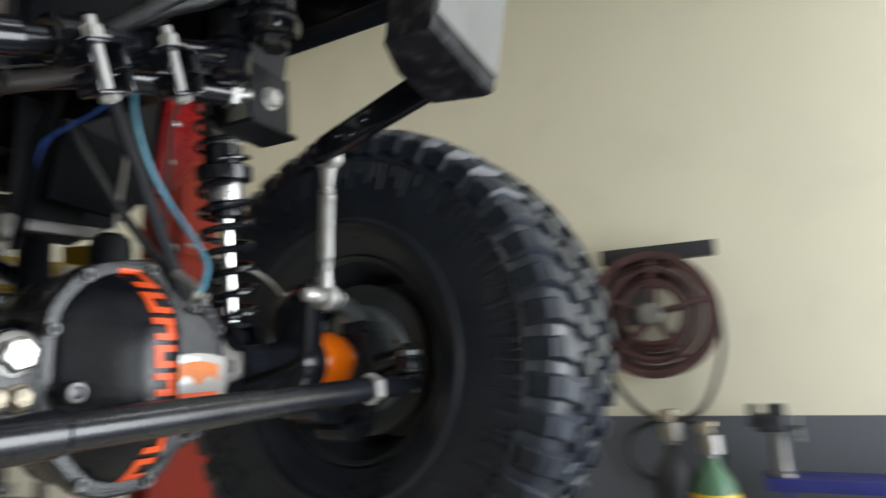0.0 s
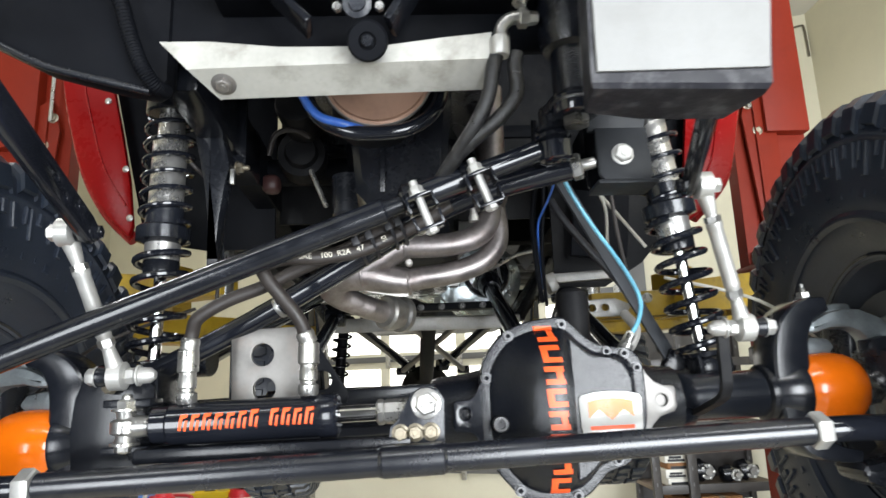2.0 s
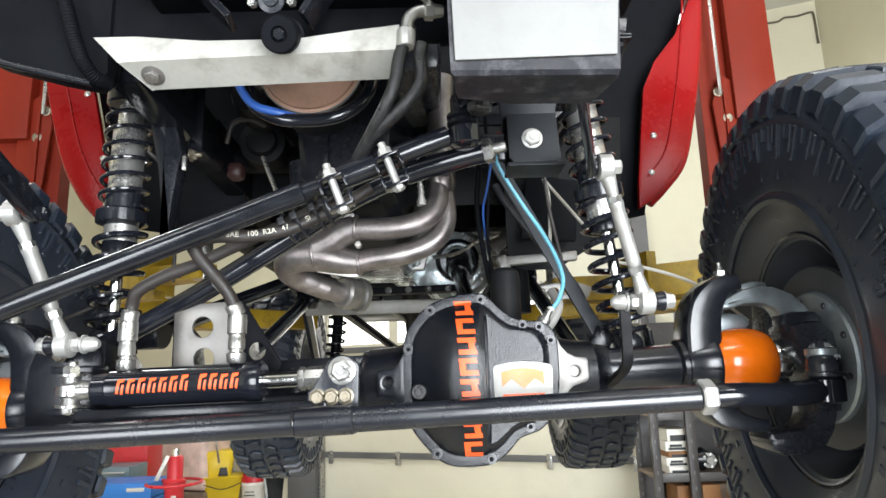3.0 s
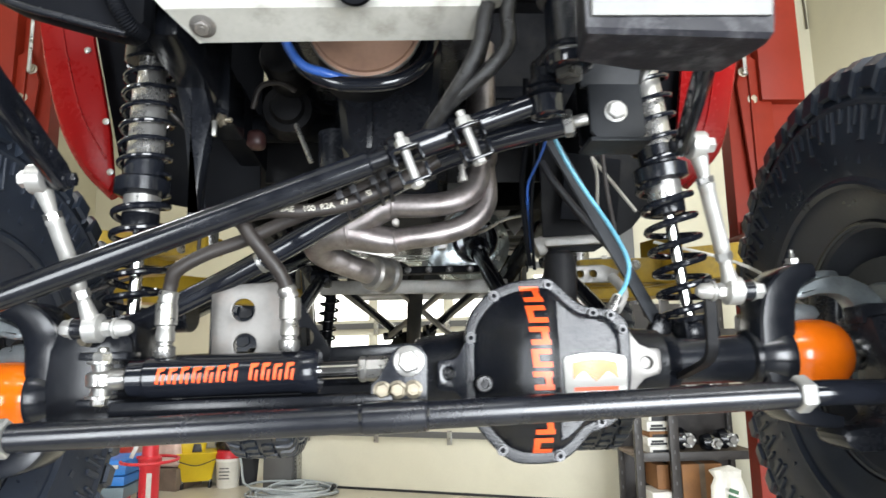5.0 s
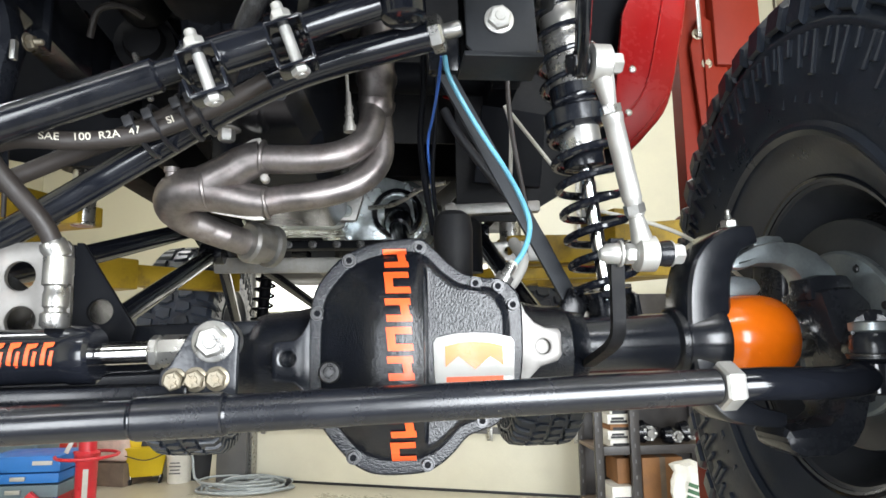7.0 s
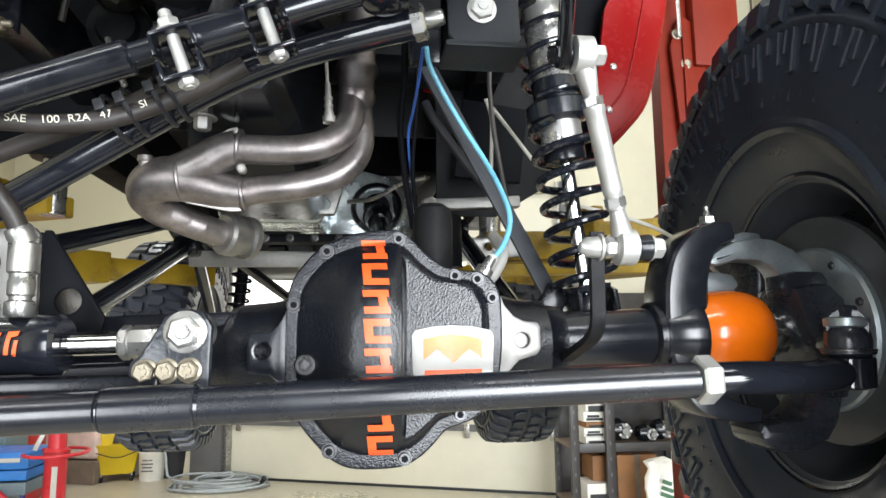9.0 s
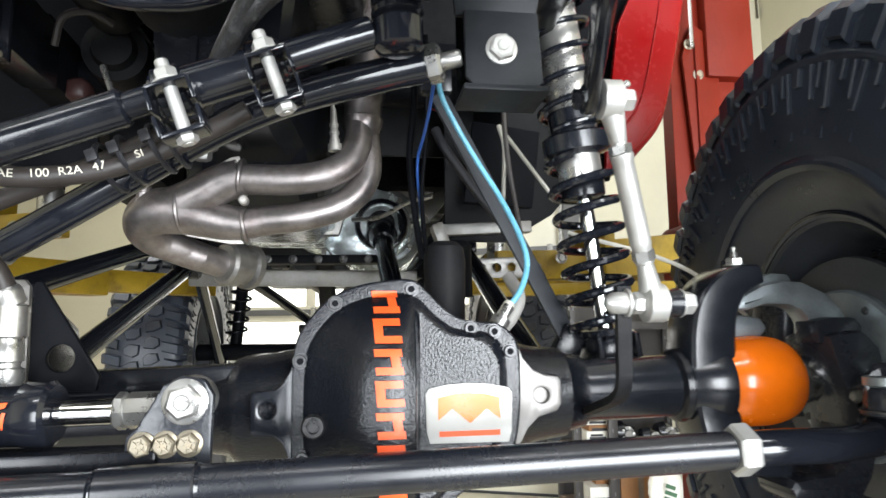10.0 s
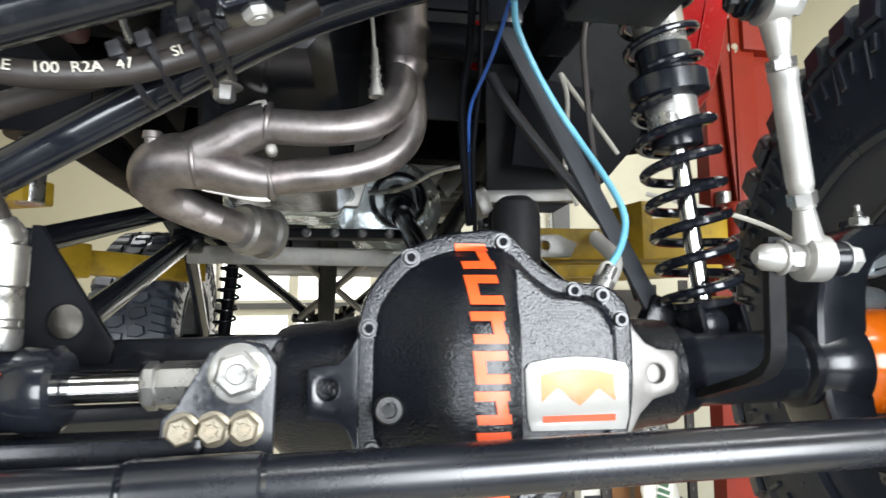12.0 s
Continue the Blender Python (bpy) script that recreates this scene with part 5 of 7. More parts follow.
part("lever_bracket_end", box((0.025, 0.05, 0.05), pose(0.318, 0.66, 1.89, 0, -20), 0.006), CASTALU, vehicle)
part("spring_perch", lathe((0.345, 0.6, 1.76), (0.345, 0.6, 1.9), [(0, 0.03), (0.1, 0.028), (0.11, 0.02)], 20), MATT, vehicle)

FEN_R = [(0.958, 2.74), (0.946, 2.62), (0.922, 2.47), (0.899, 2.357), (0.859, 2.206), (0.8, 2.128), (0.753, 2.081), (0.714, 2.056), (0.718, 2.131), (0.736, 2.271), (0.757, 2.418), (0.797, 2.502), (0.866, 2.586), (0.936, 2.735)]
FEN_L = [(-1.0, 2.74), (-0.965, 2.48), (-0.935, 2.35), (-0.905, 2.25), (-0.875, 2.185), (-0.83, 2.115), (-0.765, 2.05), (-0.755, 2.08), (-0.77, 2.2), (-0.8, 2.34), (-0.826, 2.45), (-0.875, 2.74)]
for poly, s in ((FEN_R, 1), (FEN_L, -1)):
    y = 0.76 if s > 0 else 0.72
    fen = part("fender", plate(poly if s > 0 else poly[::-1], 0.02, face(y), bev=0.006), RED, vehicle, "glossy red inner fender panel")
    lip = [Vector((x, y + 0.02, z)) for x, z in poly[:7]]
    part("fender_lip", sweep(lip, 0.017, 10, 4), RED, fen)
    part("fender_return", rings(bmesh.new(), [[p + Vector((0, 0, 0)), p + Vector((0, 0.05, 0)), p + Vector((-0.012 * s, 0.05, 0)), p + Vector((-0.012 * s, 0, 0))] for p in curve_points(lip, 4)]), RED, fen)
    crease = [Vector((x - s * 0.055, y - 0.0215, z + 0.02)) for x, z in poly[:6]]
    part("crease", sweep(crease, 0.003, 8, 4), RED, fen)
    for fx, fz in (((0.773, 2.27), (0.757, 2.16)) if s > 0 else ((-0.84, 2.428), (-0.781, 2.234), (-0.762, 2.1))):
        part("clip", lathe((fx, y - 0.02, fz), (fx, 0, fz), [(0, 0.009), (0.003, 0.009), (0.006, 0.004)], 12), ZINC, fen)
    liner = [(s * 0.745, 2.05), (s * 0.85, 2.5), (s * 0.94, 2.76), (s * 0.4, 2.76), (s * 0.4, 2.02), (s * 0.58, 2.02)]
    part("inner_liner", plate(liner if s > 0 else liner[::-1], 0.01, face(y + 0.045), bev=0.002), MATT, vehicle, "matt black inner liner")
part("side_panel", plate([(0.33, 1.88), (0.46, 1.88), (0.56, 1.94), (0.64, 2.03), (0.66, 2.3), (0.33, 2.3)], 0.012, face(0.68), bev=0.003), LIFTEDBLACK, vehicle, "matt black inner panel")
part("bulkhead", plate([(-0.4, 2.1), (0.45, 2.1), (0.45, 2.62), (-0.4, 2.62)], 0.01, face(0.82), bev=0.002), LIFTEDBLACK, vehicle, "matt black bulkhead")
part("firewall", plate([(0.312, 2.2), (0.345, 2.19), (0.356, 2.24), (0.35, 2.3), (0.325, 2.3)], 0.01, face(0.77), bev=0.002), RED, vehicle, "small red painted panel edge")
part("toe_board", box((0.9, 0.03, 0.5), pose(0.1, 1.3, 2.35, -20), 0.004), LIFTEDBLACK, vehicle)
part("red_bracket", box((0.044, 0.05, 0.046), pose(-0.375, 0.6, 2.15), 0.02, seg=3), BROWNHOSE, vehicle, "dull dark red bracket")
part("floor_pan", box((1.5, 2.4, 0.04), pose(0, 2.0, 2.36), 0.01), MATT, vehicle, "matt black underbody floor")
part("bay_panel", box((1.1, 1.3, 0.03), pose(0, 0.45, 2.62), 0.01), LIFTEDBLACK, vehicle)
part("sill", box((0.12, 2.0, 0.12), pose(0.8, 1.95, 2.3), 0.02), MATT, vehicle)
part("sill", box((0.12, 2.0, 0.12), pose(-0.8, 1.95, 2.3), 0.02), MATT, vehicle)
part("tail_panel", box((1.6, 0.05, 0.5), pose(0, 3.4, 2.4), 0.02), MATT, vehicle)
part("fuel_tank", box((0.7, 0.6, 0.22), pose(0.05, 2.3, 2.02), 0.03), PLASTIC_B, vehicle, "black fuel tank skid")

part("underside", plate([(-0.8, 2.27), (-0.662, 2.19), (-0.572, 2.142), (-0.484, 2.116), (-0.41, 2.097), (-0.385, 2.12), (-0.385, 2.42), (-0.8, 2.42)], 0.05, face(0.03), bev=0.018), MATT, vehicle, "smooth black curved bumper wing")
part("cross_plate", box((0.8, 0.2, 0.012), pose(0.09, -0.06, 2.235), 0.003), MATT, vehicle)
part("underside_rim", sweep([(-0.8, -0.022, 2.272), (-0.662, -0.022, 2.193), (-0.572, -0.022, 2.146), (-0.484, -0.022, 2.12), (-0.41, -0.022, 2.1)], 0.006, 10), SATIN, vehicle, "rolled edge of the bumper wing")
part("front_sheet", plate([(-0.7, 2.3), (-0.36, 2.165), (0.2, 2.165), (0.2, 2.5), (-0.7, 2.5)], 0.01, face(-0.0), bev=0.002), MATT, vehicle)
part("winch_drum", lathe((-0.3, -0.13, 2.3), (0.2, -0.13, 2.3), [(0, 0.05), (0.02, 0.06), (0.47, 0.06), (0.5, 0.05)], 30), BLACK, vehicle)
xm = bmesh.new()
prof = [(-0.1, 2.14), (-0.102, 2.098), (-0.056, 2.073), (-0.05, 2.077), (-0.092, 2.103), (-0.09, 2.14)]
loops = [[Vector((x0 + dx * k, y, z - dip * (k == 0) + 0.02 * (x0 + 0.1))) for (y, z), k in zip(prof, (0, 0.55, 1, 1, 0.55, 0))] for x0, dx, dip in ((-0.368, 0.075, -0.002), (-0.3, 0.01, 0.0), (-0.2, 0.0, 0.012), (-0.06, 0.0, 0.016), (0.03, 0.0, 0.006), (0.08, 0.005, 0.002), (0.1, -0.008, 0.0))]
rings(xm, loops)
part("lower_crossmember", xm, ALU, vehicle, "scuffed bare aluminium crossmember", smooth=False)
part("crossmember_bolt", hexbolt((-0.283, -0.078, 2.083), (0, -0.5, -0.85), 0.012, 0.008, 0.018), STEEL, vehicle, "weathered dull bolt")
part("bushing", lathe((-0.076, -0.06, 2.155), (-0.074, -0.14, 2.11), [(0, 0.024), (0.03, 0.027), (0.032, 0.021), (0.06, 0.021), (0.064, 0.028), (0.086, 0.028), (0.09, 0.025), (0.09, 0.012), (0.084, 0.011)], 30), MATT, vehicle, "black rubber mount bushing")
part("bushing_core", hexbolt((-0.0743, -0.134, 2.1135), (0.02, -0.87, -0.49), 0.009, 0.008), SATIN, vehicle)
part("mount_flange", lathe((-0.088, -0.13, 2.172), (-0.088, -0.19, 2.155), [(0, 0.02), (0.004, 0.02), (0.005, 0.012), (0.009, 0.011)], 24), CAST, vehicle)
for dx in (-0.028, 0.03):
    part("flange_stud", hexbolt((-0.087 + dx, -0.13, 2.166), (0, -0.9, -0.3), 0.007, 0.014), ZINC, vehicle)
for dx in (-0.14, 0.09):
    part("mount_web", beam((-0.09 + dx * 1.2, -0.1, 2.26), (-0.09 + dx * 0.5, -0.09, 2.16), 0.05, 0.012, 0.003), SATIN, vehicle)
# the guard round the steering box
GP = [(0.171, -0.322), (0.366, -0.314), (0.368, -0.3), (0.352, -0.236), (0.25, -0.24), (0.178, -0.262)]
guard = thing("steering_guard", (0.27, -0.28, 2.1), "steering box guard with bare aluminium face and scuffed black underside", "skid plate")
gb = bmesh.new()
rings(gb, [[Vector((0.27 + (x - 0.27) * k, y + dy, z)) for x, y in GP] for z, k, dy in ((1.949, 0.97, 0.004), (1.954, 1.0, 0.0), (2.26, 1.06, -0.05))])
FACEALU = material("dull_aluminium_face", (0.2, 0.2, 0.195), 0.55, 0.3, 0.12, 9, 120, 0.08, tint=(0.15, 0.147, 0.14), tint_amount=0.4)
SCUFF = material("scuffed_black_paint", (0.014, 0.014, 0.018), 0.42, 0, 0.3, 22, 140, 0.15, tint=(0.22, 0.22, 0.23), tint_amount=0.25, spec=0.2)
part("shell", gb, SCUFF, guard, "black painted shell scuffed to bare metal", smooth=False)
part("face_plate", plate([(0.176, 1.964), (0.362, 1.97), (0.377, 2.26), (0.166, 2.26)], 0.005, Matrix.Translation((0, -0.3285, 1.95)) @ Matrix.Rotation(radians(2.4), 4, "Z") @ Matrix.Rotation(radians(8.6), 4, "X") @ face(0) @ Matrix.Translation((0, -1.95, 0)), bev=0.001), FACEALU, guard, "bare aluminium face plate", smooth=False)

gear = thing("steering_gear", (0.205, -0.06, 2.2), "black cast steering gear with a pitman arm", "steering gear")
part("housing", lathe((0.22, -0.07, 2.055), (0.214, -0.07, 2.5), [(0, 0.026), (0.004, 0.03), (0.07, 0.03), (0.075, 0.04), (0.1, 0.046), (0.36, 0.048)], 28), WRINKLE, gear)
part("shaft_seal", lathe((0.22, -0.07, 2.024), (0.22, -0.07, 2.2), [(0, 0.025), (0.003, 0.032), (0.012, 0.0345), (0.026, 0.0345), (0.03, 0.031), (0.034, 0.026)], 32), BLACK, gear, "glossy black pitman shaft collar")
part("seal_band", lathe((0.22, -0.07, 2.041), (0.22, -0.07, 2.2), [(0, 0.0345), (0.001, 0.0352), (0.004, 0.0352), (0.005, 0.0345)], 32), BOLT, gear, "bright band")
part("pitman_nut", hexbolt((0.22, -0.07, 2.026), (0, 0, -1), 0.02, 0.016), BOLT, gear)
part("pitman_arm", beam((0.22, -0.06, 2.066), (0.2, -0.018, 2.05), 0.046, 0.018, 0.006), SATIN, gear)
part("pitman_boss", rod((0.199, -0.018, 2.03), (0.199, -0.018, 2.062), 0.022, 20), SATIN, gear)

# ---------- engine ----------
engine = thing("engine", (-0.05, 0.6, 2.3), "dark engine with black sump seen from below", "engine")
SUMP = [(0.27, 2.02, 0.075), (0.285, 1.998, 0.088), (0.5, 1.995, 0.1), (0.54, 1.95, 0.11), (0.6, 1.905, 0.125), (0.84, 1.9, 0.125), (0.92, 1.94, 0.11)]
part("sump", rings(bmesh.new(), [[Vector((-0.045 + kx, y, zz)) for kx, zz in ((-h - 0.02, 2.25), (-h, z + 0.03), (-h + 0.025, z), (h - 0.025, z), (h, z + 0.03), (h + 0.02, 2.25))] for y, z, h in SUMP]), SATIN, engine, "glossy black oil sump", angle=30)
part("sump_rib", box((0.012, 0.02, 0.12), pose(-0.08, 0.272, 2.08), 0.005), SATIN, engine)
part("block", box((0.42, 0.75, 0.35), pose(-0.045, 0.62, 2.42), 0.03), CAST, engine)
part("drain_plug", hexbolt((-0.1, 0.42, 1.997), (0, 0, -1), 0.015, 0.02, 0.024), CASTALU, engine)
part("front_case", lathe((-0.09, 0.28, 2.2), (-0.09, 0.18, 2.2), [(0, 0.09), (0.06, 0.08), (0.09, 0.05)], 30), LIFTEDBLACK, engine)
PC = Vector((-0.076, 0.1, 2.18))
part("pulley", lathe(PC, PC + Vector((0, -1, 0)), [(0, 0.07), (0.004, 0.094), (0.012, 0.094), (0.014, 0.089), (0.018, 0.087), (0.02, 0.06)], 48), TAN, engine, "brown faced crank pulley")
part("pulley_rim", lathe(PC + Vector((0, -0.004, 0)), PC + Vector((0, -1, 0)), [(0, 0.0945), (0.002, 0.0965), (0.006, 0.0965), (0.008, 0.0945)], 48), CASTALU, engine)
part("lower_tube", sweep([PC + Vector((-0.135, 0.02, 0.0)), PC + Vector((-0.105, 0.0, -0.07)), PC + Vector((-0.055, -0.01, -0.103)), PC + Vector((0, -0.012, -0.109)), PC + Vector((0.055, -0.01, -0.1)), PC + Vector((0.1, 0.0, -0.06)), PC + Vector((0.12, 0.02, 0.02))], 0.0125, 16), BLACK, engine, "glossy black bent tube")
part("blue_hose", sweep([PC + Vector((-0.14, -0.02, 0.0)), PC + Vector((-0.122, -0.02, -0.05)), PC + Vector((-0.098, -0.02, -0.08)), PC + Vector((-0.06, -0.02, -0.094)), PC + Vector((-0.02, 0.0, -0.1))], 0.0075, 12), DEEPBLUE, engine, "blue hose")
part("vacuum_line", sweep([(-0.34, 0.42, 2.16), (-0.32, 0.4, 2.2), (-0.28, 0.4, 2.21), (-0.25, 0.42, 2.2)], 0.006, 8), HOSE, engine)
part("dipstick_rod", rod((-0.235, 0.35, 2.1), (-0.2, 0.34, 2.015), 0.005, 8), ZINC, engine)
part("accessory", lathe((-0.285, 0.5, 2.2), (-0.3, 0.64, 2.21), [(0, 0.02), (0.003, 0.034), (0.02, 0.04), (0.024, 0.056), (0.1, 0.06), (0.13, 0.05)], 26), LIFTEDBLACK, engine, "black belt-driven accessory")
part("accessory", lathe((-0.27, 0.36, 2.26), (-0.27, 0.5, 2.26), [(0, 0.03), (0.004, 0.044), (0.02, 0.05), (0.12, 0.05)], 20), LIFTEDBLACK, engine)
part("filter", lathe((-0.17, 0.5, 2.03), (-0.17, 0.5, 2.2), [(0, 0.03), (0.01, 0.04), (0.1, 0.042)], 20), CAST, engine)

exhaust = thing("exhaust_header", (0, 0.46, 1.95), "heat-tinted steel exhaust header with a two-into-one collector", "exhaust")
EU = [(-0.06, 0.45, 1.952), (-0.02, 0.45, 1.951), (0.031, 0.45, 1.951), (0.076, 0.452, 1.957), (0.11, 0.456, 1.969), (0.134, 0.462, 1.988), (0.148, 0.47, 2.017), (0.152, 0.48, 2.05), (0.152, 0.49, 2.1)]
EL = [(-0.055, 0.472, 1.874), (-0.01, 0.474, 1.884), (0.031, 0.475, 1.889), (0.08, 0.478, 1.899), (0.124, 0.482, 1.917), (0.152, 0.487, 1.942), (0.166, 0.492, 1.972), (0.168, 0.496, 2.005), (0.164, 0.5, 2.06)]
part("upper_tube", sweep(EU, 0.0258, 24, 6), HEADER, exhaust)
part("lower_tube", sweep(EL, 0.0252, 24, 6), HEADER, exhaust)
# two cones that run into one pipe
part("collector", sweep([(-0.043, 0.45, 1.954), (-0.075, 0.452, 1.943), (-0.11, 0.456, 1.922), (-0.15, 0.461, 1.902)], lambda t: 0.0315 + 0.005 * t, 28, 6), HEADER, exhaust, "welded collector cone")
part("collector", sweep([(-0.04, 0.47, 1.876), (-0.075, 0.468, 1.88), (-0.11, 0.464, 1.888), (-0.15, 0.461, 1.896)], lambda t: 0.0295 + 0.007 * t, 28, 6), HEADER, exhaust, "welded collector cone")
part("elbow", sweep([(-0.14, 0.461, 1.897), (-0.172, 0.463, 1.897), (-0.198, 0.473, 1.888), (-0.208, 0.497, 1.871), (-0.194, 0.527, 1.855), (-0.165, 0.55, 1.842), (-0.13, 0.57, 1.83)], lambda t: 0.0395 - 0.013 * smooth(0.1, 0.9, t), 26, 6), HEADER, exhaust, "collector elbow")
part("web", plate([(-0.14, 1.941), (-0.12, 1.953), (-0.062, 1.988), (-0.048, 1.991), (-0.045, 1.984), (-0.1, 1.94)], 0.006, face(0.455), bev=0.0015), RAWEDGE, exhaust)
part("web", plate([(-0.135, 1.856), (-0.1, 1.864), (-0.045, 1.852), (-0.038, 1.843), (-0.06, 1.842), (-0.12, 1.853)], 0.006, face(0.468), bev=0.0015), RAWEDGE, exhaust)
part("web_tip", rod((-0.036, 0.428, 1.912), (-0.036, 0.45, 1.912), 0.008, 14), RAWEDGE, exhaust)
for c, d, r in ((Vector((-0.146, 0.461, 1.898)), Vector((1, 0, 0.1)), 0.0405), (Vector((-0.047, 0.45, 1.953)), Vector((1, 0, -0.1)), 0.0325), (Vector((-0.044, 0.471, 1.876)), Vector((1, 0, 0.2)), 0.0305), (Vector((0.152, 0.487, 2.075)), Vector((0, 0.1, 1)), 0.0268)):
    part("weld_bead", lathe(c, c + d, [(0, r - 0.004), (0.001, r), (0.004, r + 0.0012), (0.007, r), (0.008, r - 0.004)], 28), HEADER, exhaust)
part("upper_cone", lathe((0.158, 0.49, 2.045), (0.164, 0.5, 2.4), [(0, 0.026), (0.008, 0.031), (0.02, 0.036), (0.03, 0.037), (0.032, 0.034), (0.06, 0.035), (0.075, 0.04), (0.085, 0.04), (0.1, 0.034), (0.3, 0.034)], 32), HEADER, exhaust)
part("bung", lathe((-0.199, 0.45, 1.91), (-0.199, 0.44, 2.0), [(0, 0.011), (0.014, 0.011), (0.015, 0.014), (0.024, 0.013)], 12), HEADER, exhaust)
part("sensor", lathe((0.112, 0.452, 2.005), (0.104, 0.446, 2.15), [(0, 0.012), (0.012, 0.012), (0.013, 0.009), (0.02, 0.009), (0.021, 0.0072), (0.028, 0.0072), (0.029, 0.0085), (0.034, 0.0085), (0.035, 0.0068), (0.042, 0.0068), (0.043, 0.008), (0.048, 0.008), (0.049, 0.006), (0.075, 0.0048)], 14), RAWEDGE, exhaust, "pale ribbed oxygen sensor")
part("sensor_wire", sweep([(0.108, 0.449, 2.06), (0.106, 0.45, 2.1), (0.102, 0.46, 2.15)], 0.003, 8), PALE, exhaust)
part("outlet", sweep([(-0.19, 0.53, 1.853), (-0.15, 0.56, 1.838), (-0.11, 0.6, 1.826), (-0.08, 0.64, 1.82)], 0.0265, 22), HEADER, exhaust)
part("outlet_flange", lathe((-0.1, 0.6, 1.825), (-0.04, 0.67, 1.82), [(0, 0.036), (0.006, 0.042), (0.03, 0.042), (0.034, 0.036), (0.05, 0.036), (0.054, 0.044), (0.066, 0.044)], 24), CASTALU, exhaust, "band clamp on the outlet")

box_ob = thing("transmission", (0.05, 1.2, 2.05), "cast aluminium gearbox and transfer case", "gearbox")
part("bellhousing", lathe((-0.03, 0.86, 2.14), (0.0, 1.25, 2.1), [(0, 0.19), (0.03, 0.19), (0.05, 0.17), (0.25, 0.13), (0.4, 0.12)], 28), CASTALU, box_ob)
part("pan", box((0.28, 0.3, 0.1), pose(-0.07, 1.16, 1.985, 4), 0.035, seg=4), CASEALU, box_ob)
TC = Vector((0.21, 1.22, 2.003))
part("transfer_case", lathe(TC, TC + Vector((0, 1, 0)), [(0, 0.07), (0.004, 0.088), (0.03, 0.096), (0.034, 0.108), (0.05, 0.11), (0.06, 0.13), (0.25, 0.14), (0.3, 0.1)], 34), CASEALU, box_ob, "bright cast transfer case")
part("case_side", plate([(0.05, 1.93), (0.08, 1.905), (0.25, 1.9), (0.27, 1.96), (0.25, 2.1), (0.13, 2.13), (0.08, 2.1)], 0.1, face(1.29), bev=0.018), CASEALU, box_ob, "bright cast case half")
part("case_flange", plate([(0.03, 1.915), (0.27, 1.885), (0.3, 1.96), (0.28, 2.11), (0.12, 2.15), (0.05, 2.11)], 0.014, face(1.31), bev=0.004), CASTALU, box_ob)
part("output_seal", lathe(TC, TC + Vector((0, -1, 0)), [(0, 0.078), (0.03, 0.078), (0.04, 0.074), (0.042, 0.062), (0.012, 0.056), (0.01, 0.044), (0.05, 0.038)], 32), BLACK, box_ob, "black output seal")
for k in range(8):
    a = k * math.pi / 4 + 0.2
    part("case_bolt", hexbolt(TC + Vector((0.1 * math.cos(a), 0.034, 0.1 * math.sin(a))), (0, -1, 0), 0.008, 0.008, 0.011), ZINC, box_ob)
part("case_snout", lathe((0.02, 1.28, 2.05), (0.02, 1.5, 2.05), [(0, 0.05), (0.01, 0.075), (0.05, 0.085), (0.2, 0.1)], 26), CASEALU, box_ob)
for k in range(3):
    part("case_rib", beam((0.06 + 0.05 * k, 1.23, 1.915), (0.075 + 0.045 * k, 1.235, 2.09), 0.016, 0.01, 0.003, up=(0, 1, 0)), CASEALU, box_ob)
part("fin_plate", plate([(0.33, 2.08), (0.4, 2.14), (0.43, 2.12), (0.36, 2.03)], 0.02, face(1.3), bev=0.003), CASTALU, box_ob)
for k in range(4):
    part("cooling_fin", box((0.1, 0.1, 0.008), pose(0.37, 1.36, 1.985 + 0.024 * k), 0.002), CASTALU, box_ob)
part("pan_rail", beam((-0.24, 1.0, 1.874), (0.22, 1.0, 1.879), 0.05, 0.022, 0.004), MATT, box_ob)

for k in range(7):
    part("rail_stud", hexbolt((-0.2 + 0.062 * k, 0.972, 1.874 + 0.0007 * k), (0, -1, 0), 0.008, 0.01, 0.011), BOLT, box_ob)
part("case_web", plate([(-0.12, 1.93), (0.1, 1.93), (0.12, 2.0), (0.02, 2.06), (-0.14, 2.04)], 0.03, face(0.96), [(-0.06, 1.98, 0.018), (0.04, 1.985, 0.014)], 0.008), CASTALU, box_ob, "cast aluminium web")
for cx, cz, r in ((-0.09, 1.945, 0.02), (0.075, 1.955, 0.016), (0.02, 2.03, 0.018)):
    part("boss", lathe((cx, 0.935, cz), (cx, 0.9, cz), [(0, r), (0.012, r), (0.016, r * 0.8), (0.016, r * 0.45), (0.006, r * 0.4)], 18), CASEALU, box_ob)
part("shift_rod", sweep([(0.13, 1.1, 2.0), (0.2, 1.0, 1.99), (0.27, 0.95, 2.02), (0.33, 0.92, 2.03)], 0.006, 8), ZINC, box_ob, "bright shift rod")

shaft = thing("front_driveshaft", (0.24, 0.95, 1.88), "black front driveshaft to the transfer case", "driveshaft")
part("tube", rod((0.228, 0.58, 1.722), (0.212, 1.08, 1.94), 0.024, 22), BLACK, shaft)
part("joint", lathe((0.212, 1.07, 1.936), TC, [(0, 0.028), (0.03, 0.034), (0.06, 0.042), (0.1, 0.038), (0.16, 0.03)], 24), BLACK, shaft)
part("joint", lathe((0.226, 0.53, 1.705), (0.229, 0.61, 1.735), [(0, 0.035), (0.03, 0.042), (0.08, 0.028)], 20), MATT, shaft)

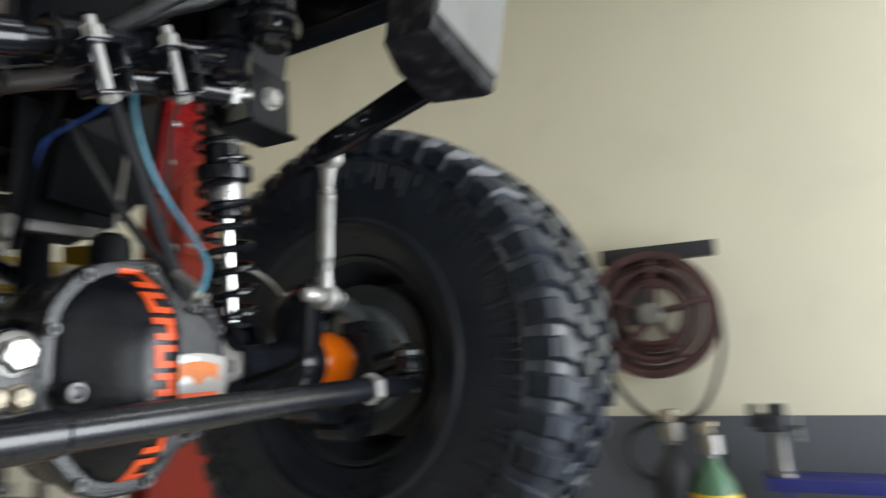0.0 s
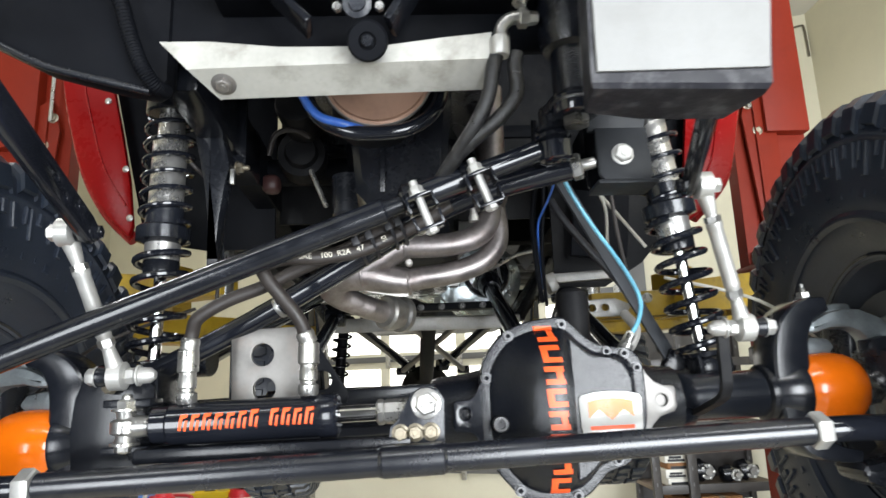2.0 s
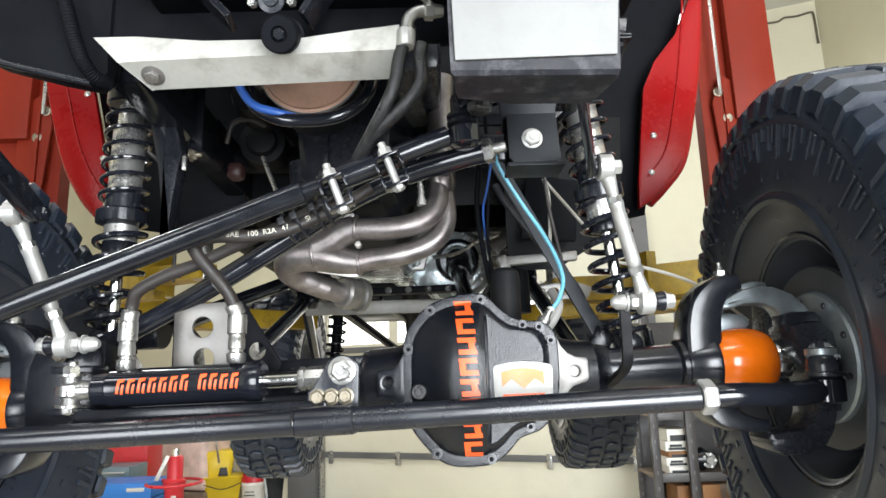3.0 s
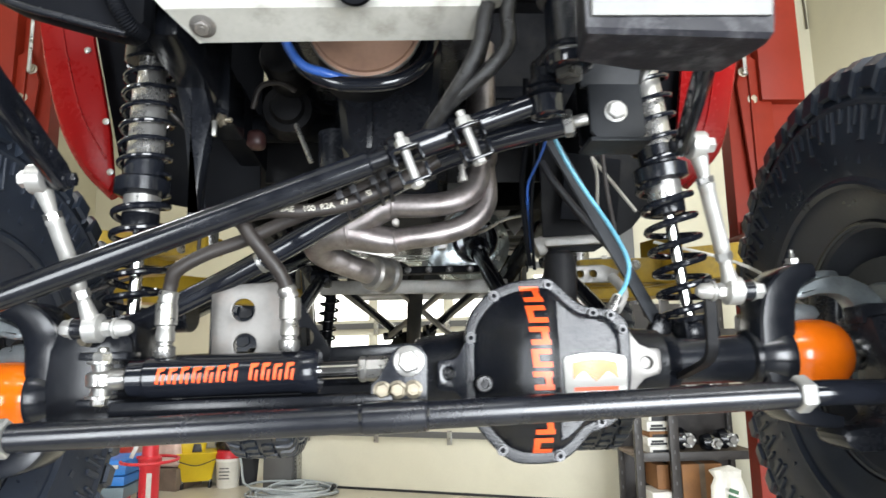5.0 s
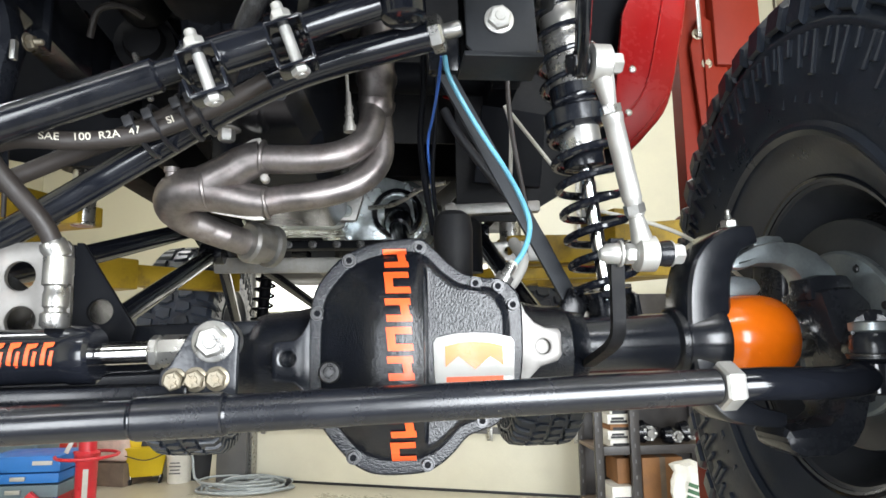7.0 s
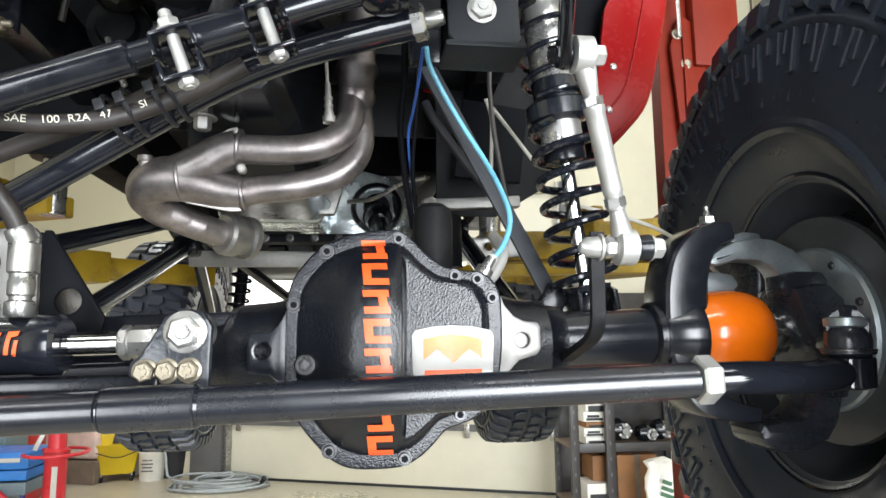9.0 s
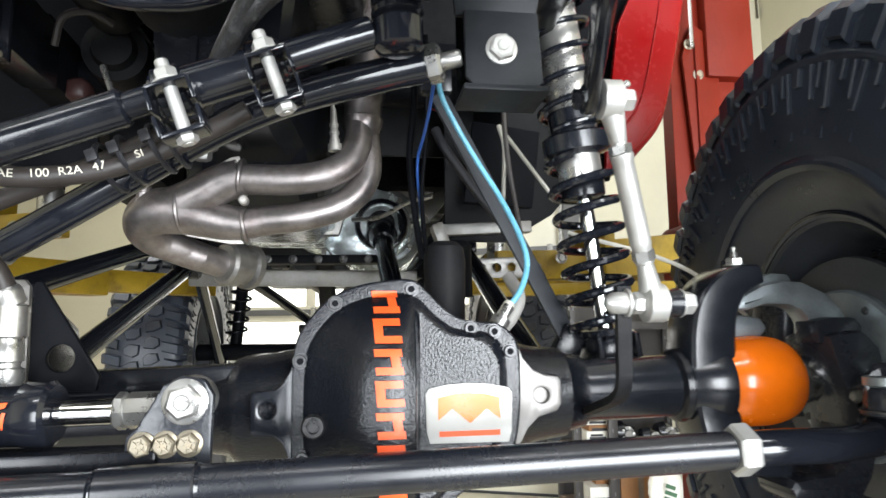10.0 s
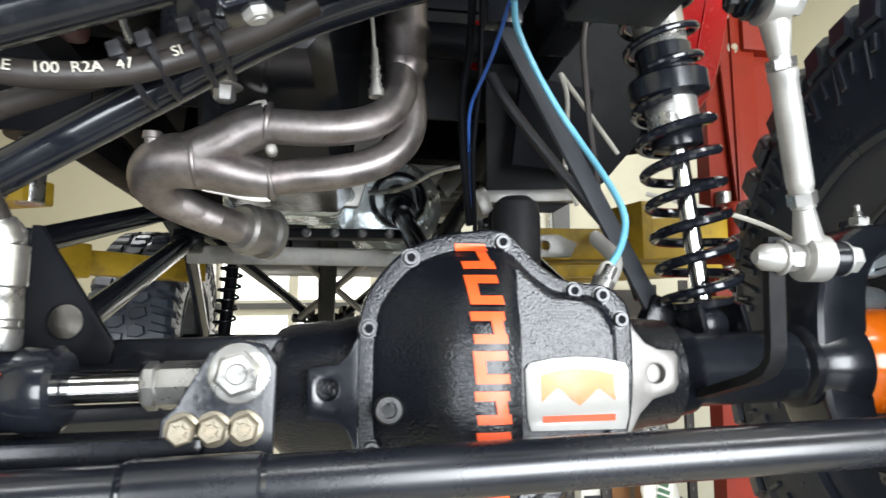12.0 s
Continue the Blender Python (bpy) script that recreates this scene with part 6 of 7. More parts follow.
# ---------- control links ----------
def control_link(name, a, b, r, label, mat=None):
    a, b = Vector(a), Vector(b)
    d = (b - a).normalized()
    th = thing(name, a, label, "control arm", "control links")
    part("tube", rod(a, b, r, 22), mat or BLACK, th)
    for c, o in ((a, -1), (b, 1)):
        s = d.cross(Vector((0, 0, 1))).normalized()
        part("bushing", rod(c + d * 0.02 * o - s * 0.03, c + d * 0.02 * o + s * 0.03, r * 1.45, 20), SATIN, th)
    return th


control_link("control_link", (-0.425, 0.3, 1.715), (-0.305, 0.98, 1.92), 0.02, "black tubular upper control link")
control_link("control_link", (-0.275, 0.33, 1.63), (-0.272, 0.98, 1.848), 0.019, "black tubular lower control link")
strap_a, strap_b = Vector((0.275, 0.315, 2.06)), Vector((0.474, 0.315, 1.68))
STRAP = material("dark_grey_webbing", (0.022, 0.025, 0.03), 0.6, 0.0, 0.2, 30, 320, 0.3)
limit = thing("limit_strap", strap_b, "dark grey woven limit strap down to the axle", "strap")
part("webbing", beam(strap_a, strap_b, 0.03, 0.006, 0.002, up=(0.4, -1, 0)), STRAP, limit)
part("webbing", beam(strap_a + Vector((0.004, 0.009, 0)), strap_b + Vector((0.004, 0.009, 0)), 0.03, 0.006, 0.002, up=(0.4, -1, 0)), STRAP, limit)
part("clevis", box((0.04, 0.03, 0.05), pose(0.474, 0.315, 1.675, 0, 28), 0.006), SATIN, limit)
part("upper_tab", box((0.05, 0.03, 0.06), pose(0.272, 0.315, 2.09), 0.006), SATIN, limit)
control_link("control_link", (0.44, 0.34, 1.63), (0.42, 0.98, 1.9), 0.02, "black tubular lower control link")

# ---------- hoses and lines ----------
def line(name, pts, r, mat, label, category="hose", group=""):
    return solo(name, sweep(pts, r, 12, 6), mat, label, category, group)


def hydraulic(pts, label):
    th = thing("hydraulic_hose", pts[0], label, "hose", "hydraulic hoses")
    part("hose", sweep(pts, 0.0105, 14, 8), HOSE, th)
    for a, b in ((Vector(pts[0]), Vector(pts[1])),):
        part("crimp_sleeve", lathe(a, b, [(0, 0.0125), (0.002, 0.0145), (0.008, 0.0135), (0.012, 0.0145), (0.018, 0.0135), (0.02, 0.0125)], 16), ZINC, th, "zinc crimp sleeve")
    return th


hydraulic([HA + Vector((0, 0, 0.078)), HA + Vector((0.004, 0, 0.105)), (-0.35, 0.055, 1.765), (-0.31, 0.06, 1.79), (-0.257, 0.07, 1.812), (-0.2, 0.075, 1.84), (-0.12, 0.07, 1.872), (-0.05, 0.062, 1.905)], "grey-black hydraulic hose from the ram fitting")
SH = [HB + Vector((0, 0, 0.078)), (-0.196, 0.042, 1.757), (-0.222, 0.03, 1.792), (-0.241, 0.02, 1.818), (-0.243, 0.012, 1.834), (-0.212, 0.016, 1.845), (-0.16, 0.03, 1.848), (-0.11, 0.043, 1.858), (-0.07, 0.05, 1.874), (-0.01, 0.05, 1.902), (0.04, 0.045, 1.93)]
hydraulic(SH, "grey-black hydraulic hose with printed markings")
for a, b in ((-0.105, 0.03), (-0.085, 0.032), (-0.055, 0.034), (-0.04, 0.036)):
    tb = Vector((a, 0.105 - (a + 0.1) * 0.2, 1.878 + (a + 0.1) * 0.45))
    c = Vector((a, 0.075, tb.z - 0.006))
    pts = [c + Vector((0, 0.043 * math.cos(k * math.pi / 6), 0)) + Vector((-0.38, 0, 0.92)) * 0.0245 * math.sin(k * math.pi / 6) for k in range(13)]
    solo("cable_tie", sweep(pts, 0.003, 6, 2), PLASTIC_B, "black nylon cable tie round the bar and hose", "cable tie", "cable ties")
    solo("cable_tie", box((0.011, 0.008, 0.013), pose(a - 0.004, 0.031, tb.z - 0.004, 0, -22), 0.002), PLASTIC_B, "black nylon cable tie buckle on the hose", "cable tie", "cable ties")


def printed(words, size, m, mat, name, label, category):
    cu = bpy.data.curves.new("letters", "FONT")
    cu.body, cu.size, cu.extrude = words, size, 0.0002
    tmp = bpy.data.objects.new("letters", cu)
    scene.collection.objects.link(tmp)
    bpy.context.view_layer.update()
    me = bpy.data.meshes.new_from_object(tmp.evaluated_get(bpy.context.evaluated_depsgraph_get()))
    bpy.data.objects.remove(tmp)
    me.transform(m)
    me.materials.clear()
    me.materials.append(mat)
    return tagged(new(name, me), label, category)


def along(a, b, w):
    """Lettering that runs from a towards b and looks along w."""
    x = (Vector(b) - Vector(a)).normalized()
    z = Vector(w) - x * x.dot(Vector(w))
    z.normalize()
    y = z.cross(x)
    m = Matrix((x, y, z)).transposed().to_4x4()
    m.translation = a
    return m


SHC = curve_points([Vector(p) for p in SH], 8)[38:]


def on_hose(x):
    """The middle of the marked hose at x, on its run below the drag link."""
    for a, b in zip(SHC, SHC[1:]):
        if a.x <= x <= b.x:
            return a + (b - a) * ((x - a.x) / (b.x - a.x))
    return SHC[-1]


# each group of characters lies on the face of the hose
for words, x0, x1 in (("SAE", -0.191, -0.166), ("100", -0.16, -0.14), ("R2A", -0.1355, -0.114), ("47", -0.106, -0.092), ("SI", -0.068, -0.056)):
    a, b = on_hose(x0), on_hose(x1)
    off = Vector((0, -0.0128, 0.0))
    up = Vector((0, 0, 1)) * 0.0035
    printed(words, 0.0122, along(a + off - up + Vector((0, -0.0008, 0)), b + off - up, (0.25, -1, 0.1)), PRINT, "hose_marking", "pale printed marking " + words + " on the hydraulic hose", "marking")

for k, off in enumerate((0.0, 0.03)):
    line("steering_hose", [(0.116 + off * 0.6, -0.1, 2.14 - off), (0.1 + off, -0.1, 2.09), (0.092 + off * 1.3, -0.095, 2.05), (0.075 + off * 0.9, -0.085, 2.015), (0.052 + off * 0.2, -0.06, 1.985), (0.022, -0.02, 1.95), (0.0, 0.02, 1.92)], 0.0105, BRAID, "grey-black steering hose in a worn sleeve", "hose", "steering hoses")
fit_ob = thing("hose_elbow", (0.12, -0.1, 2.15), "zinc hydraulic elbow fittings on the steering gear", "hose fitting")
part("elbow", sweep([(0.112, -0.103, 2.125), (0.114, -0.105, 2.148), (0.128, -0.104, 2.162), (0.15, -0.1, 2.166)], 0.0095, 14), ZINC, fit_ob)
part("elbow_nut", lathe((0.138, -0.102, 2.164), (0.2, -0.09, 2.17), [(0, 0.012), (0.002, 0.0145), (0.014, 0.0145), (0.016, 0.011), (0.03, 0.009)], 6), ZINC, fit_ob)
part("collar", lathe((0.11, -0.103, 2.104), (0.112, -0.104, 2.2), [(0, 0.0125), (0.003, 0.0145), (0.026, 0.0145), (0.03, 0.011)], 16), SILVER, fit_ob)
part("elbow", sweep([(0.14, -0.11, 2.18), (0.15, -0.11, 2.2), (0.17, -0.11, 2.215), (0.2, -0.1, 2.22)], 0.0105, 14), ZINC, fit_ob)
solo("corrugated_hose", sweep([(-0.47, -0.06, 2.31), (-0.462, -0.052, 2.27), (-0.449, -0.045, 2.225), (-0.432, -0.046, 2.172), (-0.415, -0.046, 2.13), (-0.402, -0.03, 2.108), (-0.396, 0.0, 2.11)], lambda t: 0.0115 + 0.0006 * math.sin(t * 330), 14, 44), MATT, "black corrugated wiring sleeve", "hose")
BL = [(0.268, 0.245, 2.06), (0.276, 0.262, 2.035), (0.304, 0.28, 1.99), (0.335, 0.285, 1.94), (0.361, 0.275, 1.893), (0.379, 0.24, 1.836), (0.384, 0.208, 1.788), (0.373, 0.198, 1.75), (0.352, 0.193, 1.722)]
line("breather_hose", BL, 0.0041, BLUE, "bright blue breather hose to the axle", "hose")
solo("hose_end", lathe((0.357, 0.194, 1.731), (0.335, 0.188, 1.7), [(0, 0.006), (0.004, 0.008), (0.03, 0.0075), (0.034, 0.005)], 12), PALE, "pale hose end fitting on the axle", "hose fitting")
line("wiring", [(0.264, 0.25, 2.06), (0.262, 0.33, 2.03), (0.26, 0.41, 2.015), (0.256, 0.45, 2.0), (0.256, 0.47, 1.97), (0.264, 0.5, 1.92), (0.275, 0.54, 1.86)], 0.0027, DEEPBLUE, "thin blue wire behind the bars", "wire", "wires")
line("wiring", [(0.24, 0.35, 2.2), (0.245, 0.4, 2.08), (0.24, 0.44, 2.0), (0.25, 0.48, 1.92), (0.27, 0.54, 1.83)], 0.006, MATT, "black wiring loom hanging down", "wire", "wires")
line("wiring", [(0.265, 0.4, 2.2), (0.27, 0.45, 2.05), (0.265, 0.48, 1.93), (0.28, 0.54, 1.82)], 0.004, MATT, "black wiring loom hanging down", "wire", "wires")
line("brake_line", [(0.4, 0.45, 2.06), (0.41, 0.45, 2.02), (0.41, 0.46, 1.95), (0.412, 0.47, 1.9), (0.44, 0.5, 1.86)], 0.0038, PALE, "pale steel brake line on the frame", "pipe", "brake lines")
line("brake_line", [(0.4, 0.45, 2.06), (0.45, 0.46, 2.0), (0.5, 0.47, 1.94)], 0.0036, PALE, "pale steel brake line on the frame", "pipe", "brake lines")
line("brake_hose", [(0.285, 0.44, 2.045), (0.3, 0.43, 2.01), (0.335, 0.42, 1.955), (0.37, 0.41, 1.905), (0.41, 0.39, 1.845), (0.445, 0.36, 1.78), (0.46, 0.33, 1.7)], 0.0085, PLASTIC_B, "black rubber brake hose to the axle", "hose")
line("grey_hose", [(0.345, 0.22, 1.69), (0.362, 0.21, 1.712), (0.375, 0.22, 1.74), (0.37, 0.26, 1.77)], 0.009, material("light_grey_hose", (0.3, 0.29, 0.27), 0.5, 0, 0.1, 20, 100, 0.05), "light grey hose stub behind the axle", "hose")

# ---------- rear axle ----------
rear = thing("rear_axle", (0, 2.76, 1.6), "black rear axle in shadow under the vehicle", "axle")
part("tube", rod((-0.68, 2.76, 1.6), (0.84, 2.76, 1.6), 0.042, 22), MATT, rear)
part("differential", lathe((0.0, 2.5, 1.62), (0.0, 2.95, 1.6), [(0, 0.05), (0.1, 0.07), (0.2, 0.14), (0.32, 0.14), (0.42, 0.05)], 26), MATT, rear)
for s in (1, -1):
    control_link("rear_link", (s * 0.1, 2.6, 1.75), (s * 0.42, 1.7, 2.0), 0.022, "black tubular rear upper link")
    control_link("rear_link", (s * 0.55, 2.7, 1.55), (s * 0.42, 1.6, 1.98), 0.022, "black tubular rear lower link")
    rs = thing("rear_shock", (s * 0.5, 2.8, 1.6), "black rear coilover shock in shadow", "shock absorber", "rear shocks")
    part("body", rod((s * 0.5, 2.8, 1.62), (s * 0.44, 2.75, 2.2), 0.03, 18), MATT, rs)
    part("spring", helix((s * 0.5, 2.8, 1.68), (s * 0.45, 2.76, 2.1), 0.05, 0.007, 8), SATIN, rs)
control_link("rear_link", (0.2, 2.55, 1.72), (-0.12, 1.62, 1.93), 0.014, "slim bright rear brace", STEEL)
control_link("rear_link", (-0.12, 2.55, 1.72), (0.2, 1.62, 1.93), 0.014, "slim bright rear brace", STEEL)
rshaft = thing("rear_driveshaft", (0.0, 2.1, 1.8), "black tubular rear driveshaft", "driveshaft")
part("tube", rod((0.02, 1.6, 2.0), (0.0, 2.5, 1.64), 0.035, 20), MATT, rshaft)

# ---------- things at the back of the shop ----------
def mop_bucket(x, y, rot):
    th = thing("mop_bucket", (x, y, 0), "yellow plastic mop bucket with a wringer, on castors", "mop bucket")
    M = pose(x, y, 0, 0, 0, rot)
    bm = bmesh.new()
    rings(bm, [[M @ Vector((u * w, v * d, z)) for u, v in ((-1, -0.8), (-0.8, -1), (0.8, -1), (1, -0.8), (1, 0.8), (0.8, 1), (-0.8, 1), (-1, 0.8))] for z, w, d in ((0.09, 0.17, 0.13), (0.11, 0.18, 0.14), (0.4, 0.23, 0.18), (0.42, 0.245, 0.195), (0.43, 0.245, 0.195))])
    part("tub", bm, PLASTIC_Y, th)
    bm = bmesh.new()
    rings(bm, [[M @ Vector((-0.05 + u * w, v * d, z)) for u, v in ((-1, -0.8), (-0.8, -1), (0.8, -1), (1, -0.8), (1, 0.8), (0.8, 1), (-0.8, 1), (-1, 0.8))] for z, w, d in ((0.4, 0.13, 0.13), (0.5, 0.15, 0.15), (0.72, 0.17, 0.16), (0.74, 0.16, 0.15))])
    part("wringer", bm, PLASTIC_Y, th, "yellow plastic wringer")
    part("handle", sweep([M @ Vector((-0.05, -0.17, 0.6)), M @ Vector((-0.1, -0.2, 0.9)), M @ Vector((-0.1, 0.1, 0.95)), M @ Vector((-0.05, 0.17, 0.6))], 0.012, 10), ZINC, th)
    part("bail", sweep([M @ Vector((-0.22, -0.2, 0.35)), M @ Vector((0, -0.22, 0.29)), M @ Vector((0.22, -0.2, 0.35))], 0.006, 8), PLASTIC_B, th)
    part("vent_mark", plate([(-0.06, 0.44), (0.06, 0.44), (0.04, 0.54), (-0.04, 0.54)], 0.004, M @ face(-0.152)), PLASTIC_B, th)
    for sx in (-1, 1):
        for sy in (-1, 1):
            c = M @ Vector((0.16 * sx, 0.11 * sy, 0.035))
            part("castor", rod(c - Vector((0.014, 0, 0)), c + Vector((0.014, 0, 0)), 0.035, 16), PLASTIC_B, th)
            part("fork", rod(c, c + Vector((0, 0, 0.07)), 0.01, 8), ZINC, th)
    return th


mop_bucket(-2.7, 7.5, 15)
pail = thing("pail", (-2.31, 7.48, 0), "white plastic pail with a red lid and printed label", "bucket")
part("shell", lathe((-2.31, 7.48, 0), (-2.31, 7.48, 1), [(0, 0.13), (0.01, 0.135), (0.3, 0.148), (0.31, 0.155), (0.33, 0.155), (0.35, 0.15)], 28), PLASTIC_W, pail)
part("lid", lathe((-2.31, 7.48, 0.35), (-2.31, 7.48, 1), [(0, 0.155), (0.03, 0.157), (0.05, 0.15), (0.09, 0.14), (0.1, 0.05)], 28), JACKRED, pail, "red plastic lid")
for k in range(4):
    part("label_bar", box((0.13 - 0.02 * (k % 2), 0.004, 0.014), pose(-2.32, 7.337, 0.12 + 0.04 * k), 0), GREY, pail)
BX, BY = -2.12, 7.78
bin_ob = thing("rubbish_bin", (BX, BY, 0), "black plastic rubbish bin with an overhanging bin liner", "bin")
part("shell", lathe((BX, BY, 0), (BX, BY, 1), [(0, 0.27), (0.01, 0.285), (0.55, 0.33), (0.58, 0.35), (0.62, 0.34)], 32), PLASTIC_B, bin_ob)
lb = lathe((BX, BY, 0.4), (BX, BY, 1), [(0, 0.37), (0.03, 0.42), (0.1, 0.44), (0.18, 0.41), (0.25, 0.37), (0.26, 0.3)], 44)
for v in lb.verts:
    v.co += Vector((noise.noise(v.co * 8), noise.noise(v.co * 8 + Vector((5, 0, 0))), 0.8 * noise.noise(v.co * 6 + Vector((0, 7, 0))))) * 0.035
part("liner", lb, material("black_bin_liner", (0.02, 0.02, 0.023), 0.25, 0, 0.2, 8, 60, 0.3), bin_ob, "creased black bin liner")

rnd = random.Random(8)
pts = []
for k in range(150):
    a = k * 0.47
    r = 0.3 + 0.16 * math.sin(k * 0.131) + rnd.uniform(-0.03, 0.03)
    pts.append(Vector((-1.42 + r * 1.15 * math.cos(a), 6.95 + r * 0.75 * math.sin(a), 0.02 + 0.12 * (0.5 + 0.5 * math.sin(k * 0.29)) * (k / 150))))
pts += [Vector((-1.9, 7.0, 0.06)), Vector((-2.06, 7.14, 0.3)), Vector((-2.1, 7.2, 0.5))]
coil = thing("coiled_cable", (-1.42, 6.95, 0), "loose coil of grey hose lying on the floor", "hose")
part("coil", sweep(pts, 0.014, 8, 3), CABLE, coil)
part("coupling", lathe((-0.96, 6.88, 0.05), (-0.9, 6.85, 0.12), [(0, 0.02), (0.04, 0.02), (0.045, 0.03), (0.07, 0.03)], 12), PLASTIC_B, coil)

JX, JY = -2.37, 5.17
jk = thing("transmission_jack", (JX, JY, 0), "tall red hydraulic jack stand with a ring", "jack")
part("cylinder", lathe((JX, JY, 0.06), (JX, JY, 2), [(0, 0.1), (0.02, 0.1), (0.04, 0.085), (0.58, 0.085), (0.6, 0.1), (0.66, 0.1), (0.68, 0.07), (0.86, 0.07), (0.88, 0.06)], 26), JACKRED, jk)
part("ram", rod((JX, JY, 0.9), (JX, JY, 1.0), 0.035, 20), CHROME, jk)
part("label_strip", box((0.045, 0.004, 0.3), pose(JX + 0.03, JY - 0.083, 0.45), 0.001), WHITE, jk, "white label strip")
ringp = [Vector((JX + 0.24 * math.cos(k * math.pi / 8), JY + 0.24 * math.sin(k * math.pi / 8), 0.7)) for k in range(17)]
part("ring", sweep(ringp, 0.014, 10, 3), JACKRED, jk)
for k in range(4):
    a = k * math.pi / 2 + 0.5
    ex, ey = JX + 0.45 * math.cos(a), JY + 0.45 * math.sin(a)
    part("leg", beam((JX + 0.05 * math.cos(a), JY + 0.05 * math.sin(a), 0.06), (ex, ey, 0.05), 0.06, 0.05, 0.006), JACKRED, jk)
    part("castor", rod((ex, ey - 0.015, 0.035), (ex, ey + 0.015, 0.035), 0.035, 14), PLASTIC_B, jk)
part("pump_lever", beam((JX - 0.08, JY - 0.08, 0.12), (JX - 0.4, JY - 0.12, 0.42), 0.05, 0.06, 0.006), JACKRED, jk)
part("brace", beam((JX - 0.03, JY - 0.1, 0.95), (JX - 0.12, JY - 0.12, 0.74), 0.02, 0.035, 0.003), SILVER, jk, "bare metal release bar")

CX, CY = -2.86, 5.32
cart = thing("tool_cart", (CX, CY, 0), "blue steel tool cart with drawers, worn", "tool cart")
part("top_tray", box((0.62, 0.45, 0.13), pose(CX, CY, 0.65), 0.012), CHESTBLUE, cart)
part("drawer", box((0.6, 0.44, 0.08), pose(CX, CY, 0.535), 0.01), CHESTBLUE, cart)
part("drawer", box((0.6, 0.44, 0.1), pose(CX, CY, 0.43), 0.01), SLATE, cart)
for dx, z, w in ((0.17, 0.66, 0.16), (-0.02, 0.535, 0.12), (-0.05, 0.43, 0.12)):
    part("drawer_pull", box((w, 0.02, 0.035), pose(CX + dx, CY - 0.232, z), 0.006), WHITE if z > 0.6 else SILVER, cart, "bright drawer pull")
for sx in (-0.27, 0.27):
    for sy in (-0.19, 0.19):
        part("leg", beam((CX + sx, CY + sy, 0.06), (CX + sx, CY + sy, 0.39), 0.03, 0.03, 0.003, up=(0, 1, 0)), NAVY, cart)
        part("castor", rod((CX + sx, CY + sy - 0.015, 0.04), (CX + sx, CY + sy + 0.015, 0.04), 0.04, 14), PLASTIC_B, cart)
part("bottom_tray", box((0.62, 0.45, 0.05), pose(CX, CY, 0.2), 0.01), NAVY, cart)
chest = thing("tool_chest", (-3.32, 5.95, 0), "slate grey tool chest with steel drawer pulls", "tool chest")
part("body", box((0.5, 0.42, 0.78), pose(-3.32, 5.95, 0.39), 0.012), SLATE, chest)
for k in range(6):
    part("drawer", box((0.47, 0.02, 0.105), pose(-3.32, 5.735, 0.09 + 0.12 * k), 0.004), SLATE, chest)
    part("drawer_pull", box((0.42, 0.02, 0.014), pose(-3.32, 5.72, 0.13 + 0.12 * k), 0.004), SILVER, chest, "steel drawer pull")
red_case = thing("red_cabinet", (-3.45, 6.6, 0), "tall red sheet metal cabinet behind the tool chest", "cabinet")
part("body", box((0.55, 0.4, 1.25), pose(-3.47, 6.6, 0.625), 0.012), JACKRED, red_case)
part("door", box((0.5, 0.015, 1.1), pose(-3.47, 6.393, 0.66), 0.004), JACKRED, red_case)
part("handle", rod((-3.27, 6.375, 0.6), (-3.27, 6.375, 0.72), 0.008, 10), SILVER, red_case)
comp = thing("vacuum_pump", (-2.05, 5.2, 0), "small grey vacuum pump with a black handle on the floor", "pump")
part("foot", box((0.3, 0.16, 0.025), pose(-2.02, 5.2, 0.0125), 0.006), PLASTIC_B, comp)
part("body", lathe((-2.12, 5.2, 0.12), (-1.8, 5.2, 0.12), [(0, 0.05), (0.01, 0.08), (0.1, 0.085), (0.11, 0.06)], 20), CASTALU, comp)
part("motor", lathe((-2.01, 5.2, 0.12), (-1.7, 5.2, 0.12), [(0, 0.07), (0.12, 0.07), (0.14, 0.05)], 20), PLASTIC_B, comp)
part("mount", box((0.2, 0.1, 0.07), pose(-2.04, 5.2, 0.05), 0.008), CASTALU, comp)
part("handle", sweep([(-2.12, 5.18, 0.19), (-2.09, 5.18, 0.26), (-1.96, 5.18, 0.26), (-1.9, 5.18, 0.18)], 0.01, 8), PLASTIC_B, comp)
bale = thing("wrapped_bale", (-3.25, 7.65, 0), "pinkish wrapped insulation bale on a dark pallet", "bale")
bb = box((1.0, 0.5, 0.7), pose(-3.25, 7.65, 0.62, 0, 0, -20), 0.08, seg=4)
for v in bb.verts:
    v.co += Vector((noise.noise(v.co * 9), noise.noise(v.co * 9 + Vector((5, 0, 0))), noise.noise(v.co * 9 + Vector((0, 7, 0))))) * 0.03
part("bale", bb, WRAP, bale)
part("pallet", box((1.0, 0.5, 0.26), pose(-3.25, 7.65, 0.13, 0, 0, -20), 0.01), WOOD, bale)
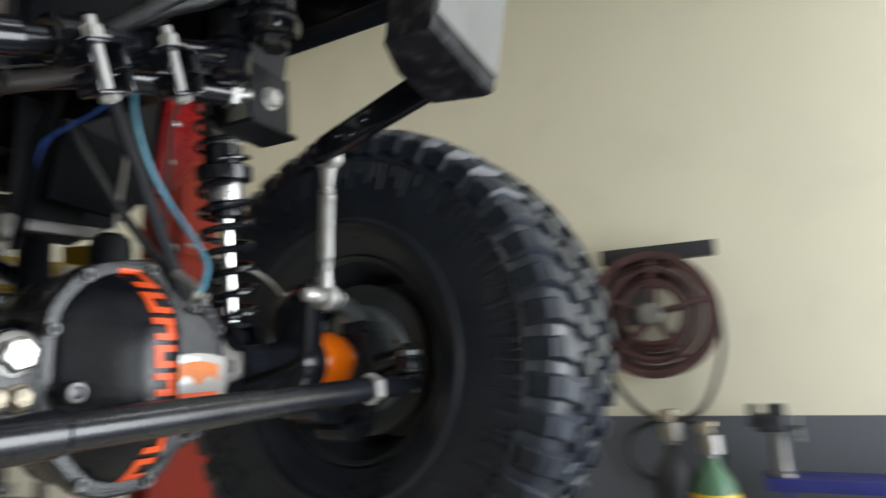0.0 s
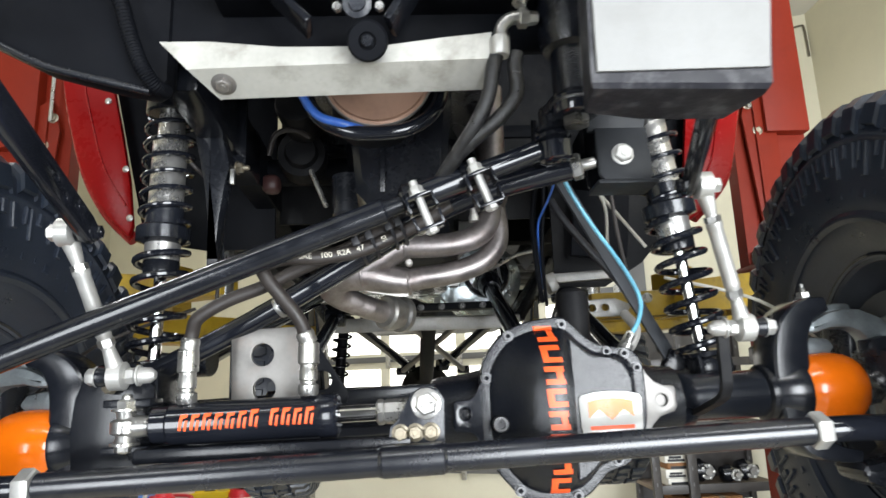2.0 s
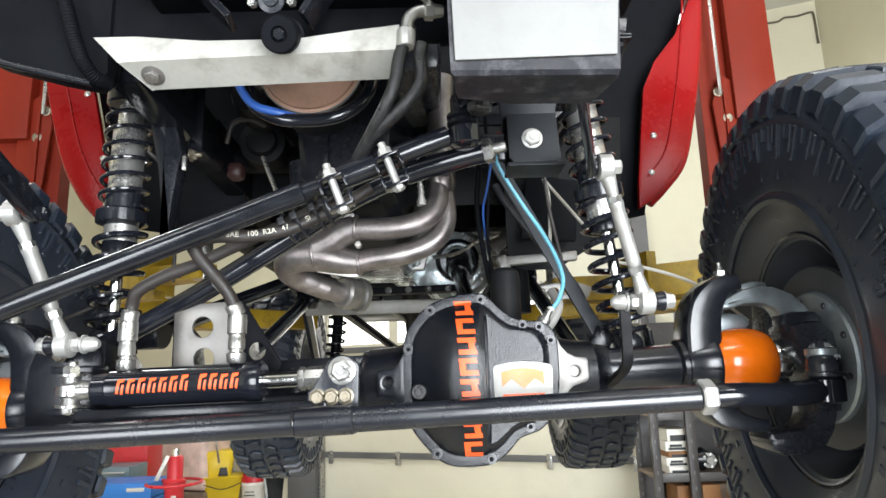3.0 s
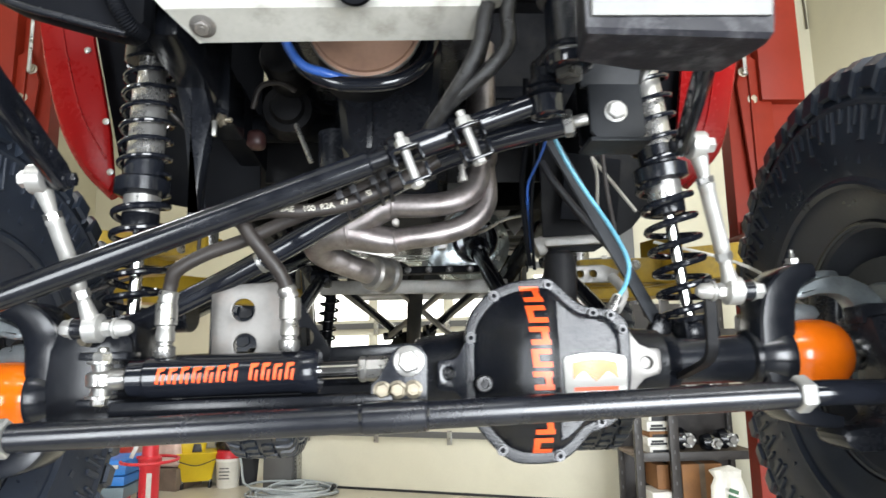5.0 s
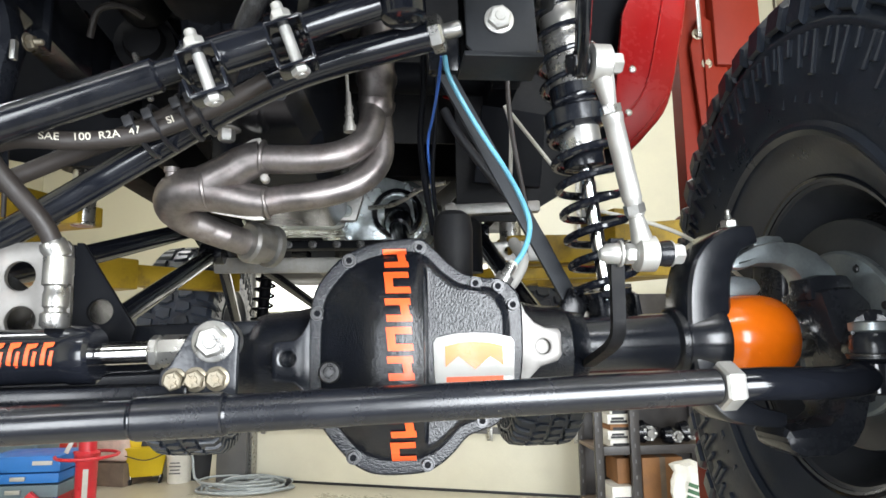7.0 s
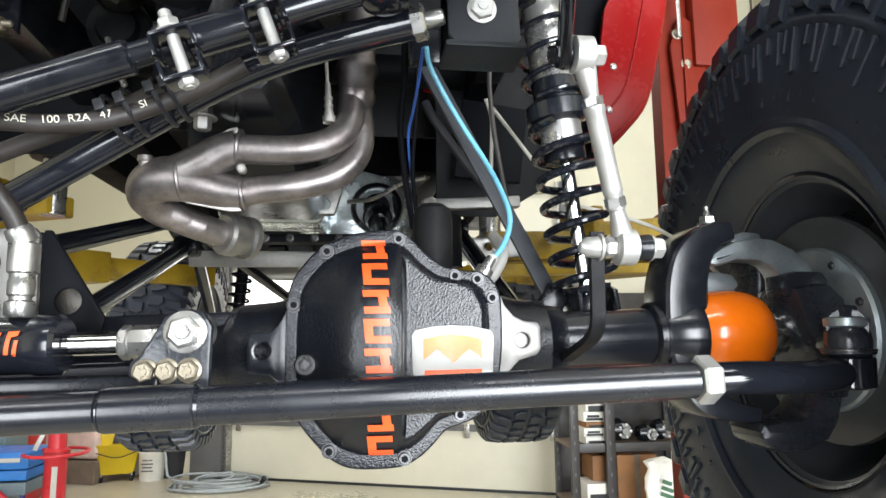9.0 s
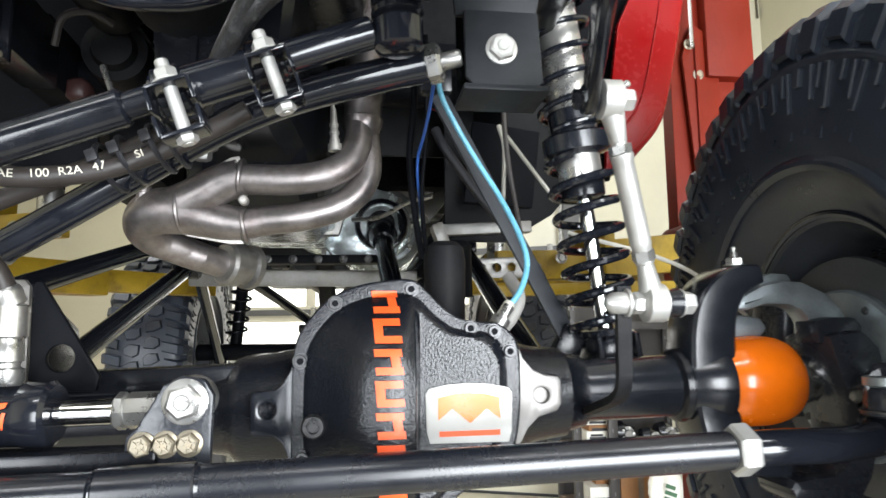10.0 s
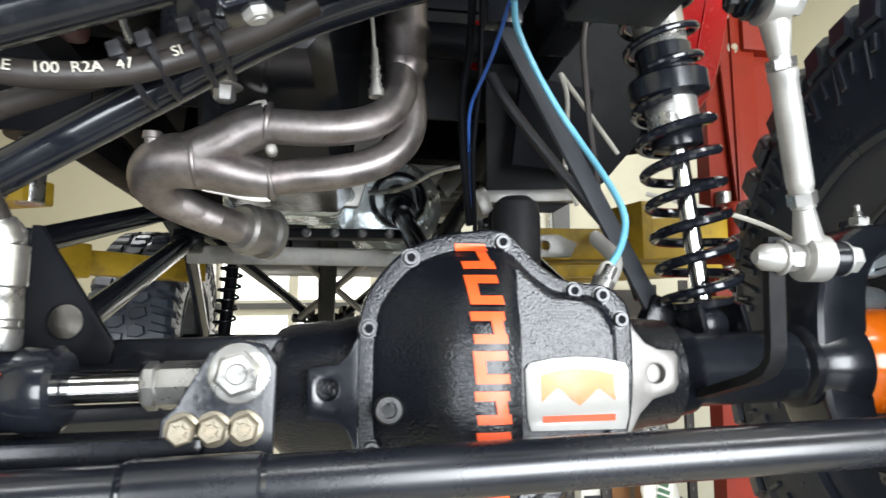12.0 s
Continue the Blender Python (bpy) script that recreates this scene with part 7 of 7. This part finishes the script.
# shelf rack beside the door
DARKRACK = material("dark_brown_rack_paint", (0.035, 0.031, 0.03), 0.45, 0, 0.2, 6, 80, 0.08, tint=(0.08, 0.07, 0.065), tint_amount=0.3)
rack = thing("shelf_rack", (2.45, 5.0, 0), "dark steel shelf rack crowded with parts", "shelf rack")
for rx, ry, w in ((1.975, 4.8, 0.07), (2.278, 4.76, 0.08), (3.05, 4.75, 0.07), (1.975, 5.3, 0.05), (3.05, 5.3, 0.05)):
    part("upright", beam((rx, ry, 0), (rx, ry, 2.1), w, 0.05, 0.004, up=(0, 1, 0)), DARKRACK, rack)
    for k in range(14):
        part("slot", box((0.012, 0.003, 0.03), pose(rx - 0.005, ry - 0.0255, 0.2 + 0.13 * k), 0), GREY, rack)
for z in (0.19, 0.68, 1.2, 1.75):
    part("deck", box((1.12, 0.5, 0.03), pose(2.51, 5.05, z), 0.004), WOOD, rack)
    part("beam", box((1.0, 0.03, 0.075), pose(2.51, 4.79, z - 0.005), 0.004), DARKRACK, rack)
part("back_sheet", box((1.1, 0.012, 2.0), pose(2.51, 5.33, 1.05), 0.002), DARKRACK, rack)


def parts_box(x, y, z, w, h, mat, bars):
    ob = thing("parts_box", (x, y, z), "closed carton with dark printing on the shelf", "box", "shelf boxes")
    part("body", box((w, 0.3, h), pose(x, y, z + h / 2), 0.004), mat, ob)
    for k in range(bars):
        part("printed_bar", box((w * (0.75 - 0.2 * (k % 2)), 0.003, h * 0.5 / bars), pose(x - w * 0.05 * (k % 2), y - 0.1515, z + h * (0.25 + 0.6 * k / bars)), 0), PLASTIC_B, ob)
    return ob


for z, h, mat, bars in ((0.695, 0.06, PLASTIC_W, 1), (0.757, 0.075, PLASTIC_W, 2), (0.834, 0.05, CARD, 1), (0.886, 0.085, PLASTIC_W, 2), (0.973, 0.1, PLASTIC_W, 1)):
    parts_box(2.19 + 0.012 * math.sin(z * 40), 5.0, z, 0.2, h, mat, bars)
parts_box(2.17, 4.95, 0.205, 0.19, 0.17, PLASTIC_W, 1)
parts_box(2.22, 5.05, 0.377, 0.11, 0.21, CARD, 0)


def machine_part(x, y, z, k):
    """A greasy lump: a case, a snout and a flange with bright bosses."""
    ob = thing("metal_part", (x, y, z), "greasy dark machine part with bright bosses on the shelf", "machine part", "shelf parts")
    part("case", lathe((x - 0.09, y, z + 0.085 * k), (x + 1, y, z + 0.1 * k), [(0, 0.03 * k), (0.01, 0.07 * k), (0.08, 0.085 * k), (0.12, 0.06 * k), (0.17, 0.035 * k), (0.2, 0.03 * k)], 18), SATIN, ob)
    part("flange", lathe((x + 0.02, y - 0.07, z + 0.08 * k), (x + 0.03, y - 1, z + 0.08 * k), [(0, 0.05 * k), (0.012, 0.055 * k), (0.014, 0.03 * k), (0.04, 0.026 * k)], 20), CASTALU, ob)
    for j in range(5):
        a = j * 1.26
        part("boss", lathe((x + 0.02 + 0.045 * k * math.cos(a), y - 0.08, z + 0.08 * k + 0.045 * k * math.sin(a)), (x + 0.02, y - 1, z + 0.08 * k), [(0, 0.012 * k), (0.02, 0.011 * k), (0.022, 0.006)], 12), SILVER, ob)
    return ob


for x, y, z, k in ((2.46, 5.0, 0.695, 1.2), (2.68, 4.92, 0.695, 0.9), (2.86, 5.0, 0.695, 1.1), (2.5, 4.95, 1.215, 1.0), (2.75, 5.0, 1.215, 1.2)):
    machine_part(x, y, z, k)
crate = thing("brown_crate", (2.53, 4.95, 0.2), "large orange-brown cardboard carton on the low shelf", "box")
part("body", box((0.36, 0.36, 0.4), pose(2.53, 4.98, 0.405), 0.006), CARD, crate)
part("tape", box((0.05, 0.363, 0.402), pose(2.53, 4.98, 0.406), 0.001), WOOD, crate)
bag = thing("white_bag", (2.56, 4.4, 0), "crumpled white sack with printed marks", "sack")
bm = bmesh.new()
rings(bm, [[Vector((2.56 + r * math.cos(a) * (1 + 0.16 * math.sin(3 * a + z * 9)), 4.4 + 0.7 * r * math.sin(a) * (1 + 0.14 * math.sin(4 * a + z * 13)), z)) for a in (k * math.pi / 14 for k in range(28))] for z, r in ((0, 0.13), (0.04, 0.16), (0.15, 0.165), (0.3, 0.155), (0.42, 0.14), (0.5, 0.13), (0.57, 0.11), (0.63, 0.12), (0.65, 0.02))])
for v in bm.verts:
    v.co += Vector((noise.noise(v.co * 11), noise.noise(v.co * 11 + Vector((5, 0, 0))), 0.6 * noise.noise(v.co * 11 + Vector((0, 7, 0))))) * 0.035
part("sack", bm, PLASTIC_W, bag, angle=25)
for k in range(3):
    part("print_bar", box((0.12 - 0.02 * k, 0.004, 0.03), pose(2.55, 4.29, 0.38 + 0.05 * k, 0, 20), 0), GREEN, bag)

# ---------- along the side wall ----------
RX = RW - 0.12
reel = thing("hose_reel", (RX, 0.02, 1.9), "dark red hose reel with a hanging loop on the wall", "hose reel")
C = Vector((RX - 0.1, 0.0, 1.9))
for dx in (-0.09, 0.07):
    part("flange", ring_profile([(dx, 0.36), (dx - 0.006, 0.385), (dx, 0.41), (dx + 0.012, 0.41), (dx + 0.018, 0.385), (dx + 0.012, 0.36), (dx, 0.36)], 44, C), BROWNHOSE, reel)
    for k in range(5):
        a = k * 2 * math.pi / 5 + 0.4
        part("spoke", beam(C + Vector((dx, 0.06 * math.cos(a), 0.06 * math.sin(a))), C + Vector((dx, 0.35 * math.cos(a), 0.35 * math.sin(a))), 0.03, 0.012, 0.003, up=(1, 0, 0)), BROWNHOSE, reel)
for k in range(8):
    r = 0.19 + 0.024 * k + 0.008 * math.sin(k * 2.3)
    pts = [C + Vector((-0.05 + 0.025 * (k % 4), r * math.cos(j * math.pi / 12), r * math.sin(j * math.pi / 12))) for j in range(25)]
    part("hose_turn", sweep(pts, 0.017, 8, 2), BROWNHOSE, reel)
part("hub", rod(C - Vector((0.12, 0, 0)), C + Vector((0.1, 0, 0)), 0.07, 24), CASTALU, reel, "worn metal reel hub")
part("arm", beam((RX - 0.1, 0.3, 2.3), (RX - 0.1, -0.42, 2.3), 0.08, 0.1, 0.006), PLASTIC_B, reel, "dark steel bracket arm")
part("wall_plate", box((0.02, 0.3, 0.5), pose(RX + 0.1, 0.15, 2.1), 0.004), GREY, reel)
part("hanging_loop", sweep([C + Vector((-0.1, 0.34, -0.24)), C + Vector((-0.12, 0.2, -0.5)), C + Vector((-0.12, 0.0, -0.66)), C + Vector((-0.12, -0.24, -0.6)), C + Vector((-0.1, -0.38, -0.32)), C + Vector((-0.08, -0.4, -0.05)), C + Vector((-0.05, -0.33, 0.2))], 0.017, 10), HOSE, reel, "black hanging hose loop")


def gas_cylinder(x, y, h, mat, label):
    g = thing("gas_cylinder", (x, y, 0), label, "gas cylinder", "gas cylinders")
    part("tank", lathe((x, y, 0), (x, y, 3), [(0, 0.1), (0.02, 0.115), (h - 0.2, 0.115), (h - 0.12, 0.1), (h - 0.05, 0.05), (h, 0.035)], 28), mat, g)
    part("neck_ring", rod((x, y, h - 0.01), (x, y, h + 0.05), 0.03, 16), CASTALU, g)
    part("valve", lathe((x, y, h + 0.04), (x, y, h + 0.3), [(0, 0.018), (0.12, 0.018), (0.125, 0.035), (0.15, 0.035), (0.155, 0.01)], 14), GOLD, g, "brass valve")
    part("guard_collar", lathe((x, y, h + 0.02), (x, y, h + 1), [(0, 0.05), (0.004, 0.062), (0.1, 0.058), (0.104, 0.05), (0.1, 0.05), (0.01, 0.05)], 24), CASTALU, g, "dull steel valve guard")
    part("gauge", lathe((x - 0.05, y + 0.03, h + 0.16), (x - 0.2, y + 0.03, h + 0.17), [(0, 0.028), (0.02, 0.03), (0.022, 0.024)], 18), GOLD, g, "brass pressure gauge")
    part("regulator", lathe((x - 0.02, y, h + 0.08), (x - 0.12, y, h + 0.08), [(0, 0.012), (0.04, 0.03), (0.07, 0.032), (0.075, 0.02)], 16), GOLD, g, "brass regulator")
    return g


gas_cylinder(3.45, -0.3, 1.08, GREEN, "green painted gas cylinder with a brass valve")
gas_cylinder(3.5, -0.1, 1.14, PLASTIC_B, "dark gas cylinder beside the green one")
part("collar", lathe((3.45, -0.3, 0.86), (3.45, -0.3, 1.2), [(0, 0.1165), (0.045, 0.1165)], 28), PLASTIC_Y, bpy.data.objects["gas_cylinder"], "yellow painted band")
tor = thing("torch_hose", (3.8, 0.12, 1.0), "black torch hose hanging in a loop on the wall", "hose")
part("loop", sweep([Vector((RW - 0.08, 0.22 + 0.3 * math.cos(k * math.pi / 9) - 0.25, 1.02 + 0.2 * math.sin(k * math.pi / 9))) for k in range(37)], 0.014, 8, 2), PLASTIC_B, tor)
part("hook", rod((RW - 0.14, -0.03, 1.21), (RW, -0.03, 1.23), 0.01, 8), ZINC, tor)
bench = thing("work_stand", (3.7, -1.3, 0), "navy steel work stand with a vise", "work stand")
part("top", box((0.3, 1.95, 0.07), pose(3.9, -1.52, 0.9), 0.008), NAVY, bench)
for yy in (-2.4, -0.65):
    for xx in (3.8, 4.02):
        part("leg", beam((xx, yy, 0), (xx, yy, 0.87), 0.05, 0.05, 0.004, up=(0, 1, 0)), NAVY, bench)
part("lower_shelf", box((0.28, 1.8, 0.03), pose(3.9, -1.52, 0.25), 0.005), GREY, bench)
vise = thing("vise", (3.85, -0.62, 0.935), "dark blue-black bench vise on a steel post", "vise")
part("post", lathe((3.85, -0.64, 0.935), (3.85, -0.64, 2), [(0, 0.06), (0.02, 0.06), (0.03, 0.04), (0.22, 0.04), (0.26, 0.06)], 18), CASTALU, vise)
part("body", box((0.16, 0.15, 0.1), pose(3.85, -0.61, 1.23), 0.02, seg=3), CAST, vise)
part("anvil", box((0.14, 0.1, 0.07), pose(3.85, -0.64, 1.3), 0.012, seg=2), CAST, vise)
part("jaw", box((0.14, 0.05, 0.13), pose(3.85, -0.52, 1.27), 0.01), CAST, vise)
part("screw", rod((3.85, -0.69, 1.2), (3.85, -0.76, 1.2), 0.015, 12), CAST, vise)
part("screw_bar", rod((3.78, -0.75, 1.13), (3.9, -0.75, 1.27), 0.007, 10), ZINC, vise)
tarp = thing("blue_drum", (3.3, 0.35, 0), "deep blue steel drum beside the wall", "drum")
part("shell", lathe((3.3, 0.35, 0), (3.3, 0.35, 2), [(0, 0.16), (0.01, 0.17), (0.3, 0.17), (0.31, 0.176), (0.33, 0.176), (0.34, 0.17), (0.7, 0.17), (0.72, 0.175), (0.73, 0.16)], 30), NAVY, tarp)
